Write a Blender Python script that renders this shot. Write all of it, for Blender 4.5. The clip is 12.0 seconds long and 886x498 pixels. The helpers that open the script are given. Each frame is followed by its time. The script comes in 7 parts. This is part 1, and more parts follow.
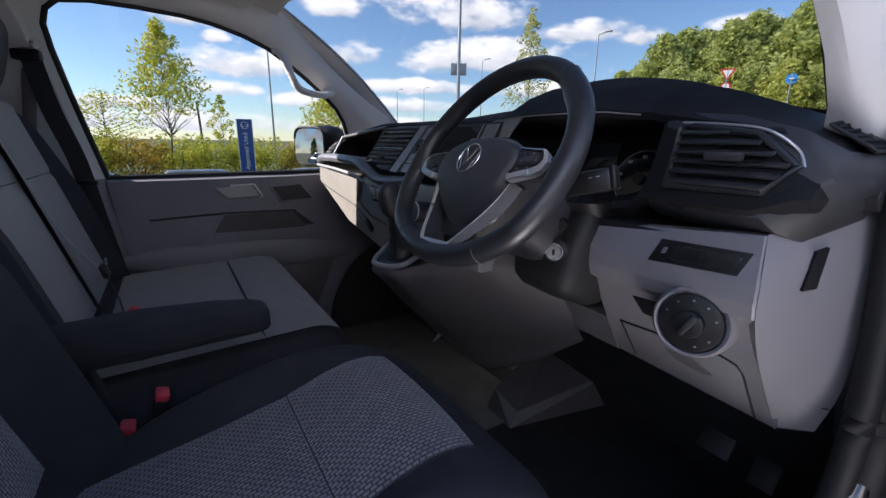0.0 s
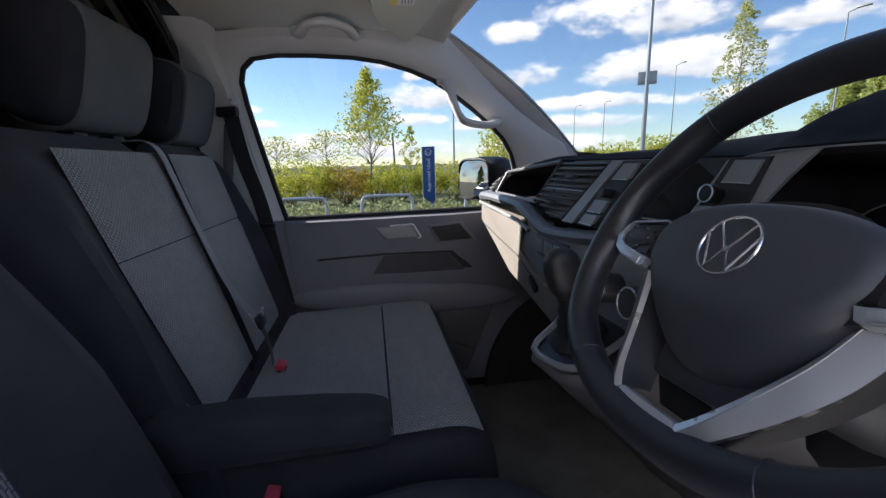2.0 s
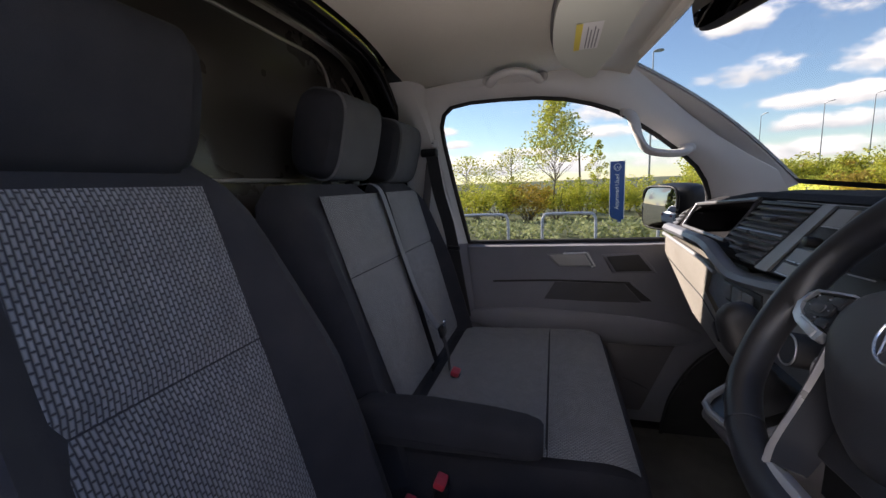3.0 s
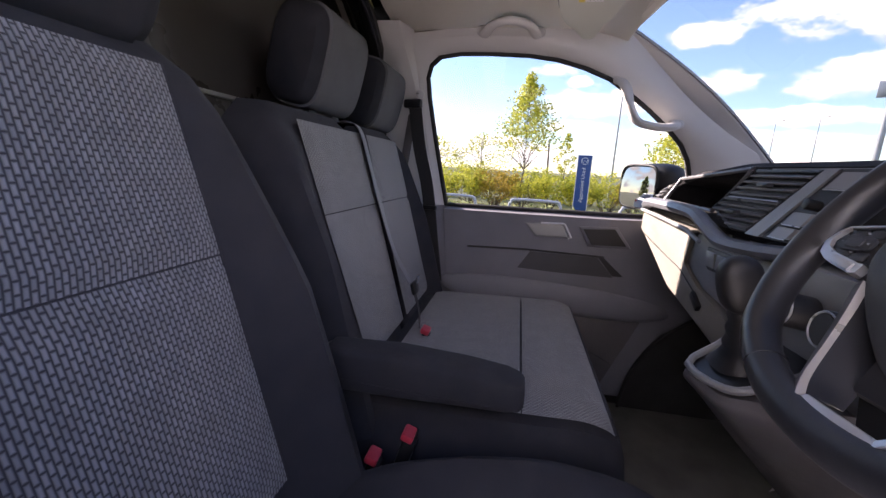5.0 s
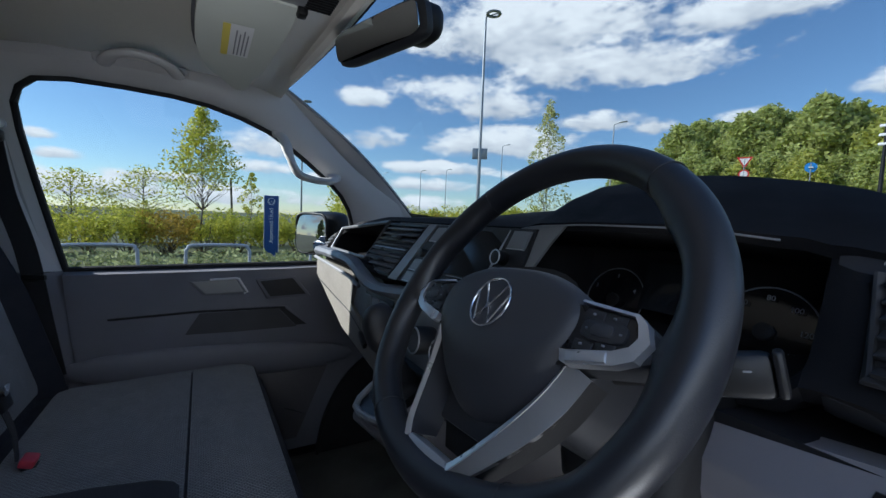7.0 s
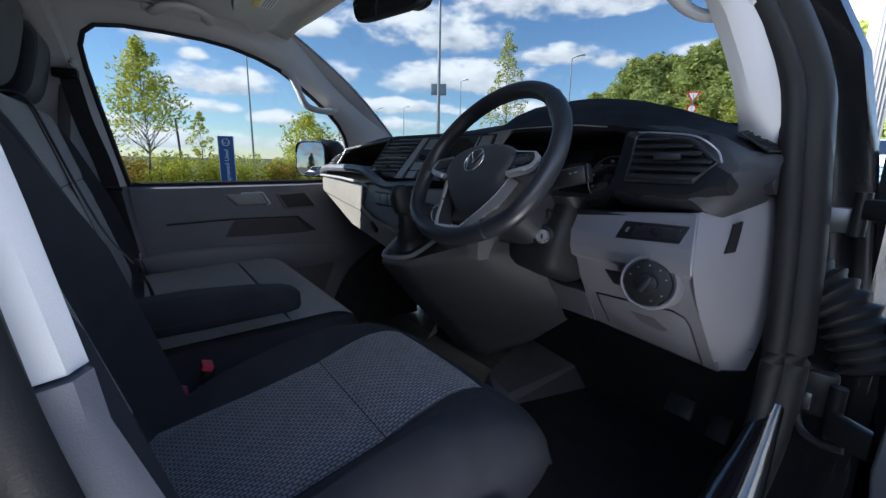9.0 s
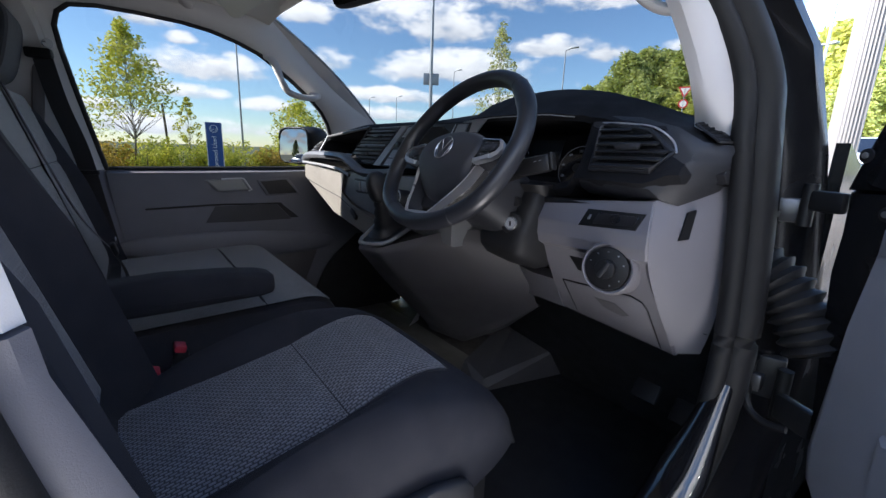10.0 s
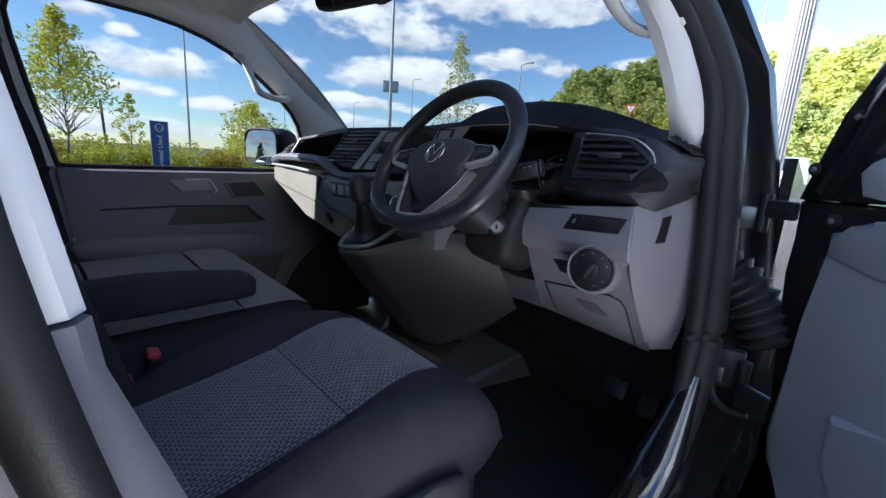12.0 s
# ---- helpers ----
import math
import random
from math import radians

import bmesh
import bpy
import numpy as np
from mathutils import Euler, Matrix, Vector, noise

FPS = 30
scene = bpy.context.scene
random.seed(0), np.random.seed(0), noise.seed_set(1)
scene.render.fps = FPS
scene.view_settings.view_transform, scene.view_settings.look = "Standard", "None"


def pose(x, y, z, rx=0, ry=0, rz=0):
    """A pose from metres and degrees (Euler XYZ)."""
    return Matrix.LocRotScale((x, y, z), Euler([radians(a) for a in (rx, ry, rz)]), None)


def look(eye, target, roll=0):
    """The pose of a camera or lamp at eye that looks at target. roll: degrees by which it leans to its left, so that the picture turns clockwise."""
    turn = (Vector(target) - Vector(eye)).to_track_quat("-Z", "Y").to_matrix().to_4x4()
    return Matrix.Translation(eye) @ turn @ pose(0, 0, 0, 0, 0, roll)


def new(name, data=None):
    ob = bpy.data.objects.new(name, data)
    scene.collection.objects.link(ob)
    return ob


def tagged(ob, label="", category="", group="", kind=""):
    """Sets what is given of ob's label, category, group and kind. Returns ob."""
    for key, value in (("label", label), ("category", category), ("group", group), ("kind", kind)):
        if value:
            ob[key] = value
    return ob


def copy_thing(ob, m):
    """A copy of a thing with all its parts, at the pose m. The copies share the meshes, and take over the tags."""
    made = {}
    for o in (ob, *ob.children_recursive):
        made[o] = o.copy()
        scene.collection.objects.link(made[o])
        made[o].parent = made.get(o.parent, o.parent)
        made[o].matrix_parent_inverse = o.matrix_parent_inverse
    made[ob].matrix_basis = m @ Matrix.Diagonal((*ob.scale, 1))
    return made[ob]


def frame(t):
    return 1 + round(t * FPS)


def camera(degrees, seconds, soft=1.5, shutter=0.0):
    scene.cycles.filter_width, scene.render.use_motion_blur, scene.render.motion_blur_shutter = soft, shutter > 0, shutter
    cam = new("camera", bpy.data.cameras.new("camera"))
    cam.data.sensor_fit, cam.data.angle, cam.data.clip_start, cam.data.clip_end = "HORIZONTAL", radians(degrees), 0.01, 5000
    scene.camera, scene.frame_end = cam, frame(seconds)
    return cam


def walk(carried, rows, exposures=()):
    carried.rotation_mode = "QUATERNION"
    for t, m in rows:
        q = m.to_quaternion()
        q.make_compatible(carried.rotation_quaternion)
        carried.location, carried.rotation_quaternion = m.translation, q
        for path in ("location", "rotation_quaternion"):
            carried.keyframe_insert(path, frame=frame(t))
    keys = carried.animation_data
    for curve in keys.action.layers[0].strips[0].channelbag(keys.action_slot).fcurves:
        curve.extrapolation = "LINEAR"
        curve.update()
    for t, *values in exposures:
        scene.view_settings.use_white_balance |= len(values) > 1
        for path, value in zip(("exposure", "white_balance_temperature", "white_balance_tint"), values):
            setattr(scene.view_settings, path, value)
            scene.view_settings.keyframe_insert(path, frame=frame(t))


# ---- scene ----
cam = camera(94.1, 12.0)
PATH = [
    (0, (1.0, -0.421, 1.371), (-0.619, 0.644, 0.876), 1.0),
    (0.5, (1.0, -0.351, 1.406), (-0.666, 0.621, 0.876), 1.0),
    (1, (0.834, -0.294, 1.415), (-0.899, 0.544, 0.875), 0.1),
    (1.5, (0.741, -0.302, 1.413), (-1.076, 0.377, 0.927), -0.4),
    (2, (0.737, -0.295, 1.419), (-1.194, 0.031, 1.014), -1.5),
    (2.5, (0.776, -0.271, 1.456), (-1.191, -0.401, 1.123), -2.5),
    (3, (0.821, -0.269, 1.473), (-1.086, -0.788, 1.166), -2.3),
    (3.2, (0.836, -0.263, 1.487), (-1.03, -0.906, 1.162), -2.7),
    (4.8, (0.793, -0.323, 1.381), (-1.109, -0.79, 0.974), 3.1),
    (5, (0.783, -0.325, 1.384), (-1.15, -0.661, 0.991), 3.4),
    (5.5, (0.75, -0.269, 1.392), (-1.225, -0.189, 1.084), 4.6),
    (6, (0.745, -0.223, 1.414), (-1.182, 0.266, 1.2), 4.0),
    (6.5, (0.744, -0.241, 1.427), (-1.063, 0.603, 1.284), 3.2),
    (7, (0.774, -0.259, 1.426), (-0.946, 0.752, 1.288), 2.3),
    (7.5, (0.874, -0.27, 1.413), (-0.82, 0.776, 1.217), 1.8),
    (7.7, (0.95, -0.291, 1.408), (-0.727, 0.773, 1.169), 1.4),
    (9.3, (1.117, -0.583, 1.337), (-0.447, 0.588, 0.909), 1.4),
    (9.5, (1.129, -0.572, 1.336), (-0.425, 0.61, 0.901), 1.6),
    (10, (1.149, -0.538, 1.338), (-0.4, 0.644, 0.886), 2.1),
    (10.5, (1.151, -0.535, 1.337), (-0.395, 0.652, 0.887), 2.6),
    (11, (1.153, -0.549, 1.338), (-0.366, 0.673, 0.895), 3.0),
    (11.5, (1.136, -0.572, 1.336), (-0.34, 0.709, 0.91), 3.3),
    (12, (1.122, -0.604, 1.327), (-0.302, 0.741, 0.922), 3.7),
]
EXPOSURE = [(0, 1.75, 6300, 20), (1.0, 1.95, 7000, 28), (1.5, 1.85, 6400, 19), (2.5, 1.95, 6500, 17), (3.2, 1.9, 7100, 24), (4.8, 2.65, 7100, 31), (5.5, 2.6, 7000, 28), (6.0, 2.2, 6700, 16), (6.5, 1.65, 5800, 9), (7.5, 1.35, 5700, 9), (9.3, 1.6, 5900, 12), (10.5, 1.75, 6200, 16), (12, 1.65, 5800, 12)]
walk(cam, [(t, look(e, g, r)) for t, e, g, r in PATH], EXPOSURE)

# ---- world, sun ----
SUN_AZ, SUN_EL = radians(212), radians(28)   # compass from +y, clockwise; the sun stands behind and to the left
to_sun = Vector((math.sin(SUN_AZ) * math.cos(SUN_EL), math.cos(SUN_AZ) * math.cos(SUN_EL), math.sin(SUN_EL)))
world = bpy.data.worlds.new("world")
scene.world = world
world.use_nodes = True


# fair-weather clouds: bearing from straight ahead, height, half width, half height (degrees)
CLOUDS = [
    (-47.4, 23.5, 15.5, 4.6), (-57.4, 15.6, 9.2, 2.7), (-38.7, 19.4, 12.0, 3.0), (-27.0, 23.0, 8.0, 2.3), (-70.0, 15.2, 3.6, 1.2),
    (-70.0, 10.6, 5.2, 1.5), (-52.6, 10.3, 8.2, 2.0), (-60.6, 6.9, 6.3, 0.9), (-39.3, 13.1, 5.4, 1.2), (-33.4, 12.4, 2.4, 1.2),
    (-81.0, 8.5, 6.0, 1.8), (-83.1, 5.6, 3.3, 0.9), (-87.0, 12.4, 2.4, 0.8), (-83.8, 11.0, 1.4, 0.7), (-75.0, 4.8, 3.5, 1.0),
    (-102.6, 5.1, 1.9, 0.6), (-104.5, 6.9, 2.0, 0.6), (-63.0, 4.6, 7.6, 0.9), (-11.6, 14.1, 3.2, 1.3), (-10.0, 10.3, 1.4, 0.6),
    (-45.0, 6.6, 6.0, 0.9), (-24.0, 12.6, 3.0, 0.9), (-94.0, 3.6, 5.0, 0.7), (-103.0, 2.0, 9.0, 1.5), (-84.0, 2.0, 8.0, 1.3), (-66.0, 2.0, 9.0, 1.2)]


def build_sky():
    nt = world.node_tree
    nt.nodes.clear()
    N, L = nt.nodes.new, nt.links.new

    def calc(op, a, b=None, c=None):
        m = N("ShaderNodeMath")
        m.operation = op
        for k, v in enumerate((a, b, c)):
            if v is None:
                continue
            if isinstance(v, (int, float)):
                m.inputs[k].default_value = v
            else:
                L(v, m.inputs[k])
        return m.outputs[0]

    def noise(vec, scale, detail, rough=0.55):
        n = N("ShaderNodeTexNoise")
        n.inputs["Scale"].default_value, n.inputs["Detail"].default_value, n.inputs["Roughness"].default_value = scale, detail, rough
        L(vec, n.inputs["Vector"])
        return n.outputs["Fac"]

    out, bg = N("ShaderNodeOutputWorld"), N("ShaderNodeBackground")
    sky = N("ShaderNodeTexSky")
    sky.sky_type, sky.sun_disc = "NISHITA", False
    sky.sun_elevation, sky.sun_rotation = SUN_EL, SUN_AZ
    sky.air_density, sky.dust_density, sky.ozone_density = 1.0, 0.05, 2.4
    co, sep = N("ShaderNodeTexCoord"), N("ShaderNodeSeparateXYZ")
    L(co.outputs["Generated"], sep.inputs[0])
    deg = 180 / math.pi
    az = calc("MULTIPLY", calc("ARCTAN2", sep.outputs[0], sep.outputs[1]), deg)
    el = calc("MULTIPLY", calc("ARCSINE", sep.outputs[2]), deg)
    # billows, wider than high
    flat = N("ShaderNodeCombineXYZ")
    L(calc("MULTIPLY", az, 0.5), flat.inputs[0])
    L(el, flat.inputs[1])
    flat.inputs[2].default_value = CLOUD_SEED
    puff = noise(flat.outputs[0], 0.42, 8.0, 0.62)
    wisp = noise(flat.outputs[0], 0.16, 5.0, 0.5)
    edge = calc("ADD", calc("MULTIPLY", calc("SUBTRACT", puff, 0.5), 3.4), calc("MULTIPLY", calc("SUBTRACT", wisp, 0.5), 3.0))
    best, weight, lift = None, None, None
    for a0, e0, wa, we in CLOUDS:
        u = calc("DIVIDE", calc("SUBTRACT", az, a0), wa * 1.25)
        v = calc("DIVIDE", calc("SUBTRACT", el, e0), we * 1.25)
        low_v = calc("MULTIPLY", calc("MINIMUM", v, 0.0), 1.5)          # flatter foot
        hi_v = calc("MAXIMUM", v, 0.0)
        f = calc("SUBTRACT", calc("SUBTRACT", calc("SUBTRACT", 1.0, calc("MULTIPLY", u, u)), calc("MULTIPLY", low_v, low_v)), calc("MULTIPLY", hi_v, hi_v))
        w = calc("MAXIMUM", f, 0.0)
        best = f if best is None else calc("MAXIMUM", best, f)
        weight = w if weight is None else calc("ADD", weight, w)
        wv = calc("MULTIPLY", w, v)
        lift = wv if lift is None else calc("ADD", lift, wv)
    cover = calc("ADD", calc("ADD", calc("MAXIMUM", best, -1.1), 0.12), edge)
    # scattered cloud of the same kind over the rest of the sky
    away = N("ShaderNodeMapRange")
    away.inputs[1].default_value, away.inputs[2].default_value = 0.28, 0.05
    toward = N("ShaderNodeVectorMath")
    toward.operation = "DOT_PRODUCT"
    toward.inputs[1].default_value = (-0.80, 0.52, 0.28)
    L(co.outputs["Generated"], toward.inputs[0])
    L(toward.outputs["Value"], away.inputs[0])
    dome = N("ShaderNodeVectorMath")
    dome.operation = "DIVIDE"
    zc = N("ShaderNodeCombineXYZ")
    for k in range(3):
        L(calc("MAXIMUM", calc("ADD", sep.outputs[2], 0.24), 0.06), zc.inputs[k])
    L(co.outputs["Generated"], dome.inputs[0])
    L(zc.outputs[0], dome.inputs[1])
    far = calc("MULTIPLY", calc("SUBTRACT", noise(dome.outputs[0], 2.3, 7.0, 0.5), 0.49), 9.0)
    cover = calc("MAXIMUM", cover, calc("SUBTRACT", far, calc("MULTIPLY", calc("SUBTRACT", 1.0, away.outputs[0]), 9.0)))
    body = N("ShaderNodeMapRange")
    body.interpolation_type = "SMOOTHSTEP"
    body.inputs[1].default_value, body.inputs[2].default_value = -0.05, 1.0
    L(cover, body.inputs[0])
    # grey undersides, bright tops
    rel = calc("DIVIDE", lift, calc("MAXIMUM", weight, 0.05))
    bright = calc("ADD", calc("MULTIPLY", rel, 0.50), calc("ADD", calc("MULTIPLY", calc("SUBTRACT", puff, 0.5), 1.6), 0.62))
    shade = N("ShaderNodeValToRGB")
    shade.color_ramp.elements[0].position, shade.color_ramp.elements[1].position = 0.15, 0.85
    shade.color_ramp.elements[0].color, shade.color_ramp.elements[1].color = (4.0, 4.4, 5.0, 1), (9.0, 9.0, 8.9, 1)
    L(bright, shade.inputs[0])
    tint = N("ShaderNodeMix"); tint.data_type = "RGBA"; tint.blend_type = "MULTIPLY"
    tint.inputs["Factor"].default_value = 1.0
    tint.inputs[7].default_value = (1.0, 1.10, 1.18, 1)
    L(sky.outputs[0], tint.inputs[6])
    mix = N("ShaderNodeMix"); mix.data_type = "RGBA"
    L(body.outputs[0], mix.inputs["Factor"])
    L(tint.outputs[2], mix.inputs[6]); L(shade.outputs[0], mix.inputs[7])
    L(mix.outputs[2], bg.inputs[0])
    bg.inputs[1].default_value = SKY
    L(bg.outputs[0], out.inputs[0])


CLOUD_SEED, SKY = 3.7, 0.15
build_sky()
sun = new("sun", bpy.data.lights.new("sun", "SUN"))
sun.data.energy, sun.data.angle, sun.data.color = 5.0, radians(0.53), (1.0, 0.94, 0.84)
sun.matrix_world = look(to_sun * 30, (0, 0, 0))


# added fill lamp, for daylight off the sunlit forecourt through the open driver doorway
fill_lamp = new("doorway_fill", bpy.data.lights.new("doorway_fill", "AREA"))
fill_lamp.data.shape, fill_lamp.data.size, fill_lamp.data.size_y = "RECTANGLE", 0.7, 0.7
fill_lamp.data.spread = radians(80)
fill_lamp.data.energy, fill_lamp.data.color = 2.7, (1.0, 0.97, 0.92)
fill_lamp.matrix_world = look((1.75, -0.30, 0.30), (0.50, -0.42, 2.0))


# ---- materials ----
def material(name, base, rough=0.5, metal=0.0, grain=0.0, grain_size=900.0, mottle=0.0, mottle_size=6.0, bump=0.0, bump_size=1200.0, coat=0.0, spec=0.5, rand=0.0):
    m = bpy.data.materials.new(name)
    m.use_nodes = True
    nt = m.node_tree
    N, L = nt.nodes.new, nt.links.new
    b = nt.nodes["Principled BSDF"]
    b.inputs["Base Color"].default_value = (*base, 1)
    b.inputs["Roughness"].default_value, b.inputs["Metallic"].default_value = rough, metal
    b.inputs["Coat Weight"].default_value, b.inputs["Specular IOR Level"].default_value = coat, spec
    co = N("ShaderNodeTexCoord")
    col = None
    for amount, size, det in ((grain, grain_size, 2.0), (mottle, mottle_size, 5.0)):
        if amount:
            n = N("ShaderNodeTexNoise")
            n.inputs["Scale"].default_value, n.inputs["Detail"].default_value = size, det
            L(co.outputs["Object"], n.inputs["Vector"])
            mr = N("ShaderNodeMapRange")
            mr.inputs[1].default_value, mr.inputs[2].default_value = 0.3, 0.7
            mr.inputs[3].default_value, mr.inputs[4].default_value = 1 - amount, 1 + amount
            L(n.outputs["Fac"], mr.inputs[0])
            mx = N("ShaderNodeMix"); mx.data_type = "RGBA"; mx.blend_type = "MULTIPLY"; mx.inputs["Factor"].default_value = 1
            if col is None:
                mx.inputs[6].default_value = (*base, 1)
            else:
                L(col, mx.inputs[6])
            L(mr.outputs[0], mx.inputs[7])
            col = mx.outputs[2]
    if rand:
        oi = N("ShaderNodeObjectInfo")
        mr = N("ShaderNodeMapRange"); mr.inputs[3].default_value, mr.inputs[4].default_value = 1 - rand, 1 + rand
        L(oi.outputs["Random"], mr.inputs[0])
        mx = N("ShaderNodeMix"); mx.data_type = "RGBA"; mx.blend_type = "MULTIPLY"; mx.inputs["Factor"].default_value = 1
        if col is None:
            mx.inputs[6].default_value = (*base, 1)
        else:
            L(col, mx.inputs[6])
        L(mr.outputs[0], mx.inputs[7])
        col = mx.outputs[2]
    if col is not None:
        L(col, b.inputs["Base Color"])
    if mottle:
        n = N("ShaderNodeTexNoise"); n.inputs["Scale"].default_value, n.inputs["Detail"].default_value = mottle_size * 2.3, 4.0
        L(co.outputs["Object"], n.inputs["Vector"])
        mr = N("ShaderNodeMapRange"); mr.inputs[1].default_value, mr.inputs[2].default_value = 0.3, 0.7
        mr.inputs[3].default_value, mr.inputs[4].default_value = max(rough - 0.08, 0.02), min(rough + 0.08, 1)
        L(n.outputs["Fac"], mr.inputs[0]); L(mr.outputs[0], b.inputs["Roughness"])
    if bump:
        n = N("ShaderNodeTexNoise"); n.inputs["Scale"].default_value, n.inputs["Detail"].default_value = bump_size, 3.0
        L(co.outputs["Object"], n.inputs["Vector"])
        bp = N("ShaderNodeBump"); bp.inputs["Strength"].default_value, bp.inputs["Distance"].default_value = bump, 0.001
        L(n.outputs["Fac"], bp.inputs["Height"]); L(bp.outputs[0], b.inputs["Normal"])
    return m


def leaf_material(name, dark, light, through_light=0.5):
    m = bpy.data.materials.new(name)
    m.use_nodes = True
    nt = m.node_tree
    N, L = nt.nodes.new, nt.links.new
    b = nt.nodes["Principled BSDF"]
    geo = N("ShaderNodeNewGeometry")
    ramp = N("ShaderNodeValToRGB")
    ramp.color_ramp.elements[0].color, ramp.color_ramp.elements[1].color = (*dark, 1), (*light, 1)
    L(geo.outputs["Random Per Island"], ramp.inputs[0])
    L(ramp.outputs[0], b.inputs["Base Color"])
    b.inputs["Roughness"].default_value, b.inputs["Specular IOR Level"].default_value = 0.6, 0.25
    tr = N("ShaderNodeBsdfTranslucent")
    L(ramp.outputs[0], tr.inputs[0])
    ms = N("ShaderNodeMixShader"); ms.inputs[0].default_value = through_light
    L(b.outputs[0], ms.inputs[1]); L(tr.outputs[0], ms.inputs[2])
    L(ms.outputs[0], nt.nodes["Material Output"].inputs[0])
    return m


def weave_material(name, base, thread, cell=0.0105, strength=1.0):
    """Dark cloth with short staggered light stitches, by the object's own coordinates in UV."""
    m = bpy.data.materials.new(name)
    m.use_nodes = True
    nt = m.node_tree
    N, L = nt.nodes.new, nt.links.new
    b = nt.nodes["Principled BSDF"]
    b.inputs["Roughness"].default_value, b.inputs["Specular IOR Level"].default_value = 0.85, 0.25
    b.inputs["Sheen Weight"].default_value = 0.25
    uv = N("ShaderNodeUVMap")
    br = N("ShaderNodeTexBrick")
    br.offset = 0.5
    br.inputs["Color1"].default_value, br.inputs["Color2"].default_value = (1, 1, 1, 1), (0.72, 0.72, 0.72, 1)
    br.inputs["Mortar"].default_value = (0, 0, 0, 1)
    br.inputs["Scale"].default_value = 1.0
    br.inputs["Brick Width"].default_value, br.inputs["Row Height"].default_value = cell * 1.15, cell * 0.62
    br.inputs["Mortar Size"].default_value, br.inputs["Mortar Smooth"].default_value = cell * 0.25, 1.0
    turn = N("ShaderNodeMapping")
    turn.inputs["Rotation"].default_value = (0, 0, radians(90))
    L(uv.outputs[0], turn.inputs["Vector"])
    L(turn.outputs[0], br.inputs["Vector"])
    n = N("ShaderNodeTexNoise"); n.inputs["Scale"].default_value, n.inputs["Detail"].default_value = 24.0, 4.0
    L(uv.outputs[0], n.inputs["Vector"])
    mr = N("ShaderNodeMapRange"); mr.inputs[1].default_value, mr.inputs[2].default_value = 0.3, 0.7
    mr.inputs[3].default_value, mr.inputs[4].default_value = 0.75 * strength, 1.0 * strength
    L(n.outputs["Fac"], mr.inputs[0])
    fac = N("ShaderNodeMath"); fac.operation = "MULTIPLY"
    L(br.outputs["Color"], fac.inputs[0]); L(mr.outputs[0], fac.inputs[1])
    mx = N("ShaderNodeMix"); mx.data_type = "RGBA"
    mx.inputs[6].default_value, mx.inputs[7].default_value = (*base, 1), (*thread, 1)
    L(fac.outputs[0], mx.inputs["Factor"]); L(mx.outputs[2], b.inputs["Base Color"])
    bp = N("ShaderNodeBump"); bp.inputs["Strength"].default_value, bp.inputs["Distance"].default_value = 1.0, 0.0014
    L(br.outputs["Color"], bp.inputs["Height"]); L(bp.outputs[0], b.inputs["Normal"])
    return m


def glass_material(name, tint=(0.225, 0.236, 0.236), rough=0.0):
    """A thin pane: clear, with a faint reflection."""
    m = bpy.data.materials.new(name)
    m.use_nodes = True
    nt = m.node_tree
    N, L = nt.nodes.new, nt.links.new
    nt.nodes.remove(nt.nodes["Principled BSDF"])
    tr, gl, ms = N("ShaderNodeBsdfTransparent"), N("ShaderNodeBsdfGlossy"), N("ShaderNodeMixShader")
    tr.inputs[0].default_value = (*tint, 1)
    gl.inputs["Roughness"].default_value = rough
    ms.inputs[0].default_value = 0.012
    L(tr.outputs[0], ms.inputs[1]); L(gl.outputs[0], ms.inputs[2])
    L(ms.outputs[0], nt.nodes["Material Output"].inputs[0])
    return m


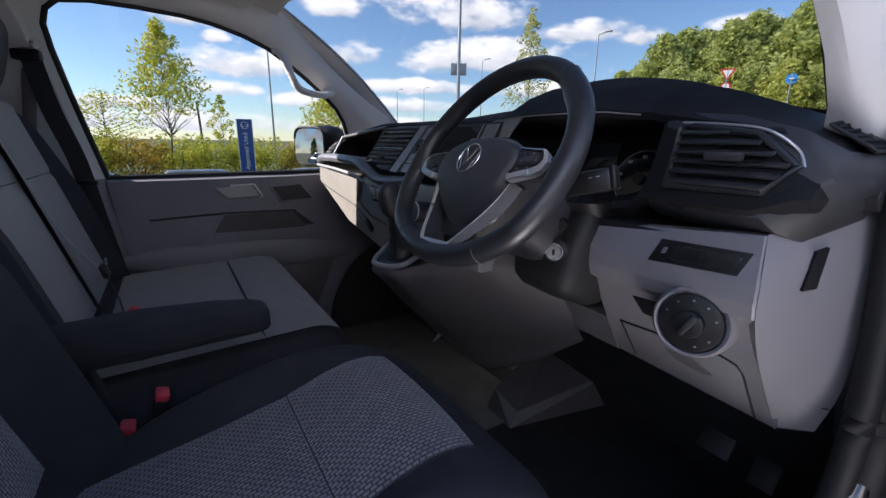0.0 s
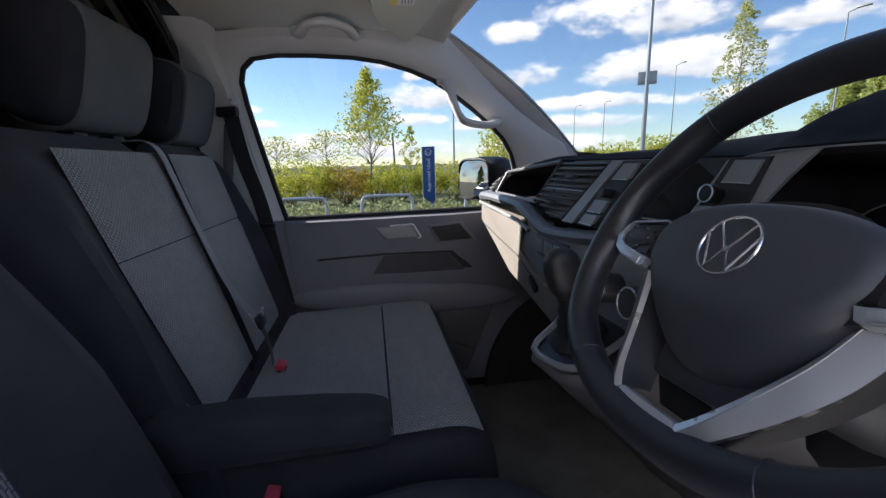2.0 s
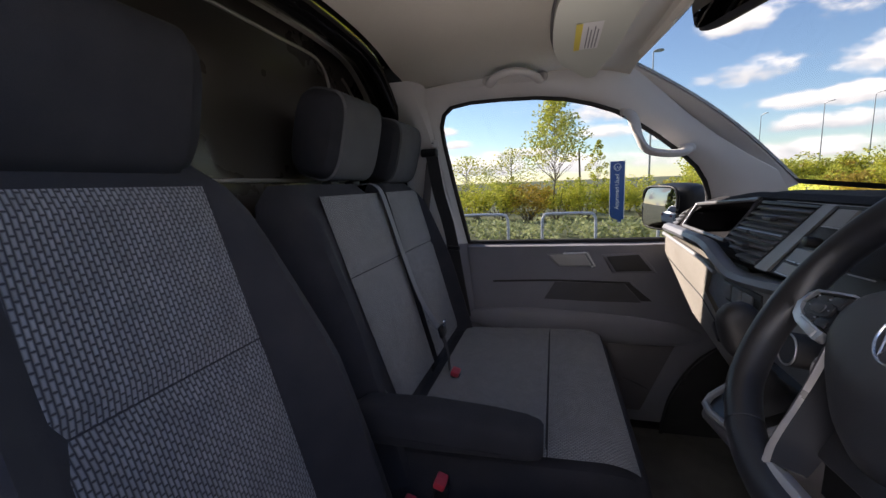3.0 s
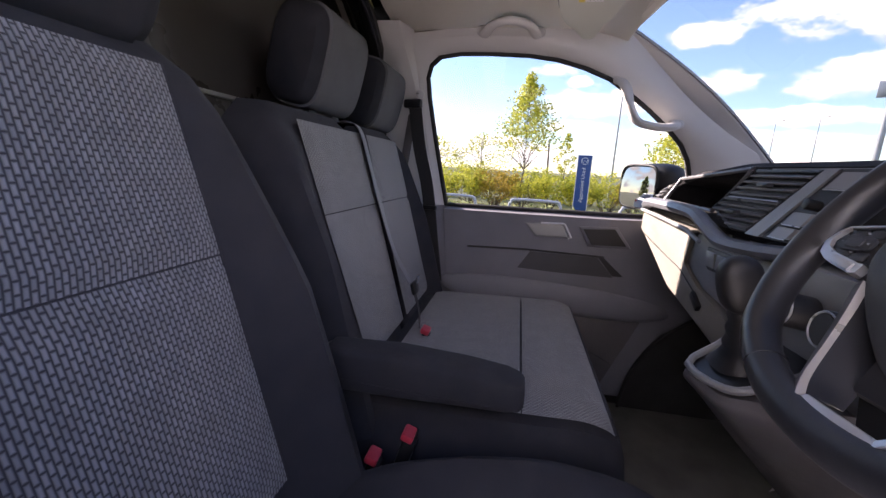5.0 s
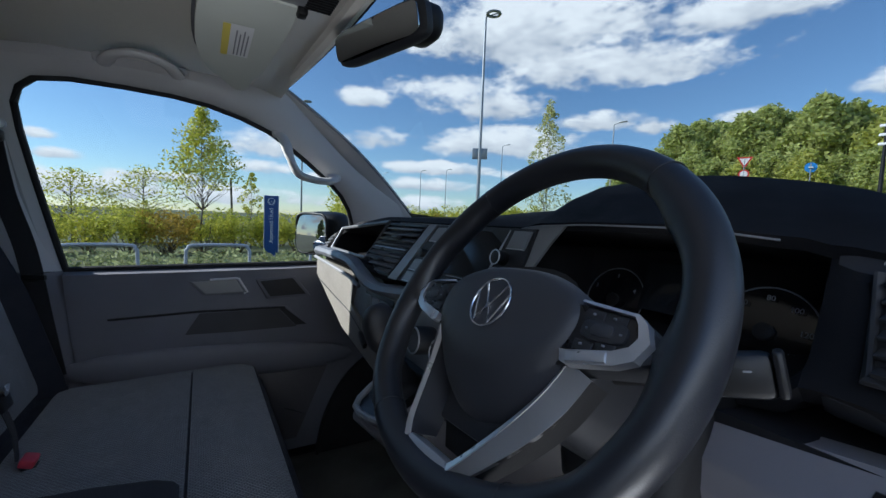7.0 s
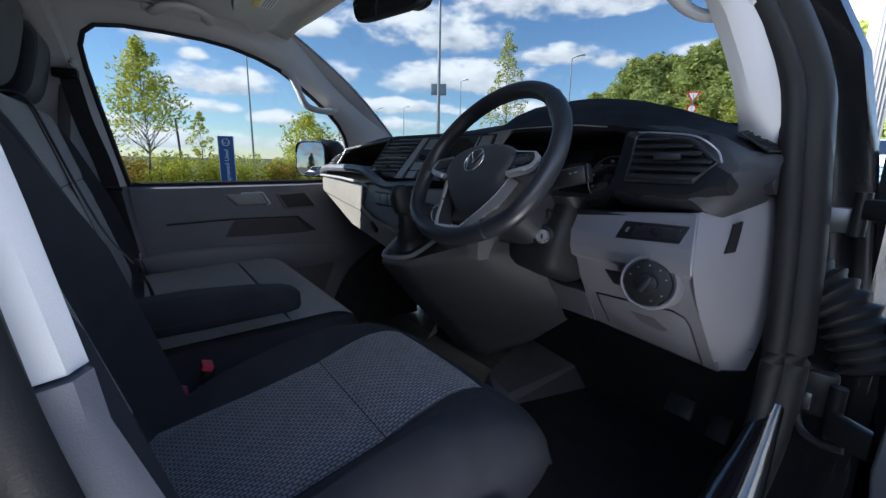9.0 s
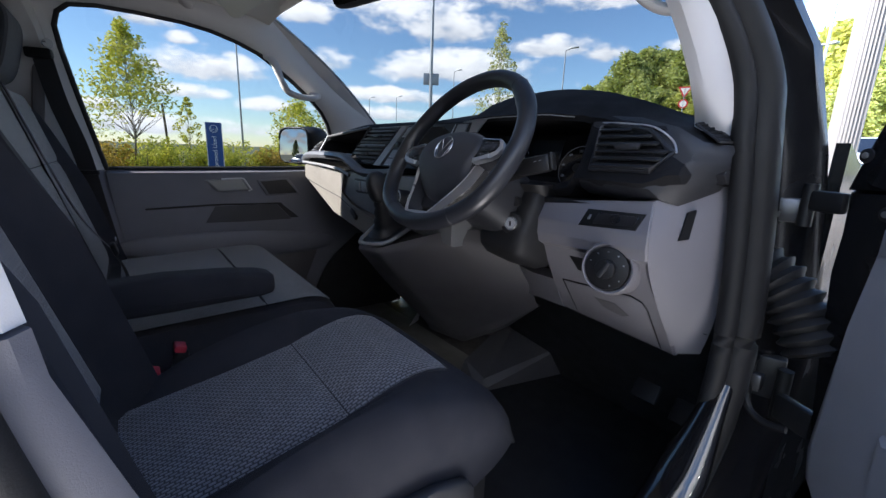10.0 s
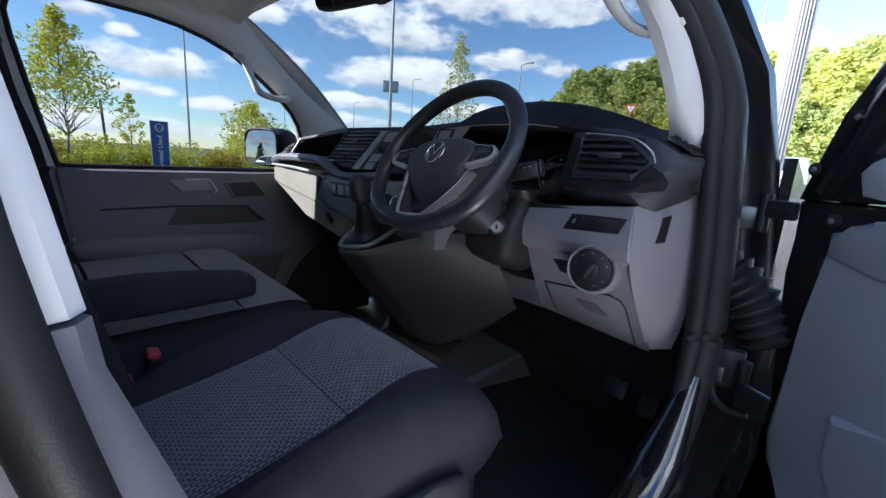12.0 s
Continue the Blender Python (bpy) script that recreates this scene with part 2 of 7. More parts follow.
M = dict(
    dash=material("dash_black_plastic", (0.019, 0.020, 0.024), 0.5, bump=0.35, bump_size=1400, mottle=0.12, mottle_size=9),
    dash_top=material("soft_black_dash_pad", (0.010, 0.010, 0.012), 0.80, bump=0.4, bump_size=1300, mottle=0.12, mottle_size=9, spec=0.2),
    cream=material("cream_grey_glovebox_plastic", (0.165, 0.155, 0.136), 0.5, bump=0.3, bump_size=1100, mottle=0.05, mottle_size=5),
    rail=material("graphite_padded_rail", (0.11, 0.117, 0.130), 0.38, bump=0.2, mottle=0.1, mottle_size=9),
    slat=material("graphite_vent_slat", (0.10, 0.102, 0.108), 0.35, mottle=0.1, mottle_size=12),
    pad=material("button_pad_black", (0.012, 0.012, 0.015), 0.3, mottle=0.08, mottle_size=20),
    print_dim=material("grey_print", (0.22, 0.23, 0.25), 0.6),
    dash_mid=material("dash_graphite_plastic", (0.20, 0.205, 0.215), 0.42, bump=0.2, mottle=0.1, mottle_size=9),
    grey=material("grey_lower_plastic", (0.165, 0.158, 0.172), 0.48, bump=0.3, bump_size=1100, mottle=0.05, mottle_size=5),
    console=material("dark_grey_console_plastic", (0.088, 0.083, 0.088), 0.5, bump=0.3, bump_size=1100, mottle=0.06, mottle_size=5),
    door=material("charcoal_door_plastic", (0.150, 0.152, 0.176), 0.55, bump=0.35, bump_size=900, mottle=0.08, mottle_size=6),
    # darker copy of the door plastic: pocket shade, also the tunnel
    door_mid=material("dark_plastic_and_pocket_shade", (0.052, 0.052, 0.057), 0.55, bump=0.3, mottle=0.1),
    # black plastic; on recess plates its colour stands for shade
    door_dark=material("black_plastic_and_recess_shade", (0.018, 0.018, 0.020), 0.5, bump=0.2, mottle=0.1),
    liner=material("beige_headliner_cloth", (0.74, 0.70, 0.63), 0.95, grain=0.08, grain_size=700, bump=0.35, bump_size=700, mottle=0.03, mottle_size=3),
    pillar_low=material("dark_grey_pillar_plastic", (0.092, 0.092, 0.108), 0.55, bump=0.3, bump_size=900, mottle=0.05, mottle_size=6),
    visor=material("grey_visor_vinyl", (0.58, 0.60, 0.54), 0.7, bump=0.3, bump_size=800, mottle=0.03, mottle_size=4),
    pillar=material("light_grey_pillar_plastic", (0.52, 0.51, 0.51), 0.55, bump=0.25, bump_size=900, mottle=0.03, mottle_size=5),
    black=material("black_trim", (0.010, 0.010, 0.011), 0.45, spec=0.3, mottle=0.1, mottle_size=12),
    gloss=material("gloss_black", (0.006, 0.006, 0.007), 0.09, coat=0.5),
    screen=material("dark_screen_glass", (0.012, 0.014, 0.017), 0.12),
    rubber=material("black_rubber_seal", (0.012, 0.012, 0.013), 0.55, spec=0.3, bump=0.2, bump_size=600, mottle=0.15),
    mat=material("black_floor_carpet", (0.011, 0.011, 0.012), 0.6, bump=0.5, bump_size=500, mottle=0.25, mottle_size=8),
    mat_grey=material("grey_rubber_mat", (0.115, 0.115, 0.105), 0.6, bump=0.5, bump_size=500, mottle=0.25, mottle_size=8),
    cloth=material("plain_black_seat_cloth", (0.013, 0.014, 0.021), 0.9, grain=0.3, grain_size=1500, bump=0.5, bump_size=1500, mottle=0.12, mottle_size=7),
    cloth_mid=material("charcoal_seat_cloth", (0.085, 0.088, 0.100), 0.9, grain=0.3, grain_size=1300, bump=0.5, bump_size=1300, mottle=0.12, mottle_size=7),
    weave=weave_material("woven_seat_cloth", (0.022, 0.023, 0.031), (0.215, 0.22, 0.25), 0.0103),
    weave_soft=weave_material("woven_bench_cloth", (0.060, 0.062, 0.070), (0.33, 0.34, 0.36), 0.0072, 0.9),
    belt=material("belt_webbing", (0.022, 0.022, 0.025), 0.7, grain=0.3, grain_size=900, bump=0.5, bump_size=900),
    belt_shiny=material("belt_webbing_grey", (0.155, 0.162, 0.185), 0.45, grain=0.2, grain_size=900, bump=0.4, bump_size=900),
    red=material("red_buckle_plastic", (0.50, 0.035, 0.06), 0.4, mottle=0.08),
    leather=material("black_leather", (0.015, 0.016, 0.020), 0.40, bump=0.16, bump_size=900, mottle=0.1, mottle_size=10, spec=0.5),
    airbag=material("airbag_cover_plastic", (0.036, 0.037, 0.043), 0.5, bump=0.3, bump_size=1500, mottle=0.06),
    silver=material("satin_silver_trim", (0.46, 0.47, 0.49), 0.34, 0.6, mottle=0.05, mottle_size=14),
    brushed=material("brushed_grey_trim", (0.25, 0.245, 0.25), 0.40, 0.75, spec=0.5, mottle=0.06, mottle_size=14),
    chrome=material("chrome", (0.60, 0.61, 0.63), 0.18, 0.8),
    paint=material("black_car_paint", (0.006, 0.006, 0.007), 0.22, coat=0.12, spec=0.28, mottle=0.1, mottle_size=3),
    paint_sill=material("polished_black_paint", (0.006, 0.006, 0.007), 0.14, coat=0.7, mottle=0.1, mottle_size=3),
    bulk=material("black_painted_bulkhead", (0.050, 0.043, 0.038), 0.31, coat=0.3, mottle=0.05, mottle_size=3),
    lever=material("satin_grey_lever", (0.33, 0.33, 0.32), 0.4, mottle=0.04, mottle_size=9),
    boot=material("dull_black_leather", (0.010, 0.010, 0.012), 0.55, bump=0.3, bump_size=700, mottle=0.15, mottle_size=14),
    # pale grey that paints the highlights on pressed edges and frame lip
    rib=material("grey_edge_highlight", (0.42, 0.40, 0.37), 0.32, 0.5, coat=0.3, mottle=0.2, mottle_size=5),
    steel=material("zinc_steel", (0.42, 0.42, 0.43), 0.4, 0.9, mottle=0.15, mottle_size=40),
    hoop=material("bright_galvanised_tube", (0.66, 0.67, 0.68), 0.5, 0.1, mottle=0.08, mottle_size=6),
    white=material("white_paint", (0.78, 0.78, 0.78), 0.5, mottle=0.04),
    yellow=material("yellow_sticker", (0.75, 0.62, 0.12), 0.6),
    mirror=material("mirror_glass", (0.42, 0.43, 0.44), 0.01, 1.0),
    mirror_dim=material("tinted_mirror_glass", (0.34, 0.345, 0.35), 0.01, 1.0),
    glass=glass_material("clear_glass"),
    blue=material("blue_sign_panel", (0.018, 0.072, 0.26), 0.4, mottle=0.05),
    asphalt=material("asphalt", (0.17, 0.167, 0.162), 0.85, grain=0.4, grain_size=90, mottle=0.2, mottle_size=0.6, bump=0.6, bump_size=120),
    ground=material("grass_and_paving", (0.16, 0.17, 0.075), 0.95, grain=0.35, grain_size=14, mottle=0.35, mottle_size=0.15, bump=0.8, bump_size=30),
    bark=material("grey_bark", (0.16, 0.13, 0.10), 0.9, grain=0.4, grain_size=60, bump=1.0, bump_size=80, mottle=0.3),
    galv=material("galvanised_post", (0.34, 0.36, 0.38), 0.45, 0.6, mottle=0.12, mottle_size=2),
    zinc_dark=material("dull_zinc", (0.10, 0.10, 0.105), 0.35, 0.7, mottle=0.15, mottle_size=40),
    cream_post=material("white_fluted_aluminium", (0.20, 0.19, 0.182), 0.5, mottle=0.05, mottle_size=4),
    render_wall=material("pale_stone_wall", (0.62, 0.55, 0.47), 0.9, grain=0.12, grain_size=60, mottle=0.1, mottle_size=2),
    leaf_hedge=leaf_material("hedge_leaves", (0.34, 0.39, 0.055), (0.86, 0.80, 0.14)),
    leaf_red=leaf_material("copper_leaves", (0.30, 0.24, 0.04), (0.66, 0.46, 0.10)),
    leaf_tree=leaf_material("sapling_leaves", (0.46, 0.50, 0.06), (0.86, 0.80, 0.16)),
    leaf_birch=leaf_material("birch_leaves", (0.48, 0.50, 0.20), (0.80, 0.77, 0.38)),
    leaf_wood=leaf_material("wood_leaves", (0.36, 0.42, 0.14), (0.70, 0.72, 0.27)),
    leaf_wood2=leaf_material("lime_wood_leaves", (0.42, 0.46, 0.11), (0.74, 0.72, 0.22)),
    leaf_grey=leaf_material("lavender_leaves", (0.28, 0.32, 0.14), (0.60, 0.62, 0.32)),
)


# ---- mesh helpers ----
def finish(bm, name, mat, smooth=True, sharp=38):
    bmesh.ops.recalc_face_normals(bm, faces=bm.faces)
    for f in bm.faces:
        f.smooth = smooth
    lim = radians(sharp)
    for e in bm.edges:
        if len(e.link_faces) == 2 and e.calc_face_angle(0) > lim:
            e.smooth = False
    me = bpy.data.meshes.new(name)
    bm.to_mesh(me)
    bm.free()
    if mat is not None:
        me.materials.append(mat)
    return me


def part(name, bm, mat, parent=None, label="", smooth=True, sharp=38):
    ob = new(name, finish(bm, name, mat, smooth, sharp))
    if parent is not None:
        ob.parent = parent
        w = parent.matrix_basis.copy() if parent.parent is None else Matrix.Identity(4)
        ob.matrix_parent_inverse = w.inverted()
    if label:
        ob["label"] = label
    return ob


def thing(name, at, label, category, group="", kind=""):
    ob = new(name)
    ob.empty_display_size = 0.05
    ob.matrix_basis = Matrix.Translation(at)
    return tagged(ob, label, category, group, kind)


def box(c, s, rot=None, bevel=0.0, seg=2, bm=None):
    bm = bm or bmesh.new()
    m = Matrix.Translation(c) @ (rot.to_4x4() if rot is not None else Matrix.Identity(4)) @ Matrix.Diagonal((*s, 1))
    vs = bmesh.ops.create_cube(bm, size=1, matrix=m)["verts"]
    if bevel:
        es = list({e for v in vs for e in v.link_edges})
        bmesh.ops.bevel(bm, geom=es, offset=bevel, segments=seg, affect="EDGES", profile=0.5)
    return bm


def prism(pts, o, ux, uy, depth, bevel=0.0, bm=None, seg=2):
    """A polygon (in ux, uy from o) drawn out by depth against ux x uy."""
    bm = bm or bmesh.new()
    o, ux, uy = Vector(o), Vector(ux), Vector(uy)
    n = ux.cross(uy).normalized()
    a = [bm.verts.new(o + ux * p[0] + uy * p[1]) for p in pts]
    b = [bm.verts.new(v.co - n * depth) for v in a]
    k = len(pts)
    fs = [bm.faces.new(a), bm.faces.new(b[::-1])]
    for i in range(k):
        fs.append(bm.faces.new((a[i], b[i], b[(i + 1) % k], a[(i + 1) % k])))
    if bevel:
        es = list({e for e in fs[0].edges})
        bmesh.ops.bevel(bm, geom=es, offset=bevel, segments=seg, affect="EDGES", profile=0.5, clamp_overlap=True)
    return bm


def loft(rings, cap=True, closed=True, bm=None):
    bm = bm or bmesh.new()
    vs = [[bm.verts.new(p) for p in r] for r in rings]
    n = len(rings[0])
    for a, b in zip(vs, vs[1:]):
        for i in range(n if closed else n - 1):
            j = (i + 1) % n
            bm.faces.new((a[i], a[j], b[j], b[i]))
    if cap and closed:
        bm.faces.new(vs[0][::-1])
        bm.faces.new(vs[-1])
    return bm


def smooth_line(pts, steps=6, closed=False):
    """Catmull-Rom through the points."""
    p = [Vector(q) for q in pts]
    n = len(p)
    out = []
    for i in range(n if closed else n - 1):
        if closed:
            a, b, c, d = p[i - 1], p[i], p[(i + 1) % n], p[(i + 2) % n]
        else:
            a, b, c, d = p[max(i - 1, 0)], p[i], p[i + 1], p[min(i + 2, n - 1)]
        for k in range(steps):
            t = k / steps
            out.append(0.5 * ((2 * b) + (c - a) * t + (2 * a - 5 * b + 4 * c - d) * t * t + (3 * b - a - 3 * c + d) * t ** 3))
    if not closed:
        out.append(p[-1])
    return out


def tube(path, r, n=10, closed=False, flat=1.0, up=(0, 0, 1), bm=None, cap=True):
    """A round or flattened bar along a path; r may be a list."""
    path = [Vector(q) for q in path]
    k = len(path)
    rings = []
    for i, p in enumerate(path):
        if closed:
            d = path[(i + 1) % k] - path[i - 1]
        else:
            d = path[min(i + 1, k - 1)] - path[max(i - 1, 0)]
        d.normalize()
        s = d.cross(Vector(up))
        if s.length < 1e-4:
            s = d.cross(Vector((1, 0, 0)))
        s.normalize()
        t = s.cross(d)
        rr = r[i] if isinstance(r, (list, tuple)) else r
        rings.append([p + s * (math.cos(2 * math.pi * j / n) * rr) + t * (math.sin(2 * math.pi * j / n) * rr * flat) for j in range(n)])
    if closed:
        rings.append(rings[0])
        bm = loft(rings, cap=False, bm=bm)
        bmesh.ops.remove_doubles(bm, verts=bm.verts, dist=1e-6)
        return bm
    return loft(rings, cap=cap, bm=bm)


def strip(path, width, thick, side, bm=None):
    """A flat band (belt webbing) along a path; side: the direction of its width, one or one per point."""
    path = [Vector(q) for q in path]
    rings = []
    for i, p in enumerate(path):
        d = (path[min(i + 1, len(path) - 1)] - path[max(i - 1, 0)]).normalized()
        s = Vector(side[i] if isinstance(side[0], (tuple, list, Vector)) else side)
        s = (s - d * s.dot(d)).normalized() * (width / 2)
        n = d.cross(s).normalized() * (thick / 2)
        rings.append([p - s - n, p + s - n, p + s + n, p - s + n])
    return loft(rings, bm=bm)


def disc(c, n, r, depth, seg=24, bevel=0.0, bm=None):
    bm = bm or bmesh.new()
    n = Vector(n).normalized()
    m = Matrix.Translation(Vector(c) - n * depth / 2) @ n.to_track_quat("Z", "Y").to_matrix().to_4x4()
    vs = bmesh.ops.create_cone(bm, cap_ends=True, segments=seg, radius1=r, radius2=r, depth=depth, matrix=m)["verts"]
    if bevel:
        es = [e for e in {e for v in vs for e in v.link_edges} if e.calc_face_angle(0) > 0.8]
        bmesh.ops.bevel(bm, geom=es, offset=bevel, segments=2, affect="EDGES", profile=0.5)
    return bm


def ring(c, n, r, w, seg=32, minor=8, flat=1.0):
    n = Vector(n).normalized()
    a = n.orthogonal().normalized()
    b = n.cross(a)
    path = [Vector(c) + a * (math.cos(2 * math.pi * i / seg) * r) + b * (math.sin(2 * math.pi * i / seg) * r) for i in range(seg)]
    return tube(path, w, minor, True, flat, up=n)


def superellipse(w, h, e, n=28):
    out = []
    for i in range(n):
        a = 2 * math.pi * i / n
        c, s = math.cos(a), math.sin(a)
        out.append((w * math.copysign(abs(c) ** (2 / e), c), h * math.copysign(abs(s) ** (2 / e), s)))
    return out


def pillow(c, s, rot=None, e=4.0, e2=3.0, n=28, m=9):
    """A rounded block of the full size s about c: superellipse rings along its third axis."""
    rot = rot or Matrix.Identity(3)
    rings = []
    for k in range(m):
        t = -math.cos(math.pi * k / (m - 1))
        q = max(1 - abs(t) ** e2, 0.0) ** (1 / e2)
        q = max(q, 0.12)
        rings.append([Vector(c) + rot @ Vector((x * q, y * q, t * s[2] / 2)) for x, y in superellipse(s[0] / 2, s[1] / 2, e, n)])
    return loft(rings)


def patch(fn, nu, nv, uv=None, thick=0.0):
    """A grid surface fn(u, v) with UVs in metres from uv(u, v)."""
    bm = bmesh.new()
    lay = bm.loops.layers.uv.new("UVMap") if uv else None
    vs = [[bm.verts.new(fn(i / nu, j / nv)) for j in range(nv + 1)] for i in range(nu + 1)]
    for i in range(nu):
        for j in range(nv):
            f = bm.faces.new((vs[i][j], vs[i + 1][j], vs[i + 1][j + 1], vs[i][j + 1]))
            if uv:
                for lp, (a, b) in zip(f.loops, ((i, j), (i + 1, j), (i + 1, j + 1), (i, j + 1))):
                    lp[lay].uv = uv(a / nu, b / nv)
    return bm


def lerp(a, b, t):
    return a + (b - a) * t


def table(keys, x):
    """Piecewise smooth interpolation in rows (x, values...)."""
    if x <= keys[0][0]:
        return keys[0][1:]
    for a, b in zip(keys, keys[1:]):
        if x <= b[0]:
            t = (x - a[0]) / (b[0] - a[0])
            t = t * t * (3 - 2 * t)
            return tuple(lerp(p, q, t) for p, q in zip(a[1:], b[1:]))
    return keys[-1][1:]


def text(body, size, o, ux, uy, mat, name, parent, depth=0.0004):
    cu = bpy.data.curves.new(name, "FONT")
    cu.body, cu.size, cu.align_x, cu.align_y, cu.extrude = body, size, "CENTER", "CENTER", depth
    tmp = bpy.data.objects.new(name, cu)
    me = bpy.data.meshes.new_from_object(tmp)
    bpy.data.objects.remove(tmp)
    ux, uy = Vector(ux).normalized(), Vector(uy).normalized()
    m = Matrix((ux, uy, ux.cross(uy))).transposed().to_4x4()
    m.translation = o
    me.transform(m)
    me.materials.append(mat)
    ob = new(name, me)
    ob.parent = parent
    ob.matrix_parent_inverse = parent.matrix_basis.inverted()
    return ob


# ---- the van's shell ----
FLOOR = 0.52
tagged(part("floor", box((0, -0.02, FLOOR - 0.02), (1.72, 1.96, 0.04), bevel=0.005), M["mat"]), "black ribbed rubber cab floor mat", "floor", kind="structure")


def floor_studs():
    bm = bmesh.new()
    for i in range(9):
        for j in range(5):
            x, y = -0.15 + i * 0.034 + (j % 2) * 0.017, 0.16 + j * 0.034
            box((x, y, FLOOR + 0.0075), (0.012, 0.012, 0.003), bm=bm)
    return bm


fl = bpy.data.objects["floor"]
part("rubber_mat", box((-0.30, 0.06, FLOOR + 0.003), (0.94, 0.90, 0.006), bevel=0.002), M["mat_grey"], fl, "grey studded rubber mat")
part("mat_studs", floor_studs(), M["mat_grey"], fl)

# toe board and firewall under the dashboard
bm = prism([(0.30, 1.18), (0.62, 1.18), (0.80, 0.95), (0.95, 0.52), (0.72, 0.52), (0.60, 0.72)], (-0.86, 0, 0), (0, 1, 0), (0, 0, 1), -1.72)
tagged(part("wall_front", bm, M["mat"]), "black carpeted toe board under the dashboard", "firewall", kind="structure")

# door window outline in the side (y, z), from its rear lower corner upwards and forwards
WIN = [(-0.598, 1.236), (-0.622, 1.36), (-0.648, 1.50), (-0.668, 1.62), (-0.674, 1.684), (-0.662, 1.725), (-0.632, 1.751), (-0.56, 1.762), (-0.45, 1.763), (-0.33, 1.759),
       (-0.24, 1.748), (-0.15, 1.725), (-0.07, 1.695), (-0.012, 1.660), (0.07, 1.603), (0.143, 1.546), (0.19, 1.50), (0.222, 1.45), (0.238, 1.40), (0.242, 1.33), (0.240, 1.25)]
OUT = [(-0.720, 1.236, 0.80), (-0.750, 1.36, 0.79), (-0.775, 1.50, 0.77), (-0.79, 1.62, 0.75), (-0.80, 1.70, 0.72), (-0.80, 1.775, 0.69), (-0.76, 1.81, 0.665), (-0.60, 1.825, 0.655),
       (-0.45, 1.828, 0.65), (-0.33, 1.828, 0.65), (-0.24, 1.828, 0.655), (-0.15, 1.828, 0.665), (-0.09, 1.832, 0.68), (-0.02, 1.832, 0.70), (0.07, 1.745, 0.715), (0.16, 1.66, 0.72),
       (0.24, 1.59, 0.715), (0.32, 1.53, 0.71), (0.40, 1.475, 0.695), (0.45, 1.38, 0.70), (0.47, 1.25, 0.71)]


def side_x(z):
    return 0.80 - 0.19 * (z - 1.23)


def side_trim(sg):
    """Light pillar and roof-rail trim round the door window; sg -1 is the passenger's side."""
    rings = []
    for (y, z), (oy, oz, ox) in zip(WIN, OUT):
        a = Vector((sg * (side_x(z) + 0.035), y, z))
        b = Vector((sg * side_x(z), y, z))
        c = Vector((sg * ox, oy, oz))
        m1, m2 = b.lerp(c, 0.22), b.lerp(c, 0.6)
        m1.x -= sg * 0.022
        m2.x -= sg * 0.022
        back = c + Vector((sg * 0.05, 0, 0.02))
        rings.append([a, b, m1, m2, c, back])
    return loft(rings, closed=False)


tr = tagged(part("trim_passenger_side", side_trim(-1), M["pillar"]), "light grey pillar and roof rail trim round the side window", "pillar trim", kind="structure")
# rubber seal round the passenger window
bm = tube([(-(side_x(z) + 0.002), y, z) for y, z in WIN], 0.009, 8)
tagged(part("trim_window_seal", bm, M["rubber"]), "black rubber seal round the side window", "window seal", kind="structure")


def pane(name, pts, label):
    bm = bmesh.new()
    bm.faces.new([bm.verts.new(p) for p in pts])
    ob = tagged(part(name, bm, M["glass"]), label, "window", kind="structure")
    ob.visible_shadow = False
    return ob


pane("window_2", [(-(side_x(z) + 0.022), y, z) for y, z in WIN], "clear passenger door window glass, closed")


def windscreen(u, v):
    x = lerp(-0.73, 0.79, u)
    b = 1 - (x / 0.74) ** 2
    top = Vector((x * 0.97, -0.03 + 0.05 * b, 1.842 + 0.012 * b))
    low = Vector((x, 0.45 + 0.30 * b, 1.44 - 0.05 * b - 0.4 * max(0, x - 0.70)))
    p = top.lerp(low, v)
    p.z += 0.02 * math.sin(math.pi * v)
    p.y += 0.02 * math.sin(math.pi * v)
    return p


ob = tagged(part("window_1", patch(windscreen, 16, 10), M["glass"]), "large raked clear windscreen glass", "windscreen", kind="structure")
ob.visible_shadow = False


# black ceramic edge of the windscreen, along both pillars and the base
def screen_edge(u0, u1, v0, v1, nu, nv):
    return patch(lambda a, b: windscreen(lerp(u0, u1, a), lerp(v0, v1, b)) + Vector((0, -0.004, -0.003)), nu, nv)


for a in ((0.0, 0.012, 0.0, 1.0, 1, 12), (0.988, 1.0, 0.0, 1.0, 1, 12), (0.012, 0.988, 0.0, 0.02, 16, 1), (0.012, 0.988, 0.965, 1.0, 16, 1)):
    tagged(part("trim_screen_edge", screen_edge(*a), M["black"]), "black printed edge of the windscreen", "windscreen edge", kind="structure")


# pillar trim from the side lining up to the edge of the glass, passenger side
rows = []
for k in range(15):
    a = windscreen(0.010, k / 14) + Vector((0.0, -0.008, -0.006))
    b = Vector((-0.800, a.y - 0.050, a.z - 0.030))
    m = a.lerp(b, 0.5) + Vector((0.008, -0.012, -0.006))
    rows.append([a, a.lerp(m, 0.5) + Vector((0.004, -0.004, -0.002)), m, b, b + Vector((0, 0.03, 0.02)), a + Vector((-0.004, 0.012, 0.010))])
tagged(part("trim_screen_pillar", loft(rows), M["pillar"]), "light grey windscreen pillar trim on the passenger side", "pillar trim", kind="structure")


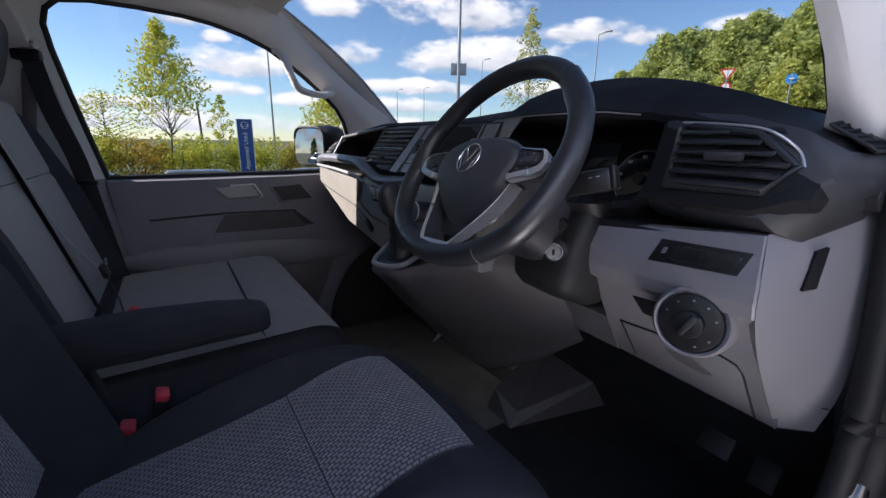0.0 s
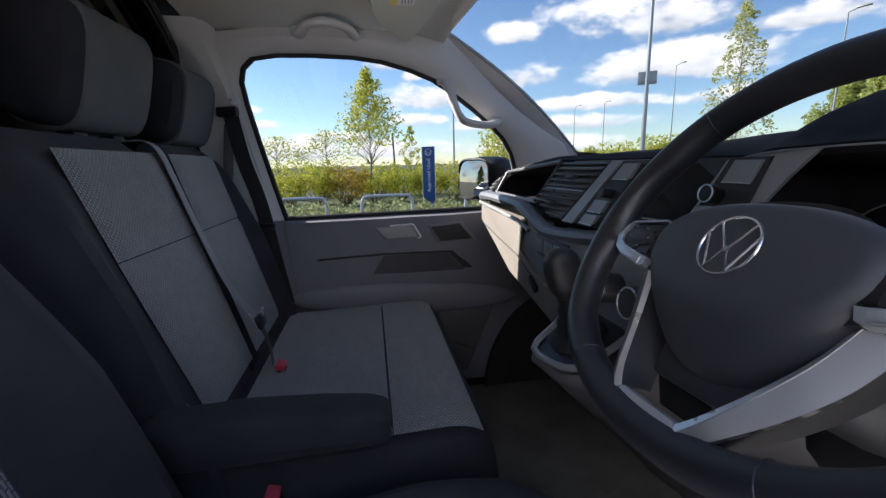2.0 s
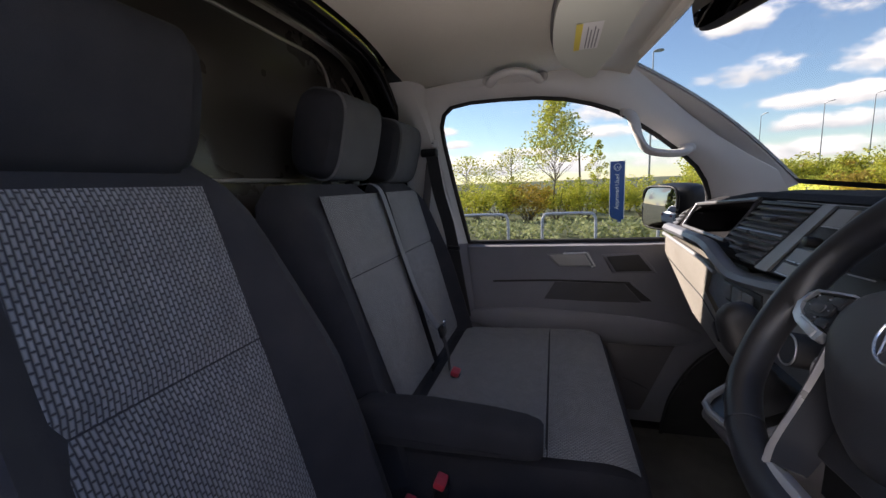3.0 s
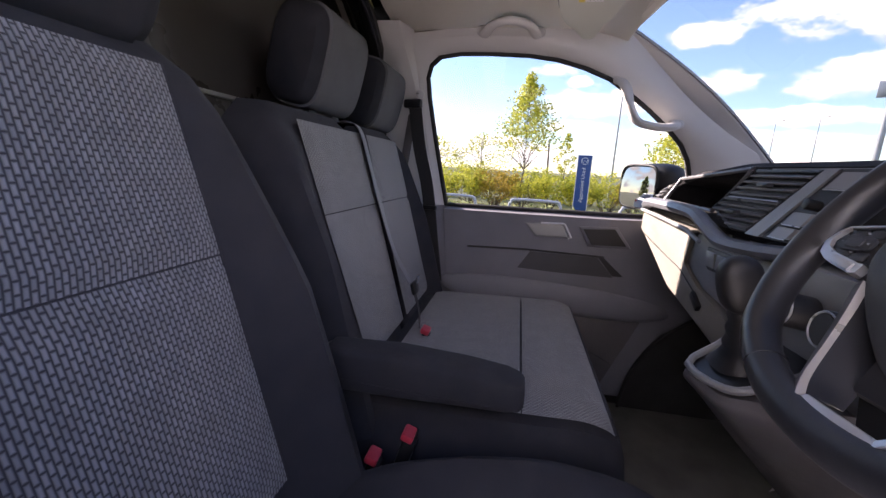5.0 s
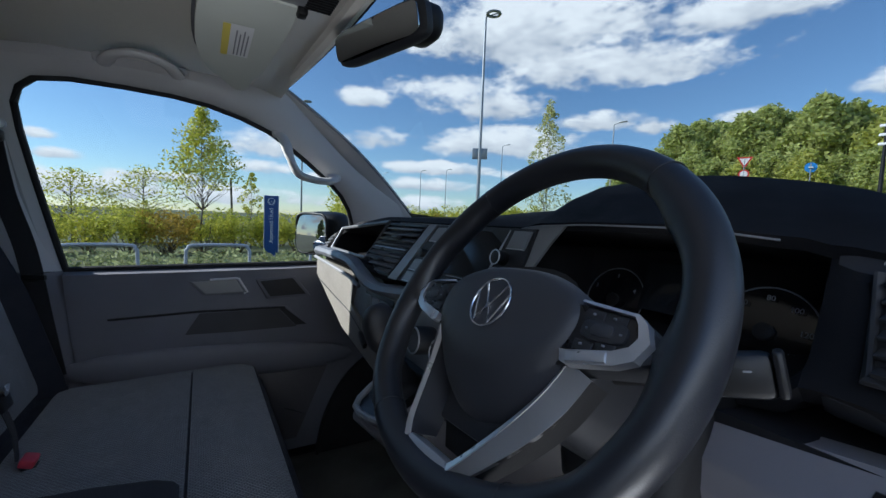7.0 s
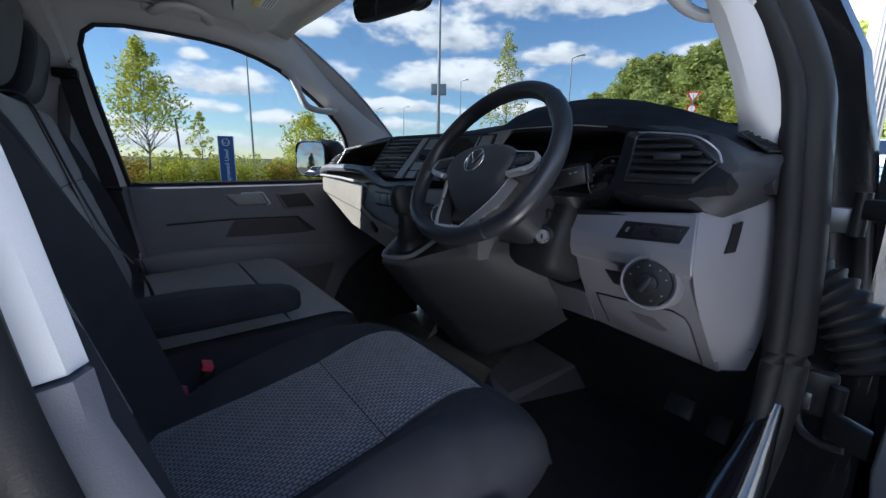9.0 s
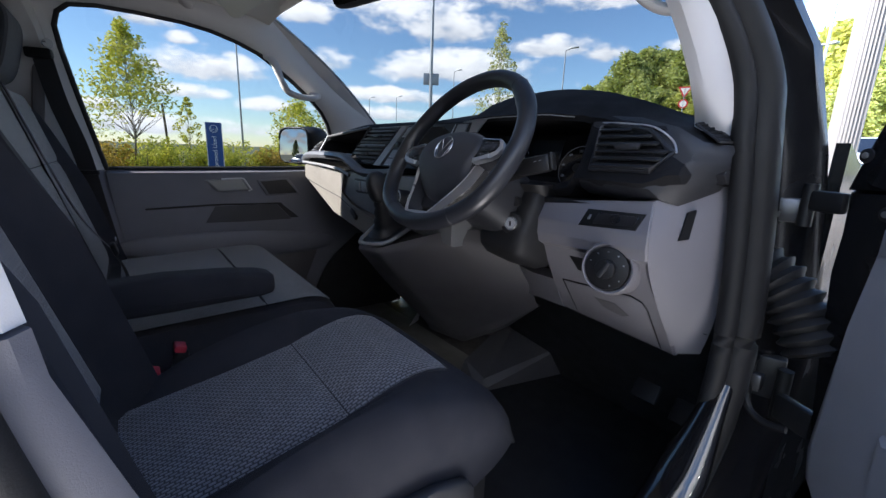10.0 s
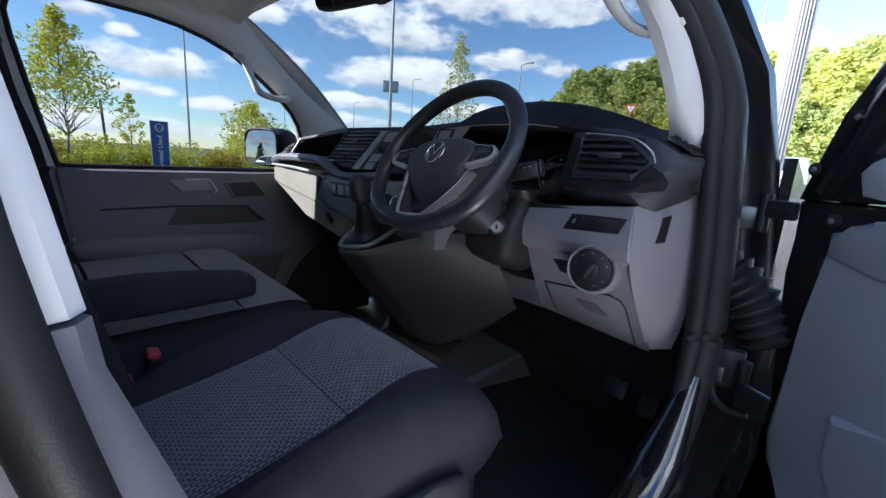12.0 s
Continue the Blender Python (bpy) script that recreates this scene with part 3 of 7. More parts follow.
def roof(u, v):
    x = lerp(-0.70, 0.70, u)
    b = 1 - (x / 0.74) ** 2
    y = lerp(-0.735 - 0.045 * min(1, abs(x / 0.5)) ** 2, -0.04 + 0.05 * b, v)
    return Vector((x, y, 1.862 - 0.045 * abs(x / 0.70) ** 3.5 - 0.018 * max(0, (v - 0.8) / 0.2) ** 2))


bm = patch(roof, 24, 20)
g = bmesh.ops.solidify(bm, geom=bm.faces[:], thickness=-0.03)
tagged(part("ceiling", bm, M["liner"]), "beige cloth headlining of the cab roof", "headliner", kind="structure")
# header rail between lining and windscreen
hd = [windscreen(k / 24, 0.0) + Vector((0, -0.012, -0.004)) for k in range(25)]
tagged(part("trim_header", tube(hd, 0.020, 8), M["liner"]), "beige header rail above the windscreen", "header trim", kind="structure")
# metal roof above the lining keeps the sky out
tagged(part("trim_roof_skin", box((0, -0.47, 1.93), (1.62, 1.05, 0.03), bevel=0.01), M["paint"]), "black painted outer roof skin of the van", "roof", kind="structure")


# bulkhead behind the seats, with pressed ribs and a dark frame
bm = prism([(-0.86, 0.5), (0.86, 0.5), (0.86, 1.60), (0.82, 1.80), (0.74, 1.88), (0.5, 1.912), (-0.5, 1.912), (-0.74, 1.88), (-0.82, 1.80), (-0.86, 1.60)],
           (0, -0.978, 0), (1, 0, 0), (0, 0, 1), 0.03)
bk = tagged(part("wall_rear", bm, M["bulk"]), "dark brown-black painted steel bulkhead with pressed ribs", "bulkhead", kind="structure")
# the ribs' highlights are put into their pale colour
rib = smooth_line([(0.390, 1.60, 0), (0.390, 1.724, 0), (0.388, 1.795, 0), (0.356, 1.841, 0), (0.298, 1.859, 0), (0.15, 1.860, 0), (0.0, 1.861, 0)], 8)
rib = [(p.x, -0.945, p.y) for p in rib]
part("pressed_rib", tube(rib + [(-x, y, z) for x, y, z in rib[-2::-1]], 0.0045, 8), M["rib"], bk, "pressed panel edge, coloured pale for its highlight")
for sx in (1, -1):
    part("side_rib", tube(smooth_line([(sx * 0.480, -0.945, 1.832), (sx * 0.515, -0.945, 1.812), (sx * 0.556, -0.945, 1.781), (sx * 0.644, -0.945, 1.728), (sx * 0.69, -0.945, 1.66)], 6), 0.0045, 8), M["rib"], bk)
part("cross_rib", box((0, -0.945, 1.50), (1.1, 0.012, 0.010), bevel=0.004), M["rib"], bk)
arc = smooth_line([(-0.745, -0.905, 1.30), (-0.735, -0.905, 1.50), (-0.70, -0.90, 1.61), (-0.644, -0.90, 1.698), (-0.537, -0.90, 1.801), (-0.423, -0.90, 1.863), (-0.232, -0.90, 1.884), (0, -0.90, 1.886),
                   (0.232, -0.90, 1.884), (0.423, -0.90, 1.863), (0.537, -0.90, 1.801), (0.644, -0.90, 1.698), (0.70, -0.90, 1.61), (0.735, -0.905, 1.50), (0.745, -0.905, 1.30)], 6)
fr = tagged(part("trim_bulkhead_frame", tube([(p.x * 1.055, p.y + 0.040, p.z + 0.026) for p in arc], 0.034, 12, flat=1.3, up=(0, 1, 0)), M["gloss"]), "gloss black painted frame round the bulkhead", "bulkhead frame", kind="structure")
part("frame_lip", strip(arc, 0.016, 0.006, (0, 1, 0)), M["rib"], fr, "lighter inner lip of the frame")
for sx in (1, -1):
    tagged(part("trim_roof_corner", box((sx * 0.80, -0.79, 1.862), (0.17, 0.36, 0.11), bevel=0.012), M["black"]), "black painted corner where roof and bulkhead meet", "roof corner", kind="structure")
# light cover at the top of the passenger belt pillar
tagged(part("trim_belt_pillar", loft([[Vector((-x, y, z)) for x, y, z in r] for r in (
    [(0.80, -0.60, 1.24), (0.755, -0.64, 1.24), (0.755, -0.80, 1.24), (0.86, -0.84, 1.24)],
    [(0.775, -0.645, 1.45), (0.73, -0.685, 1.45), (0.73, -0.82, 1.45), (0.86, -0.86, 1.45)],
    [(0.735, -0.675, 1.66), (0.685, -0.715, 1.66), (0.685, -0.84, 1.66), (0.84, -0.88, 1.66)],
    [(0.70, -0.70, 1.76), (0.645, -0.74, 1.76), (0.645, -0.86, 1.76), (0.82, -0.90, 1.76)],
    [(0.66, -0.72, 1.83), (0.59, -0.75, 1.83), (0.59, -0.87, 1.83), (0.78, -0.90, 1.83)])]), M["pillar"]), "pale grey moulded belt pillar cover", "pillar trim", kind="structure")
bm = loft([[Vector((-x, y, z)) for x, y, z in r] for r in (
    [(0.80, -0.50, 0.52), (0.74, -0.55, 0.52), (0.74, -0.80, 0.52), (0.86, -0.84, 0.52)],
    [(0.80, -0.54, 0.95), (0.755, -0.59, 0.95), (0.755, -0.80, 0.95), (0.86, -0.84, 0.95)],
    [(0.802, -0.595, 1.237), (0.752, -0.635, 1.237), (0.752, -0.80, 1.237), (0.86, -0.84, 1.237)])])
tagged(part("trim_lower_pillar", bm, M["door"]), "charcoal lower belt pillar cover", "pillar trim", kind="structure")


# ---- passenger door (closed) ----
pd = thing("door_1", (-0.80, 0.0, 0.55), "closed passenger door with charcoal plastic card", "door", kind="structure")
XD = -0.770
bm = loft([[Vector((XD + o, y, z)) for y, z, o in r] + [Vector((-0.85, r[-1][0], 0.55)), Vector((-0.85, r[0][0], 1.23))] for r in (
    [(-0.60, 1.236, -0.03), (-0.60, 1.226, 0.0), (-0.59, 1.10, 0.0), (-0.57, 0.93, 0.012), (-0.555, 0.90, 0.0), (-0.53, 0.55, -0.01)],
    [(-0.30, 1.238, -0.03), (-0.30, 1.228, 0.0), (-0.30, 1.10, 0.0), (-0.30, 0.93, 0.016), (-0.30, 0.90, 0.0), (-0.30, 0.55, -0.01)],
    [(0.0, 1.242, -0.03), (0.0, 1.232, 0.0), (0.0, 1.10, 0.0), (0.0, 0.92, 0.016), (0.0, 0.885, 0.0), (0.0, 0.55, -0.01)],
    [(0.12, 1.246, -0.03), (0.12, 1.236, 0.0), (0.13, 1.10, 0.0), (0.15, 0.92, 0.016), (0.15, 0.87, 0.0), (0.10, 0.55, -0.01)],
    [(0.30, 1.25, -0.03), (0.30, 1.24, 0.0), (0.32, 1.10, 0.0), (0.34, 0.93, 0.01), (0.30, 0.80, 0.0), (0.22, 0.55, -0.01)],
    [(0.62, 1.25, -0.03), (0.62, 1.24, 0.0), (0.62, 1.10, 0.0), (0.62, 0.93, 0.0), (0.62, 0.80, 0.0), (0.62, 0.55, -0.01)])])
card = part("door_card", bm, M["door"], pd)
ux, uy = (0, 1, 0), (0, 0, 1)
# pull recess and silver release lever
part("handle_recess", prism([(-0.295, 1.199), (-0.252, 1.149), (-0.120, 1.154), (-0.146, 1.207)], (XD + 0.004, 0, 0), ux, uy, 0.012, 0.003), M["dash_mid"], pd)
part("release_lever", prism([(-0.284, 1.196), (-0.248, 1.155), (-0.136, 1.158), (-0.160, 1.202)], (XD + 0.009, 0, 0), ux, uy, 0.006, 0.003), M["lever"], pd, "satin grey release lever")
part("lever_edge", tube([(XD + 0.014, -0.235, 1.203), (XD + 0.015, -0.158, 1.206), (XD + 0.015, -0.150, 1.203), (XD + 0.015, -0.123, 1.156), (XD + 0.014, -0.135, 1.153)], 0.0032, 8), M["hoop"], pd, "bright lever edge")
# upper cubby
part("cubby_frame", prism([(-0.098, 1.198), (-0.060, 1.128), (0.088, 1.132), (0.033, 1.206)], (XD + 0.006, 0, 0), ux, uy, 0.014, 0.004), M["door"], pd)
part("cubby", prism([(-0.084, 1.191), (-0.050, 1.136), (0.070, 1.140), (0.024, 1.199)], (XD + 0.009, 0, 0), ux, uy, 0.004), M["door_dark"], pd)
# waist line
part("waist_line", tube([(XD + 0.002, -0.50, 1.090), (XD + 0.003, -0.27, 1.098), (XD + 0.003, 0.0, 1.094)], 0.004, 6), M["door_dark"], pd)
# large pocket; flat plates, with the inner shade put into their colours
part("pocket", prism([(-0.340, 0.990), (-0.270, 1.100), (0.002, 1.099), (0.120, 1.000), (0.105, 0.957), (-0.310, 0.951)], (XD + 0.004, 0, 0), ux, uy, 0.012, 0.004), M["door"], pd)
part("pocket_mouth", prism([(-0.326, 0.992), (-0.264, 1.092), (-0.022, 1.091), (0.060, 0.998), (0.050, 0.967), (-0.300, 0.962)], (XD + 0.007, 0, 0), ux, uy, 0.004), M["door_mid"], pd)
# dark sheet painted for the shade at the pocket's forward end
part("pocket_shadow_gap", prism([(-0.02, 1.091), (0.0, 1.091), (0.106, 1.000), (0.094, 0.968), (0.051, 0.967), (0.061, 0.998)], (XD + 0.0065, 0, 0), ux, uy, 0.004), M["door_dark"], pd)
part("armrest_pad", pillow((XD + 0.006, -0.18, 0.925), (0.05, 0.86, 0.115), Matrix.Rotation(radians(-3), 3, "X"), 4, 2.4), M["door"], pd)
part("lower_pocket", prism([(-0.50, 0.895), (0.08, 0.888), (0.160, 0.872), (0.046, 0.60), (-0.50, 0.60)], (XD + 0.012, 0, 0), ux, uy, 0.02, 0.008), M["console"], pd, "darker lower door pocket")
part("pocket_slot", prism([(-0.02, 0.735), (0.075, 0.690), (0.03, 0.715)][::-1], (XD + 0.016, 0, 0), ux, uy, -0.003), M["door_dark"], pd)
part("card_slot", prism([(-0.455, 0.912), (-0.350, 0.908), (-0.350, 0.899), (-0.455, 0.900)][::-1], (XD + 0.030, 0, 0), ux, uy, -0.003), M["door_dark"], pd)
kick = [(p.x, p.y) for p in smooth_line([(0.36, 0.925, 0), (0.311, 0.886, 0), (0.245, 0.832, 0), (0.190, 0.762, 0), (0.142, 0.662, 0), (0.120, 0.560, 0), (0.118, 0.524, 0)], 4)]
part("footwell_lining", prism(kick + [(0.62, 0.524), (0.62, 0.95)], (XD + 0.020, 0, 0), ux, uy, 0.018), M["mat"], pd, "black footwell lining ahead of the door")
part("door_seal", tube([(XD + 0.022, y, z) for y, z in kick], 0.007, 8), M["rubber"], pd)
part("window_sill", tube([(-0.806, -0.60, 1.236), (-0.808, -0.2, 1.240), (-0.80, 0.24, 1.247)], 0.012, 8), M["rubber"], pd)
part("door_skin", prism([(-0.62, 0.45), (-0.62, 1.225), (0.66, 1.235), (0.66, 0.45)], (-0.90, 0, 0), ux, uy, 0.03), M["paint"], pd)
part("outer_sill", box((-0.865, -0.16, 1.222), (0.055, 0.95, 0.012), bevel=0.004), M["paint"], pd, "sunlit black painted window ledge")


# ---- seats ----
def cushion(x0, x1, y0, y1, z, thick, round_front=0.09, side=0.06, bolster=0.02, rise=0.0):
    """A seat cushion: sections from back (y0) to front (y1), with rounded sides and a rolled front edge."""
    rings = []
    ny = 18
    for k in range(ny + 1):
        t = k / ny
        y = lerp(y0, y1, 1 - (1 - t) ** 1.6)
        f = max(0.0, (y - (y1 - round_front)) / round_front)
        drop = (1 - math.sqrt(max(0.0, 1 - f * f))) * 0.062
        top = z - drop + rise * t
        bot = z - thick + 0.02 * f
        w = (x1 - x0) / 2 - 0.02 * f * f
        cx = (x0 + x1) / 2
        rg = []
        n = 22
        for i in range(n + 1):
            s = -1 + 2 * i / n
            e = max(0.0, (abs(s) - (1 - side / w)) / (side / w))
            zz = top + bolster * max(0.0, 1 - abs(abs(s) - 0.80) / 0.22) * (1 - f) - (1 - math.sqrt(max(0.0, 1 - e * e))) * min(side, top - bot - 0.02)
            rg.append(Vector((cx + s * w, y, zz)))
        rg += [Vector((cx + w * 0.97, y, bot)), Vector((cx - w * 0.97, y, bot))]
        rings.append(rg)
    return loft(rings)


def cushion_top(x0, x1, y0, y1, z, round_front, y1_body, rise, y0_body, bow=0.0):
    """The insert panel that lies just above a cushion's middle."""
    def fn(u, v):
        x, y = lerp(x0, x1, u), lerp(y0, y1, v)
        y += bow * (1 - (2 * u - 1) ** 2) * v
        f = max(0.0, (y - (y1_body - round_front)) / round_front)
        f = min(f, 1)
        drop = (1 - math.sqrt(max(0.0, 1 - f * f))) * 0.062
        t = (y - y0_body) / (y1_body - y0_body)
        edge = min(u, 1 - u, 1 - v) * 12
        puff = 0.006 * min(1, max(0, edge)) + 0.004
        return Vector((x, y, z - drop + rise * t + puff))
    return fn


def insert_patch(fn, w, l, nu=20, nv=20):
    return patch(fn, nu, nv, uv=lambda u, v: (u * w, v * l))


def back_y(z, base=-0.622, k=0.27):
    return base - (z - 0.95) * k


def backrest(x0, x1, z0, z1, base=-0.622, thick=0.11, taper=0.05, side=0.06, bolster=0.045, sides=(1, 1)):
    rings = []
    n = 16
    for k in range(n + 1):
        t = k / n
        z = lerp(z0, z1, t)
        f = max(0.0, (t - 0.86) / 0.14)
        y = back_y(z, base)
        w = (x1 - x0) / 2 - taper * t ** 2 - 0.05 * (1 - math.sqrt(max(0, 1 - f * f)))
        cx = (x0 + x1) / 2
        th = thick * (1 - 0.5 * f * f)
        rg = []
        m = 22
        for i in range(m + 1):
            s = -1 + 2 * i / m
            e = max(0.0, (abs(s) - (1 - side / w)) / (side / w))
            bol = bolster * sides[0 if s < 0 else 1] * min(1, max(0.25, 1 - (z - 1.20) / 0.32)) * (0.5 - 0.5 * math.cos(math.pi * max(0.0, 1 - abs(abs(s) - 0.76) / 0.30))) * (1 - f)
            yy = y + bol - (1 - math.sqrt(max(0.0, 1 - e * e))) * th * 0.8 - 0.03 * f * f
            rg.append(Vector((cx + s * w, yy, z)))
        rg += [Vector((cx + w * 0.9, y - th, z)), Vector((cx - w * 0.9, y - th, z))]
        rings.append(rg)
    return loft(rings)


def back_panel(x0b, x1b, x0t, x1t, z0, z1, base, puff=0.006):
    def fn(u, v):
        z = lerp(z0, z1, v)
        x = lerp(lerp(x0b, x0t, v), lerp(x1b, x1t, v), u)
        edge = min(1, min(u, 1 - u, v, 1 - v) * 10)
        return Vector((x, back_y(z, base) + 0.003 + puff * edge, z))
    return fn


def headrest(parent, cx, zc, yf, w, h, mat_front, mat_side):
    """A padded block: black sides, and a lighter front that wraps over the top."""
    rot = Matrix.Rotation(radians(-14), 3, "X")
    turn = rot @ Matrix(((0, 0, 1), (1, 0, 0), (0, 1, 0)))
    body = part("headrest", pillow((cx, yf - 0.055, zc), (0.125, h, w), turn, 3.4, 7.0, 36, 15), mat_side, parent)
    part("headrest_face", pillow((cx, yf - 0.0535, zc), (0.132, h * 1.03, w * 0.80), turn, 3.4, 30.0, 36, 9), mat_front, body)
    for sx in (-0.06, 0.06):
        part("headrest_post", tube([(cx + sx, yf - 0.06, zc - h / 2 - 0.05), (cx + sx, yf - 0.06, zc)], 0.006, 8), M["black"], parent)
        part("post_guide", box((cx + sx, yf - 0.06, zc - h / 2 - 0.012), (0.04, 0.03, 0.014), bevel=0.004), M["black"], parent)


def seam(path, r=0.0022):
    return tube(path, r, 6)


ds = thing("driver_seat", (0.435, -0.35, FLOOR), "black cloth driver seat with woven grey-fleck centre panels", "car seat")
# lengthwise profile of the cushion: y, height of the middle, extra height of the side bolsters
SEAT = [(-0.68, 0.846, 0.0), (-0.60, 0.856, 0.004), (-0.55, 0.866, 0.016), (-0.475, 0.878, 0.040), (-0.42, 0.888, 0.048), (-0.355, 0.901, 0.052), (-0.295, 0.914, 0.049), (-0.24, 0.934, 0.034), (-0.19, 0.948, 0.014), (-0.15, 0.952, 0.005),
        (-0.11, 0.946, 0.0), (-0.08, 0.932, 0.0), (-0.05, 0.914, 0.0), (-0.02, 0.892, 0.0), (0.0, 0.872, 0.0), (0.012, 0.845, 0.0), (0.016, 0.81, 0.0)]


def seat_top(y):
    q = [table(SEAT, min(0.016, max(-0.68, y + d))) for d in (-0.024, -0.012, 0, 0.012, 0.024)]
    if y > -0.05:
        q = q[2:3]
    return sum(c[0] for c in q) / len(q), sum(c[1] for c in q) / len(q)


rings = []
for y in [-0.66 + 0.02 * k for k in range(33)] + [-0.005, 0.004, 0.010, 0.014, 0.016]:
    top, bol = seat_top(y)
    f = max(0.0, (y + 0.12) / 0.136)
    w, cx, side = 0.270 - 0.030 * f * f, 0.440, 0.075
    bot = 0.765 + 0.02 * f
    rg = []
    for i in range(31):
        s = -1 + 2 * i / 30
        e = max(0.0, (abs(s) - (1 - side / w)) / (side / w))
        h = bol * (0.5 - 0.5 * math.cos(math.pi * max(0.0, 1 - abs(abs(s) - 0.82) / 0.28)))
        rg.append(Vector((cx + s * w, y, top + h - (1 - math.sqrt(max(0.0, 1 - e * e))) * min(0.065, top - bot - 0.005))))
    rg += [Vector((cx + w * 0.97, y, bot)), Vector((cx - w * 0.97, y, bot))]
    rings.append(rg)
part("cushion", loft(rings), M["cloth"], ds)
# woven panels either side of the cross seam
def seat_panel(x0, x1, y0, y1, bow):
    def fn(u, v):
        x, y = lerp(x0, x1, u), lerp(y0, y1, v)
        y += bow * (1 - (2 * u - 1) ** 2) * v
        edge = min(1.0, min(u, 1 - u, v, 1 - v) * 14)
        return Vector((x, y, seat_top(y)[0] + 0.002 + 0.004 * edge))
    return fn


fa = seat_panel(0.286, 0.596, -0.2912, -0.092, 0.014)
part("front_panel", insert_patch(fa, 0.31, 0.22, 22, 24), M["weave"], ds, "woven grey-fleck thigh panel")
fb = seat_panel(0.284, 0.598, -0.62, -0.2928, 0.0)
part("rear_panel", insert_patch(fb, 0.314, 0.33, 22, 24), M["weave"], ds, "woven grey-fleck seat panel")
part("cross_seam", seam([fa(u / 10, 0.0) + Vector((0, -0.0008, -0.001)) for u in range(11)], 0.0014), M["cloth"], ds)
for u in (0, 1):
    part("side_seam", seam([fb(u, v / 8) for v in range(9)] + [fa(u, v / 8) for v in range(9)], 0.0018), M["cloth"], ds)
part("front_seam", seam([fa(u / 12, 1.0) for u in range(13)], 0.0018), M["cloth"], ds)
part("backrest", backrest(0.150, 0.742, 0.86, 1.525, taper=0.075, side=0.075, bolster=0.074), M["cloth"], ds)
BL = back_panel(0.310, 0.612, 0.314, 0.616, 0.93, 1.2525, -0.622)
BU = back_panel(0.314, 0.616, 0.322, 0.602, 1.2545, 1.485, -0.622)
part("lower_back_panel", insert_patch(BL, 0.34, 0.325), M["weave"], ds, "woven grey-fleck lower back panel")
part("upper_back_panel", insert_patch(BU, 0.32, 0.24), M["weave"], ds, "woven grey-fleck upper back panel")
part("back_cross_seam", seam([BL(u / 10, 1.0) + Vector((0, -0.001, 0.001)) for u in range(11)], 0.0015), M["cloth"], ds)
for u in (0, 1):
    part("back_side_seam", seam([BL(u, v / 8) for v in range(9)] + [BU(u, v / 8) for v in range(9)]), M["cloth"], ds)
headrest(ds, 0.445, 1.605, -0.765, 0.30, 0.21, M["cloth"], M["cloth"])
part("seat_base", loft([[Vector((x, y, z)) for x, y in ((0.22, -0.04), (0.66, -0.04), (0.66, -0.66), (0.22, -0.66))] for z in (0.52, 0.62, 0.785)]), M["door_dark"], ds)
part("side_shield", pillow((0.722, -0.38, 0.77), (0.03, 0.50, 0.14), None, 4, 4), M["dash"], ds, "black plastic seat side shield")

pb = thing("passenger_bench", (-0.30, -0.35, FLOOR), "charcoal cloth double passenger bench seat", "car seat")
part("cushion", cushion(-0.715, 0.105, -0.62, -0.085, 0.918, 0.17, 0.10, 0.07, 0.003, 0.016), M["cloth"], pb)
PF = cushion_top(-0.690, 0.055, -0.2805, -0.108, 0.918, 0.10, -0.085, 0.016, -0.62, 0.0)
PR = cushion_top(-0.690, 0.055, -0.59, -0.2825, 0.918, 0.10, -0.085, 0.016, -0.62)
part("front_panel", insert_patch(PF, 0.745, 0.17, 40, 14), M["weave_soft"], pb)
part("rear_panel", insert_patch(PR, 0.745, 0.31, 40, 14), M["weave_soft"], pb)
part("cross_seam", seam([PF(u / 20, 0.0) + Vector((0, -0.003, -0.004)) for u in range(21)], 0.002), M["cloth"], pb)
part("front_seam", seam([PF(u / 20, 1.0) for u in range(21)], 0.002), M["cloth"], pb)
part("seat_base", loft([[Vector((x, y, z)) for x, y in ((-0.66, -0.14), (0.06, -0.14), (0.06, -0.62), (-0.66, -0.62))] for z in (0.52, 0.64, 0.78)]), M["door_dark"], pb)
PBASE = -0.628
for nm, a, b in (("middle_backrest", -0.335, 0.145), ("outer_backrest", -0.735, -0.340)):
    part(nm, backrest(a, b, 0.86, 1.485, PBASE, 0.11, 0.02, 0.04, 0.05, (0, 1) if a > -0.5 else (1, 0)), M["cloth"], pb)
for x0b, x1b, x0m, x1m, x0t, x1t in ((-0.322, -0.045, -0.318, -0.004, -0.306, 0.016), (-0.655, -0.360, -0.65, -0.358, -0.635, -0.356)):
    Lo = back_panel(x0b, x1b, x0m, x1m, 0.94, 1.270, PBASE)
    Up = back_panel(x0m, x1m, x0t, x1t, 1.272, 1.458, PBASE)
    part("lower_back_panel", insert_patch(Lo, 0.32, 0.33), M["weave_soft"], pb)
    part("upper_back_panel", insert_patch(Up, 0.30, 0.2), M["weave_soft"], pb)
    part("back_cross_seam", seam([Lo(u / 10, 1.0) + Vector((0, -0.001, 0.001)) for u in range(11)], 0.0016), M["cloth"], pb)
headrest(pb, -0.205, 1.606, -0.765, 0.28, 0.215, M["cloth_mid"], M["cloth"])
headrest(pb, -0.575, 1.594, -0.765, 0.27, 0.205, M["cloth_mid"], M["cloth"])
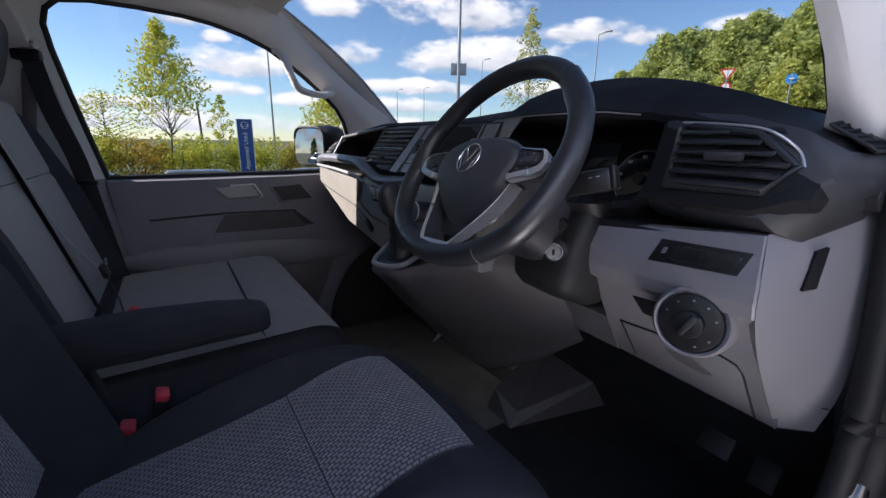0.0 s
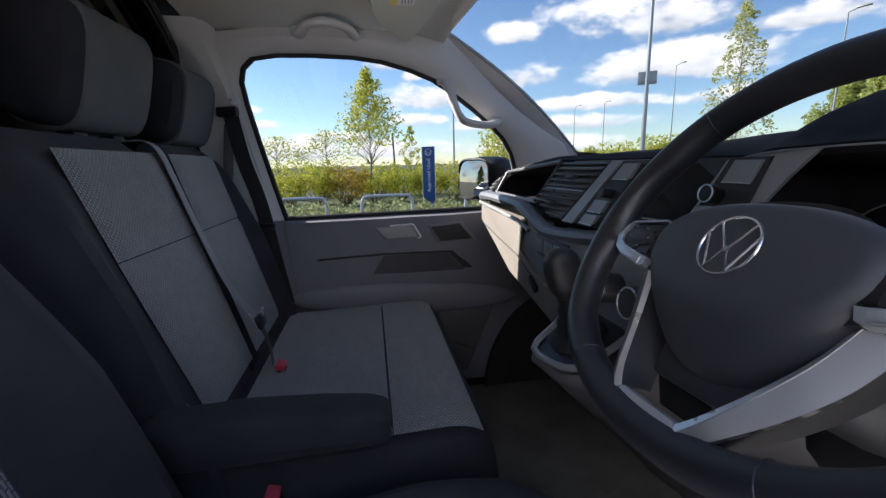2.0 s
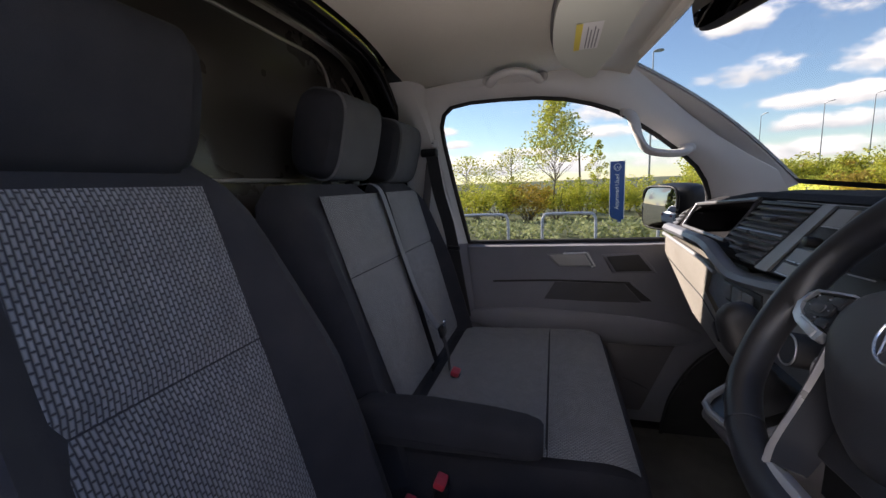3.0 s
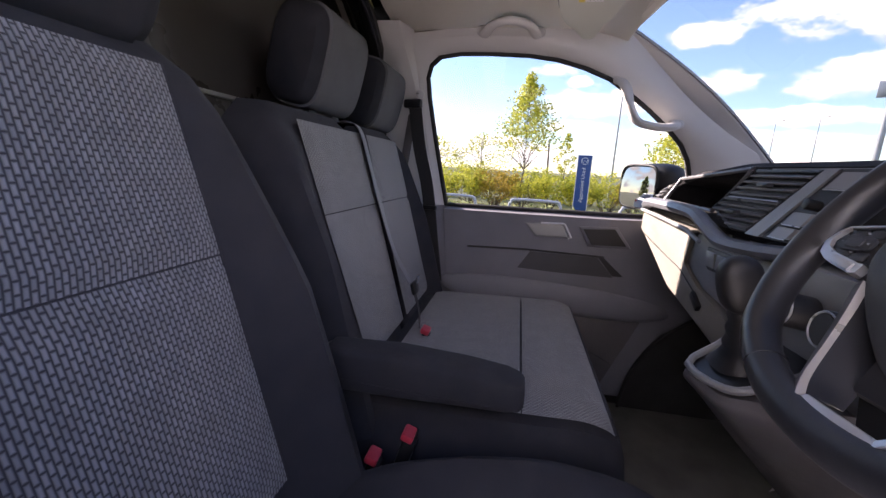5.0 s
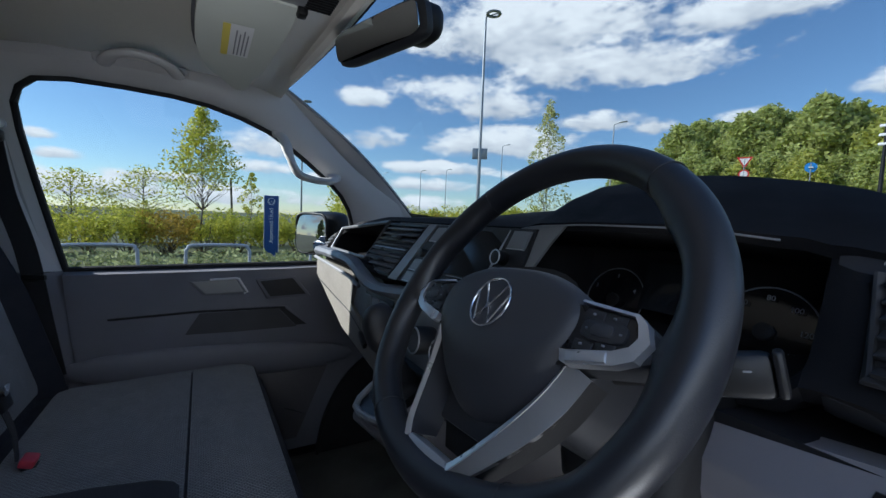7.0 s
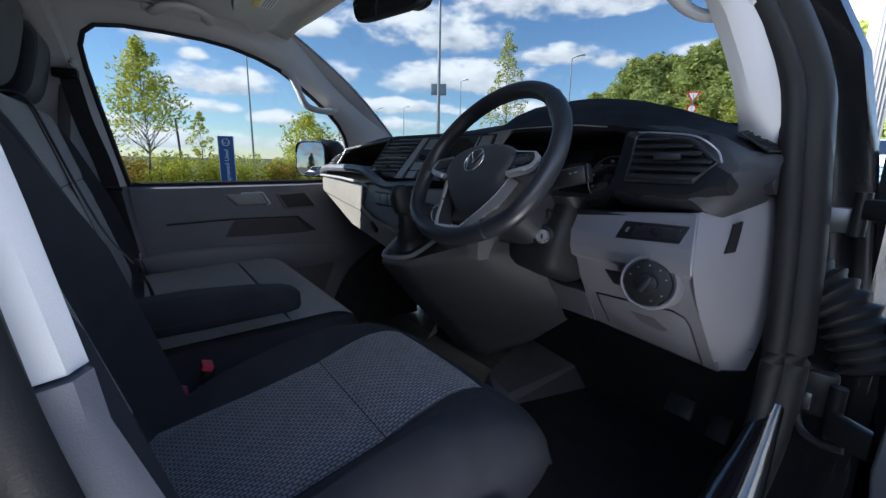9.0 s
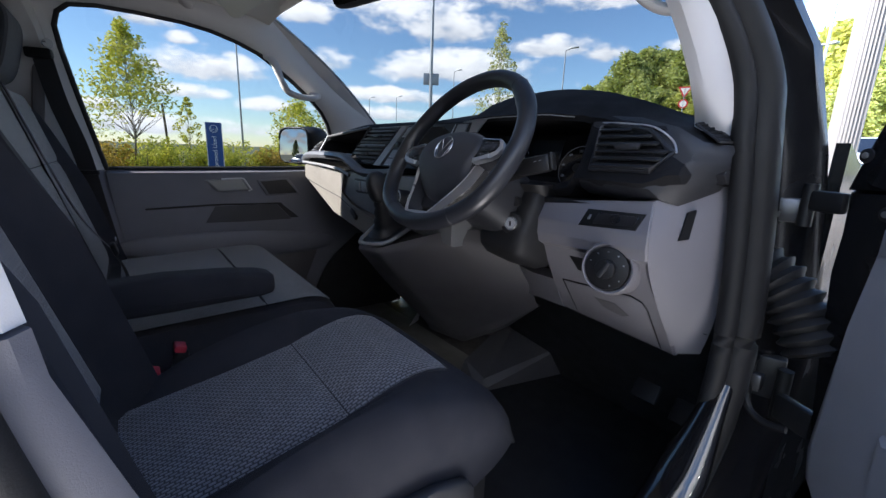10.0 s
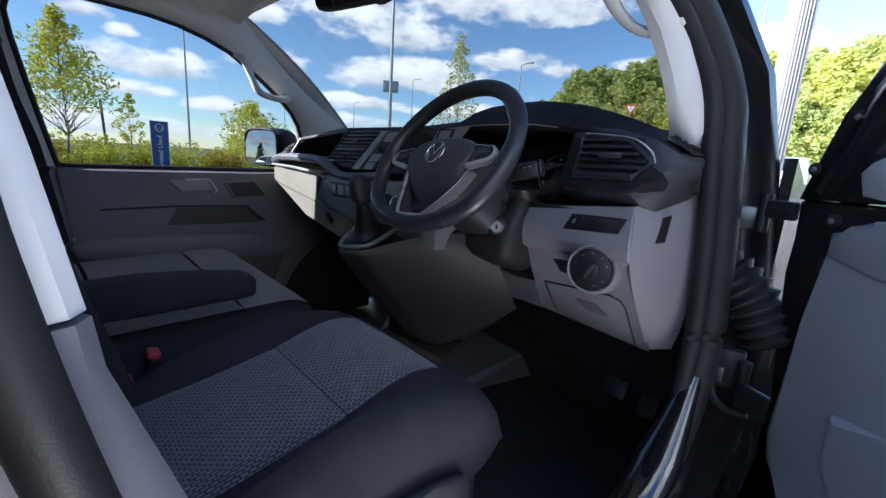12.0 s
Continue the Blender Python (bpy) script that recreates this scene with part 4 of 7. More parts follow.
# fold-down armrest between driver and middle seat
arm = part("armrest", loft([[Vector((0.135 + sx * w, y, zc + sz * h)) for sx, sz in superellipse(1, 1, 5, 24)] for y, zc, w, h in (
    (-0.64, 1.028, 0.030, 0.028), (-0.63, 1.028, 0.036, 0.038), (-0.50, 1.030, 0.038, 0.040), (-0.38, 1.028, 0.038, 0.034), (-0.315, 1.024, 0.037, 0.029), (-0.293, 1.022, 0.033, 0.024), (-0.286, 1.022, 0.026, 0.018))]),
    M["cloth"], pb, "black cloth folding armrest")
part("armrest_seam", seam([(0.174, -0.62, 1.018), (0.176, -0.50, 1.014), (0.176, -0.34, 1.010)], 0.0013), M["cloth"], arm)
part("armrest_hinge", disc((0.16, -0.63, 1.03), (1, 0, 0), 0.03, 0.09, 20, 0.004), M["dash"], pb)


# ---- belts and buckles ----
def buckle(at, label):
    b = thing("belt_buckle", at, label, "seat belt buckle", "belt buckles")
    x, y, z = at
    rot = Matrix.Rotation(radians(-18), 3, "X")
    part("housing", box((x, y, z - 0.02), (0.034, 0.026, 0.06), rot, 0.006), M["black"], b)
    part("release_button", box((x, y + 0.004, z + 0.016), (0.036, 0.024, 0.016), rot, 0.004), M["red"], b, "red release button")
    part("stalk", tube([(x, y - 0.006, z - 0.04), (x, y - 0.03, z - 0.14)], 0.008, 8), M["black"], b)
    return b


buckle((0.110, -0.490, 0.872), "black belt buckle with red button between the seats")
buckle((0.150, -0.545, 0.845), "black belt buckle with red button beside the driver seat")
buckle((-0.262, -0.545, 0.925), "black belt buckle with red button on the bench")

bl = thing("seat_belt", (-0.66, -0.70, 1.61), "black outer seat belt hanging beside the passenger seat", "seat belt", "seat belts")
part("webbing", strip(smooth_line([(-0.690, -0.712, 1.60), (-0.694, -0.690, 1.45), (-0.706, -0.655, 1.30), (-0.725, -0.63, 1.10), (-0.735, -0.61, 0.95)], 6), 0.050, 0.002, (0.25, 0.97, 0)), M["belt"], bl)
part("loop_cover", box((-0.684, -0.716, 1.592), (0.024, 0.068, 0.030), Matrix.Rotation(radians(-15), 3, "Z"), 0.007), M["black"], bl)
part("loop_bolt", disc((-0.672, -0.690, 1.622), (1, 0.2, 0), 0.014, 0.02, 16, 0.003), M["silver"], bl, "bright belt bolt")
part("guide_slot", box((-0.712, -0.735, 1.48), (0.012, 0.03, 0.20), Matrix.Rotation(radians(-8), 3, "X"), 0.005), M["console"], bl)
part("stop_button", box((-0.700, -0.640, 1.232), (0.014, 0.052, 0.016), Matrix.Rotation(radians(-15), 3, "Z"), 0.004), M["black"], bl)
b2 = thing("seat_belt", (-0.34, -0.75, 1.48), "grey middle seat belt lying over the bench backrest", "seat belt", "seat belts")
part("webbing", strip(smooth_line([(-0.292, -0.815, 1.482), (-0.296, -0.780, 1.484), (-0.300, -0.754, 1.462), (-0.306, -0.732, 1.39), (-0.312, -0.698, 1.27), (-0.318, -0.655, 1.14), (-0.322, -0.605, 1.05)], 6), 0.050, 0.002, (1, 0.2, 0)), M["belt_shiny"], b2)
part("tongue", box((-0.322, -0.592, 1.040), (0.05, 0.012, 0.034), Matrix.Rotation(radians(15), 3, "X"), 0.004), M["black"], b2)
part("tongue_blade", box((-0.322, -0.586, 1.064), (0.022, 0.004, 0.02), None, 0.001), M["chrome"], b2, "bright steel tongue")
part("lower_webbing", strip(smooth_line([(-0.322, -0.592, 1.025), (-0.31, -0.575, 0.98), (-0.29, -0.565, 0.93)], 6), 0.046, 0.002, (1, 0.2, 0)), M["belt"], b2)


# ---- dashboard ----
dash = thing("dashboard", (0.0, 0.35, FLOOR), "two-tone black and grey van dashboard", "dashboard")
# cross-sections along x: ridge y, z; upper lip y, z; recess depth; lower lip y, z
DASH = [
    (-0.765, 0.20, 1.352, 0.150, 1.318, 0.000, 0.130, 1.290),
    (-0.700, 0.21, 1.372, 0.140, 1.345, 0.000, 0.115, 1.290),
    (-0.600, 0.22, 1.397, 0.140, 1.375, 0.000, 0.105, 1.290),
    (-0.570, 0.22, 1.405, 0.142, 1.382, 0.000, 0.105, 1.290),
    (-0.550, 0.225, 1.408, 0.143, 1.388, 0.130, 0.105, 1.290),
    (-0.450, 0.24, 1.418, 0.148, 1.403, 0.150, 0.105, 1.290),
    (-0.240, 0.25, 1.432, 0.160, 1.420, 0.150, 0.105, 1.292),
    (-0.215, 0.25, 1.433, 0.160, 1.420, 0.000, 0.105, 1.292),
    (0.000, 0.26, 1.436, 0.172, 1.420, 0.000, 0.120, 1.292),
    (0.265, 0.29, 1.452, 0.190, 1.420, 0.000, 0.150, 1.285),
    (0.300, 0.32, 1.490, 0.190, 1.428, 0.140, 0.160, 1.262),
    (0.400, 0.35, 1.507, 0.200, 1.432, 0.150, 0.190, 1.254),
    (0.520, 0.35, 1.499, 0.205, 1.432, 0.145, 0.190, 1.254),
    (0.612, 0.338, 1.480, 0.212, 1.424, 0.130, 0.182, 1.276),
    (0.640, 0.33, 1.472, 0.214, 1.418, 0.000, 0.174, 1.300),
    (0.720, 0.32, 1.446, 0.204, 1.406, 0.000, 0.156, 1.300),
    (0.790, 0.31, 1.420, 0.190, 1.392, 0.000, 0.146, 1.300),
    (0.838, 0.30, 1.402, 0.200, 1.372, 0.000, 0.150, 1.318),
    (0.880, 0.31, 1.366, 0.250, 1.356, 0.000, 0.236, 1.320),
]


def dash_section(x):
    ry, rz, ly, lz, dp, by, bz = table(DASH, x)
    if x > 0.30:            # one smooth hood over the instruments
        near = [table(DASH, min(0.88, max(0.30, x + d))) for d in (-0.06, -0.03, 0, 0.03, 0.06)]
        ry, rz = sum(q[0] for q in near) / 5, sum(q[1] for q in near) / 5
    b = max(0.0, 1 - (x / 0.78) ** 2)
    k = min(1.0, max(0.0, (x - 0.58) / 0.26))
    base_y = lerp(0.46 + 0.29 * b, ry + 0.02, k * k * (3 - 2 * k))
    base_z = 1.42 - 0.02 * b
    mid = (ly + by) / 2
    return [(base_y, min(base_z, rz - 0.005)), (lerp(ry, base_y, 0.5), lerp(rz, min(base_z, rz), 0.4)), (ry, rz), (lerp(ly, ry, 0.5), lerp(lz, rz, 0.62)), (ly + 0.02, lz + 0.010), (ly, lz), (ly + 0.006, lz - 0.012),
            (lerp(ly, by, 0.2) + dp * 0.95, lerp(lz, bz, 0.22)), (mid + dp, lerp(lz, bz, 0.5)), (lerp(ly, by, 0.8) + dp * 0.85, lerp(lz, bz, 0.8)),
            (by + 0.006, bz + 0.012), (by, bz), (by + 0.015, bz - 0.015), (by + 0.14, bz - 0.03)]


xs = [-0.765 + 1.645 * i / 94 for i in range(95)]
bm = loft([[Vector((x, y, z)) for y, z in dash_section(x)] for x in xs], closed=False)
part("upper_pad", bm, M["dash_top"], dash, "black grained upper dashboard pad", sharp=24)
part("end_cap", prism([(y, z) for y, z in dash_section(0.88)], (0.882, 0, 0), (0, 1, 0), (0, 0, 1), 0.004), M["dash"], dash)


def face(x, z, off=0.0):
    """A point on the fascia, off metres proud of it."""
    ry, rz, ly, lz, dp, by, bz = table(DASH, x)
    t = (lz - z) / (lz - bz)
    return Vector((x, lerp(ly, by, t) - off, z))


def plate(name, pts, off, mat, parent, label="", thick=0.006, bevel=0.0):
    """A flat plate on the fascia, through points given in x, z."""
    bm = bmesh.new()
    a = [bm.verts.new(face(x, z, off)) for x, z in pts]
    b = [bm.verts.new(face(x, z, off - thick)) for x, z in pts]
    k = len(a)
    bm.faces.new(a)
    bm.faces.new(b[::-1])
    for i in range(k):
        bm.faces.new((a[i], b[i], b[(i + 1) % k], a[(i + 1) % k]))
    return part(name, bm, mat, parent, label)


def vent(name, outline, slats, parent, label, lip=0.004, tab=True, blade="slat"):
    """An air vent: dark well, raised frame, horizontal slats and a thumb tab."""
    v = part(name, tube([face(x, z, lip) for x, z in outline], 0.0055, 8, True), M["dash"], parent, label)
    plate("well", outline, 0.002, M["door_dark"], v)
    zs = [z for _, z in outline]
    lo, hi = min(zs), max(zs)
    for i in range(slats):
        z = lerp(lo, hi, (i + 0.6) / (slats + 0.2))
        # clip the slat to the outline
        cut = []
        for (xa, za), (xb, zb) in zip(outline, outline[1:] + outline[:1]):
            if (za - z) * (zb - z) < 0:
                cut.append(lerp(xa, xb, (z - za) / (zb - za)))
        if len(cut) >= 2:
            a, b = min(cut) + 0.004, max(cut) - 0.004
            if b > a:
                p, q = face(a, z, 0.007), face(b, z, 0.007)
                c = (p + q) / 2
                rot = (q - p).to_track_quat("X", "Z").to_matrix() @ Matrix.Rotation(radians(18), 3, "X")
                part("slat", box(c, ((q - p).length, 0.014, 0.0042), rot, 0.0015), M[blade], v)
    if tab:
        xs_ = [x for x, _ in outline]
        c = face(lerp(min(xs_), max(xs_), 0.5), lerp(lo, hi, 0.52), 0.016)
        part("thumb_tab", box(c, (0.045, 0.012, 0.012), None, 0.004), M["dash"], v)
    return v


vent("outer_vent", [(-0.735, 1.312), (-0.68, 1.346), (-0.60, 1.366), (-0.655, 1.312)], 4, dash, "narrow black outer air vent", tab=False)
pv = vent("passenger_vent", [(-0.252, 1.328), (-0.180, 1.410), (-0.010, 1.410), (-0.092, 1.297), (-0.140, 1.297)], 9, dash, "black centre air vent with slats", tab=False)
for x, z in ((-0.108, 1.384), (-0.150, 1.328)):
    part("thumb_tab", box(face(x, z, 0.018), (0.036, 0.014, 0.009), None, 0.003), M["dash"], pv)
part("vent_line", tube([face(-0.203, 1.357, 0.015), face(-0.052, 1.357, 0.015)], 0.0015, 6), M["silver"], pv, "thin bright line between the slats")
plate("vent_post", [(0.000, 1.416), (0.030, 1.416), (-0.050, 1.292), (-0.088, 1.292)], 0.010, M["dash_mid"], dash, "graphite strip beside the vent", 0.012)
vent("driver_vent", [(0.672, 1.398), (0.690, 1.400), (0.775, 1.388), (0.822, 1.352), (0.800, 1.322), (0.676, 1.320)], 6, dash, "black driver air vent with bright edge strip", blade="door_dark")
part("vent_strip", tube(smooth_line([face(x, z, 0.006) for x, z in ((0.672, 1.406), (0.72, 1.403), (0.78, 1.394), (0.815, 1.372), (0.828, 1.352))], 5), 0.0018, 6), M["silver"], dash, "thin silver strip")
# pod round the vent: front border, rounded lower shoulder, undercut and outer end
POD = [
    [(0.640, 0.230, 1.424), (0.740, 0.214, 1.414), (0.815, 0.198, 1.394), (0.858, 0.195, 1.370), (0.884, 0.250, 1.366)],
    [(0.640, 0.221, 1.417), (0.740, 0.205, 1.406), (0.812, 0.188, 1.384), (0.857, 0.180, 1.361), (0.886, 0.245, 1.356)],
    [(0.650, 0.179, 1.303), (0.730, 0.163, 1.301), (0.797, 0.154, 1.301), (0.852, 0.175, 1.344), (0.885, 0.240, 1.346)],
    [(0.650, 0.176, 1.296), (0.730, 0.160, 1.293), (0.802, 0.152, 1.292), (0.858, 0.176, 1.336), (0.885, 0.240, 1.340)],
    [(0.650, 0.186, 1.282), (0.730, 0.172, 1.278), (0.818, 0.162, 1.276), (0.866, 0.190, 1.318), (0.884, 0.245, 1.330)],
    [(0.650, 0.215, 1.270), (0.730, 0.205, 1.264), (0.836, 0.190, 1.266), (0.866, 0.210, 1.296), (0.880, 0.262, 1.320)],
    [(0.650, 0.310, 1.268), (0.730, 0.310, 1.262), (0.838, 0.270, 1.264), (0.868, 0.285, 1.290), (0.876, 0.295, 1.318)]]
bm = loft([[Vector(q) for q in r] for r in POD], closed=False)
part("vent_pod", bm, M["dash"], dash, "black grained pod round the driver vent", sharp=40)
# open tray in front of the passenger
part("tray_rim", tube(smooth_line([face(x, z, 0.004) for x, z in ((-0.578, 1.322), (-0.545, 1.388), (-0.205, 1.417), (-0.258, 1.320))], 1, True), 0.005, 8, True), M["slat"], dash)
part("tray_divider", tube([face(-0.578, 1.324, 0.007), face(-0.543, 1.390, 0.007)], 0.003, 6), M["silver"], dash, "thin bright divider")
# padded rail under tray and vent
rail = smooth_line([(-0.765, 0.118, 1.294), (-0.62, 0.085, 1.312), (-0.42, 0.075, 1.316), (-0.255, 0.075, 1.312), (-0.19, 0.078, 1.292), (-0.12, 0.085, 1.268), (-0.04, 0.10, 1.268), (0.05, 0.12, 1.276)], 6)
part("grab_rail", tube(rail, 0.018, 8, flat=0.8), M["rail"], dash, "graphite padded rail")
part("shelf_lip", tube([(-0.742, 0.098, 1.279), (-0.50, 0.084, 1.277), (-0.300, 0.082, 1.268), (-0.235, 0.088, 1.250)], 0.0055, 8), M["dash_mid"], dash)
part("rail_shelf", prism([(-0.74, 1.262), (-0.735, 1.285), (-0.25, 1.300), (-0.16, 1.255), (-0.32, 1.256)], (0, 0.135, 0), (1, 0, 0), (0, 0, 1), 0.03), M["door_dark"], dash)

# trim between radio and instruments
plate("cluster_trim", [(0.274, 1.420), (0.352, 1.427), (0.326, 1.392), (0.300, 1.350), (0.268, 1.296)], 0.004, M["dash_mid"], dash, "graphite trim beside the instruments")
part("pad_line", tube([face(x, table(DASH, x)[3] - 0.004, 0.004) for x in [-0.14 + 0.0285 * i for i in range(27)]], 0.0013, 6), M["dash_mid"], dash, "thin grey line along the pad")

# infotainment
plate("bezel", [(0.032, 1.416), (0.304, 1.418), (0.276, 1.292), (-0.046, 1.292)], 0.006, M["dash"], dash, "", 0.02)
plate("screen", [(0.088, 1.410), (0.242, 1.410), (0.208, 1.328), (0.050, 1.328)], 0.009, M["screen"], dash, "dark glossy radio screen, switched off")
part("screen_edge", tube([face(0.247, 1.414, 0.009), face(0.211, 1.324, 0.009)], 0.0018, 6), M["silver"], dash, "thin silver screen edge")
part("screen_edge", tube([face(0.060, 1.324, 0.009), face(0.160, 1.324, 0.009)], 0.0012, 6), M["silver"], dash)
for x, z, r in ((0.032, 1.360, 0.009), (0.246, 1.371, 0.0125)):
    k = part("radio_knob", disc(face(x, z, 0.026), (0, -1, 0.2), r, 0.022, 24, 0.002), M["black"], dash)
    if r > 0.01:
        part("knob_ring", ring(face(x, z, 0.027), (0, -1, 0.2), r * 0.94, 0.0011, 24, 6), M["silver"], k)
for q in ([(0.042, 1.411), (0.080, 1.411), (0.068, 1.384), (0.026, 1.384)], [(-0.002, 1.343), (0.040, 1.343), (0.033, 1.322), (-0.012, 1.322)], [(-0.016, 1.316), (0.028, 1.316), (0.020, 1.298), (-0.024, 1.298)],
          [(0.258, 1.414), (0.298, 1.414), (0.290, 1.386), (0.249, 1.386)], [(0.222, 1.352), (0.272, 1.352), (0.264, 1.330), (0.216, 1.330)], [(0.215, 1.324), (0.262, 1.324), (0.256, 1.302), (0.209, 1.302)]):
    plate("radio_button", q, 0.011, M["dash_mid"], dash, "", 0.008)
    part("button_line", tube([face(q[3][0], q[3][1] - 0.001, 0.011), face(q[2][0], q[2][1] - 0.001, 0.011)], 0.0010, 6), M["silver"], dash)

# centre lower fascia: switches and heater
X, Z = (1, 0, 0), (0, 0, 1)
part("centre_panel", prism([(-0.36, 1.262), (-0.05, 1.262), (0.33, 1.275), (0.33, 1.10), (-0.02, 1.12), (-0.24, 1.140), (-0.37, 1.185)], (0, 0.112, 0), X, Z, 0.12, 0.008), M["dash_mid"], dash, "graphite centre fascia")
sw = part("switch_block", prism([(-0.235, 1.240), (-0.06, 1.242), (-0.06, 1.195), (-0.215, 1.190), (-0.240, 1.20)], (0, 0.108, 0), X, Z, 0.008, 0.003), M["dash"], dash)
for i in range(3):
    part("switch", box((-0.20 + i * 0.05, 0.103, 1.217), (0.042, 0.006, 0.034), None, 0.003), M["dash_mid"], sw)
for x in (0.118, 0.205, 0.292):
    k = part("heater_knob", disc((x, 0.072, 1.208), (0, -1, 0.15), 0.026, 0.04, 32, 0.003), M["dash"], dash)
    part("knob_ring", ring((x, 0.071, 1.208), (0, -1, 0.15), 0.0235, 0.0016, 36, 6), M["silver"], k, "bright ring")
    part("knob_face", disc((x, 0.0705, 1.208), (0, -1, 0.15), 0.021, 0.002, 28), M["airbag"], k)
# pale grey glovebox side, in the sun beside the door
gb = part("glovebox", prism([(-0.742, 1.268), (-0.70, 1.272), (-0.300, 1.264), (-0.345, 1.178), (-0.25, 1.138), (-0.06, 1.118), (-0.085, 1.040), (-0.42, 1.098), (-0.742, 1.212)], (0, 0.102, 0), X, Z, 0.20, 0.008), M["cream"], dash, "pale grey lower glovebox panel, partly in sun")
part("lid_gap", tube([(-0.70, 0.1005, 1.205), (-0.50, 0.1005, 1.178), (-0.345, 0.1005, 1.160), (-0.25, 0.1005, 1.130)], 0.0016, 6), M["black"], gb)
part("usb_socket", box((-0.222, 0.098, 1.113), (0.05, 0.012, 0.018), Matrix.Rotation(radians(28), 3, "Y"), 0.003), M["black"], dash)

# driver's lower panel: a proud upper block, then a face that slopes away as it goes down
PANEL = [((0.566, 0.171, 1.247), (0.813, 0.160, 1.272)), ((0.562, 0.150, 1.212), (0.823, 0.136, 1.216)), ((0.561, 0.149, 1.182), (0.824, 0.135, 1.192)),
         ((0.565, 0.156, 1.162), (0.823, 0.143, 1.172)), ((0.569, 0.175, 1.152), (0.822, 0.160, 1.161)), ((0.572, 0.218, 1.075), (0.822, 0.201, 1.090)), ((0.553, 0.290, 0.982), (0.824, 0.316, 0.952))]


def low(x, z, off=0.0):
    """A point of the panel's face at height z, off metres proud."""
    u = (x - 0.566) / 0.257
    line = [Vector(a).lerp(Vector(b), u) for a, b in PANEL]
    k = 0
    while k < len(line) - 2 and line[k + 1].z > z:
        k += 1
    a, b = line[k], line[k + 1]
    y = lerp(a.y, b.y, (z - a.z) / (b.z - a.z))
    n = Vector((1, 0, 0)).cross(a - b).normalized()
    return Vector((x, y, z)) + n * off


def low_prism(name, pts, off, thick, mat, parent, label="", bevel=0.003):
    """A plate lying on the panel's face."""
    bm = bmesh.new()
    a = [bm.verts.new(low(x, z, off)) for x, z in pts]
    b = [bm.verts.new(low(x, z, off - thick)) for x, z in pts]
    k = len(a)
    fs = [bm.faces.new(a), bm.faces.new(b[::-1])]
    for i in range(k):
        bm.faces.new((a[i], b[i], b[(i + 1) % k], a[(i + 1) % k]))
    if bevel:
        bmesh.ops.bevel(bm, geom=list(fs[0].edges), offset=bevel, segments=2, affect="EDGES", profile=0.5, clamp_overlap=True)
    return part(name, bm, mat, parent, label)


rows = []
for k in range(len(PANEL) - 1):
    for t in (0.0, 0.12, 0.88) if k != 3 else (0.0, 0.5):
        a, b = Vector(PANEL[k][0]).lerp(Vector(PANEL[k + 1][0]), t), Vector(PANEL[k][1]).lerp(Vector(PANEL[k + 1][1]), t)
        rows.append((a, b))
rows.append((Vector(PANEL[-1][0]), Vector(PANEL[-1][1])))
bm = loft([[a + Vector((0.004, 0.03, 0)), a + Vector((0, 0.004, 0)), a.lerp(b, 0.02)] + [a.lerp(b, q / 8) for q in range(1, 8)] + [a.lerp(b, 0.985), b + Vector((0.001, 0.004, 0)), b + Vector((-0.004, 0.03, 0))] for a, b in rows])
dp = part("driver_panel", bm, M["grey"], dash, "grey lower driver panel", sharp=28)
part("knee_wing", loft([[Vector(q) for q in r] for r in (
    [(0.405, 0.268, 1.060), (0.480, 0.266, 1.048), (0.575, 0.236, 1.060), (0.575, 0.29, 1.060), (0.405, 0.31, 1.060)],
    [(0.410, 0.284, 1.030), (0.480, 0.276, 1.020), (0.572, 0.256, 1.020), (0.575, 0.32, 1.020), (0.410, 0.33, 1.030)],
    [(0.425, 0.310, 0.968), (0.480, 0.300, 0.976), (0.566, 0.288, 0.980), (0.566, 0.34, 0.980), (0.425, 0.35, 0.968)])]), M["grey"], dash, "grey knee panel under the column")
part("panel_ledge", prism([(0.570, 0.168), (0.815, 0.158), (0.840, 0.215), (0.840, 0.30), (0.570, 0.30)], (0, 0, 1.255), (1, 0, 0), (0, 1, 0), 0.015), M["dash_top"], dash)
part("under_cover", prism([(0.43, 0.32), (0.83, 0.32), (0.83, 0.75), (0.43, 0.75)], (0, 0, 0.985), (1, 0, 0), (0, 1, 0), 0.02), M["black"], dash)
# side return towards the door
RF = [(0.812, 0.162, 1.273), (0.823, 0.138, 1.214), (0.823, 0.146, 1.168), (0.821, 0.200, 1.090), (0.823, 0.317, 0.950)]
RM = [(0.834, 0.205, 1.281), (0.838, 0.172, 1.230), (0.836, 0.174, 1.165), (0.834, 0.224, 1.085), (0.829, 0.305, 0.962)]
RB = [(0.872, 0.278, 1.326), (0.882, 0.296, 1.250), (0.886, 0.304, 1.165), (0.884, 0.308, 1.056), (0.866, 0.322, 0.972)]
rows = []
for a, m, b in zip(*[smooth_line(q, 4) for q in (RF, RM, RB)]):
    rows.append([a, m, b, b + Vector((-0.04, 0.02, 0)), a + Vector((-0.04, 0.04, 0))])
part("panel_return", loft(rows), M["grey"], dash, sharp=16)
seam_ = smooth_line([(x + 0.0006, y + 0.006, z) for x, y, z in RM], 4)[1:14] + [Vector((0.832, 0.268, 1.030)), Vector((0.846, 0.285, 1.026)), Vector((0.876, 0.309, 1.020))]
part("cover_gap", tube(seam_, 0.0009, 6), M["black"], dash)


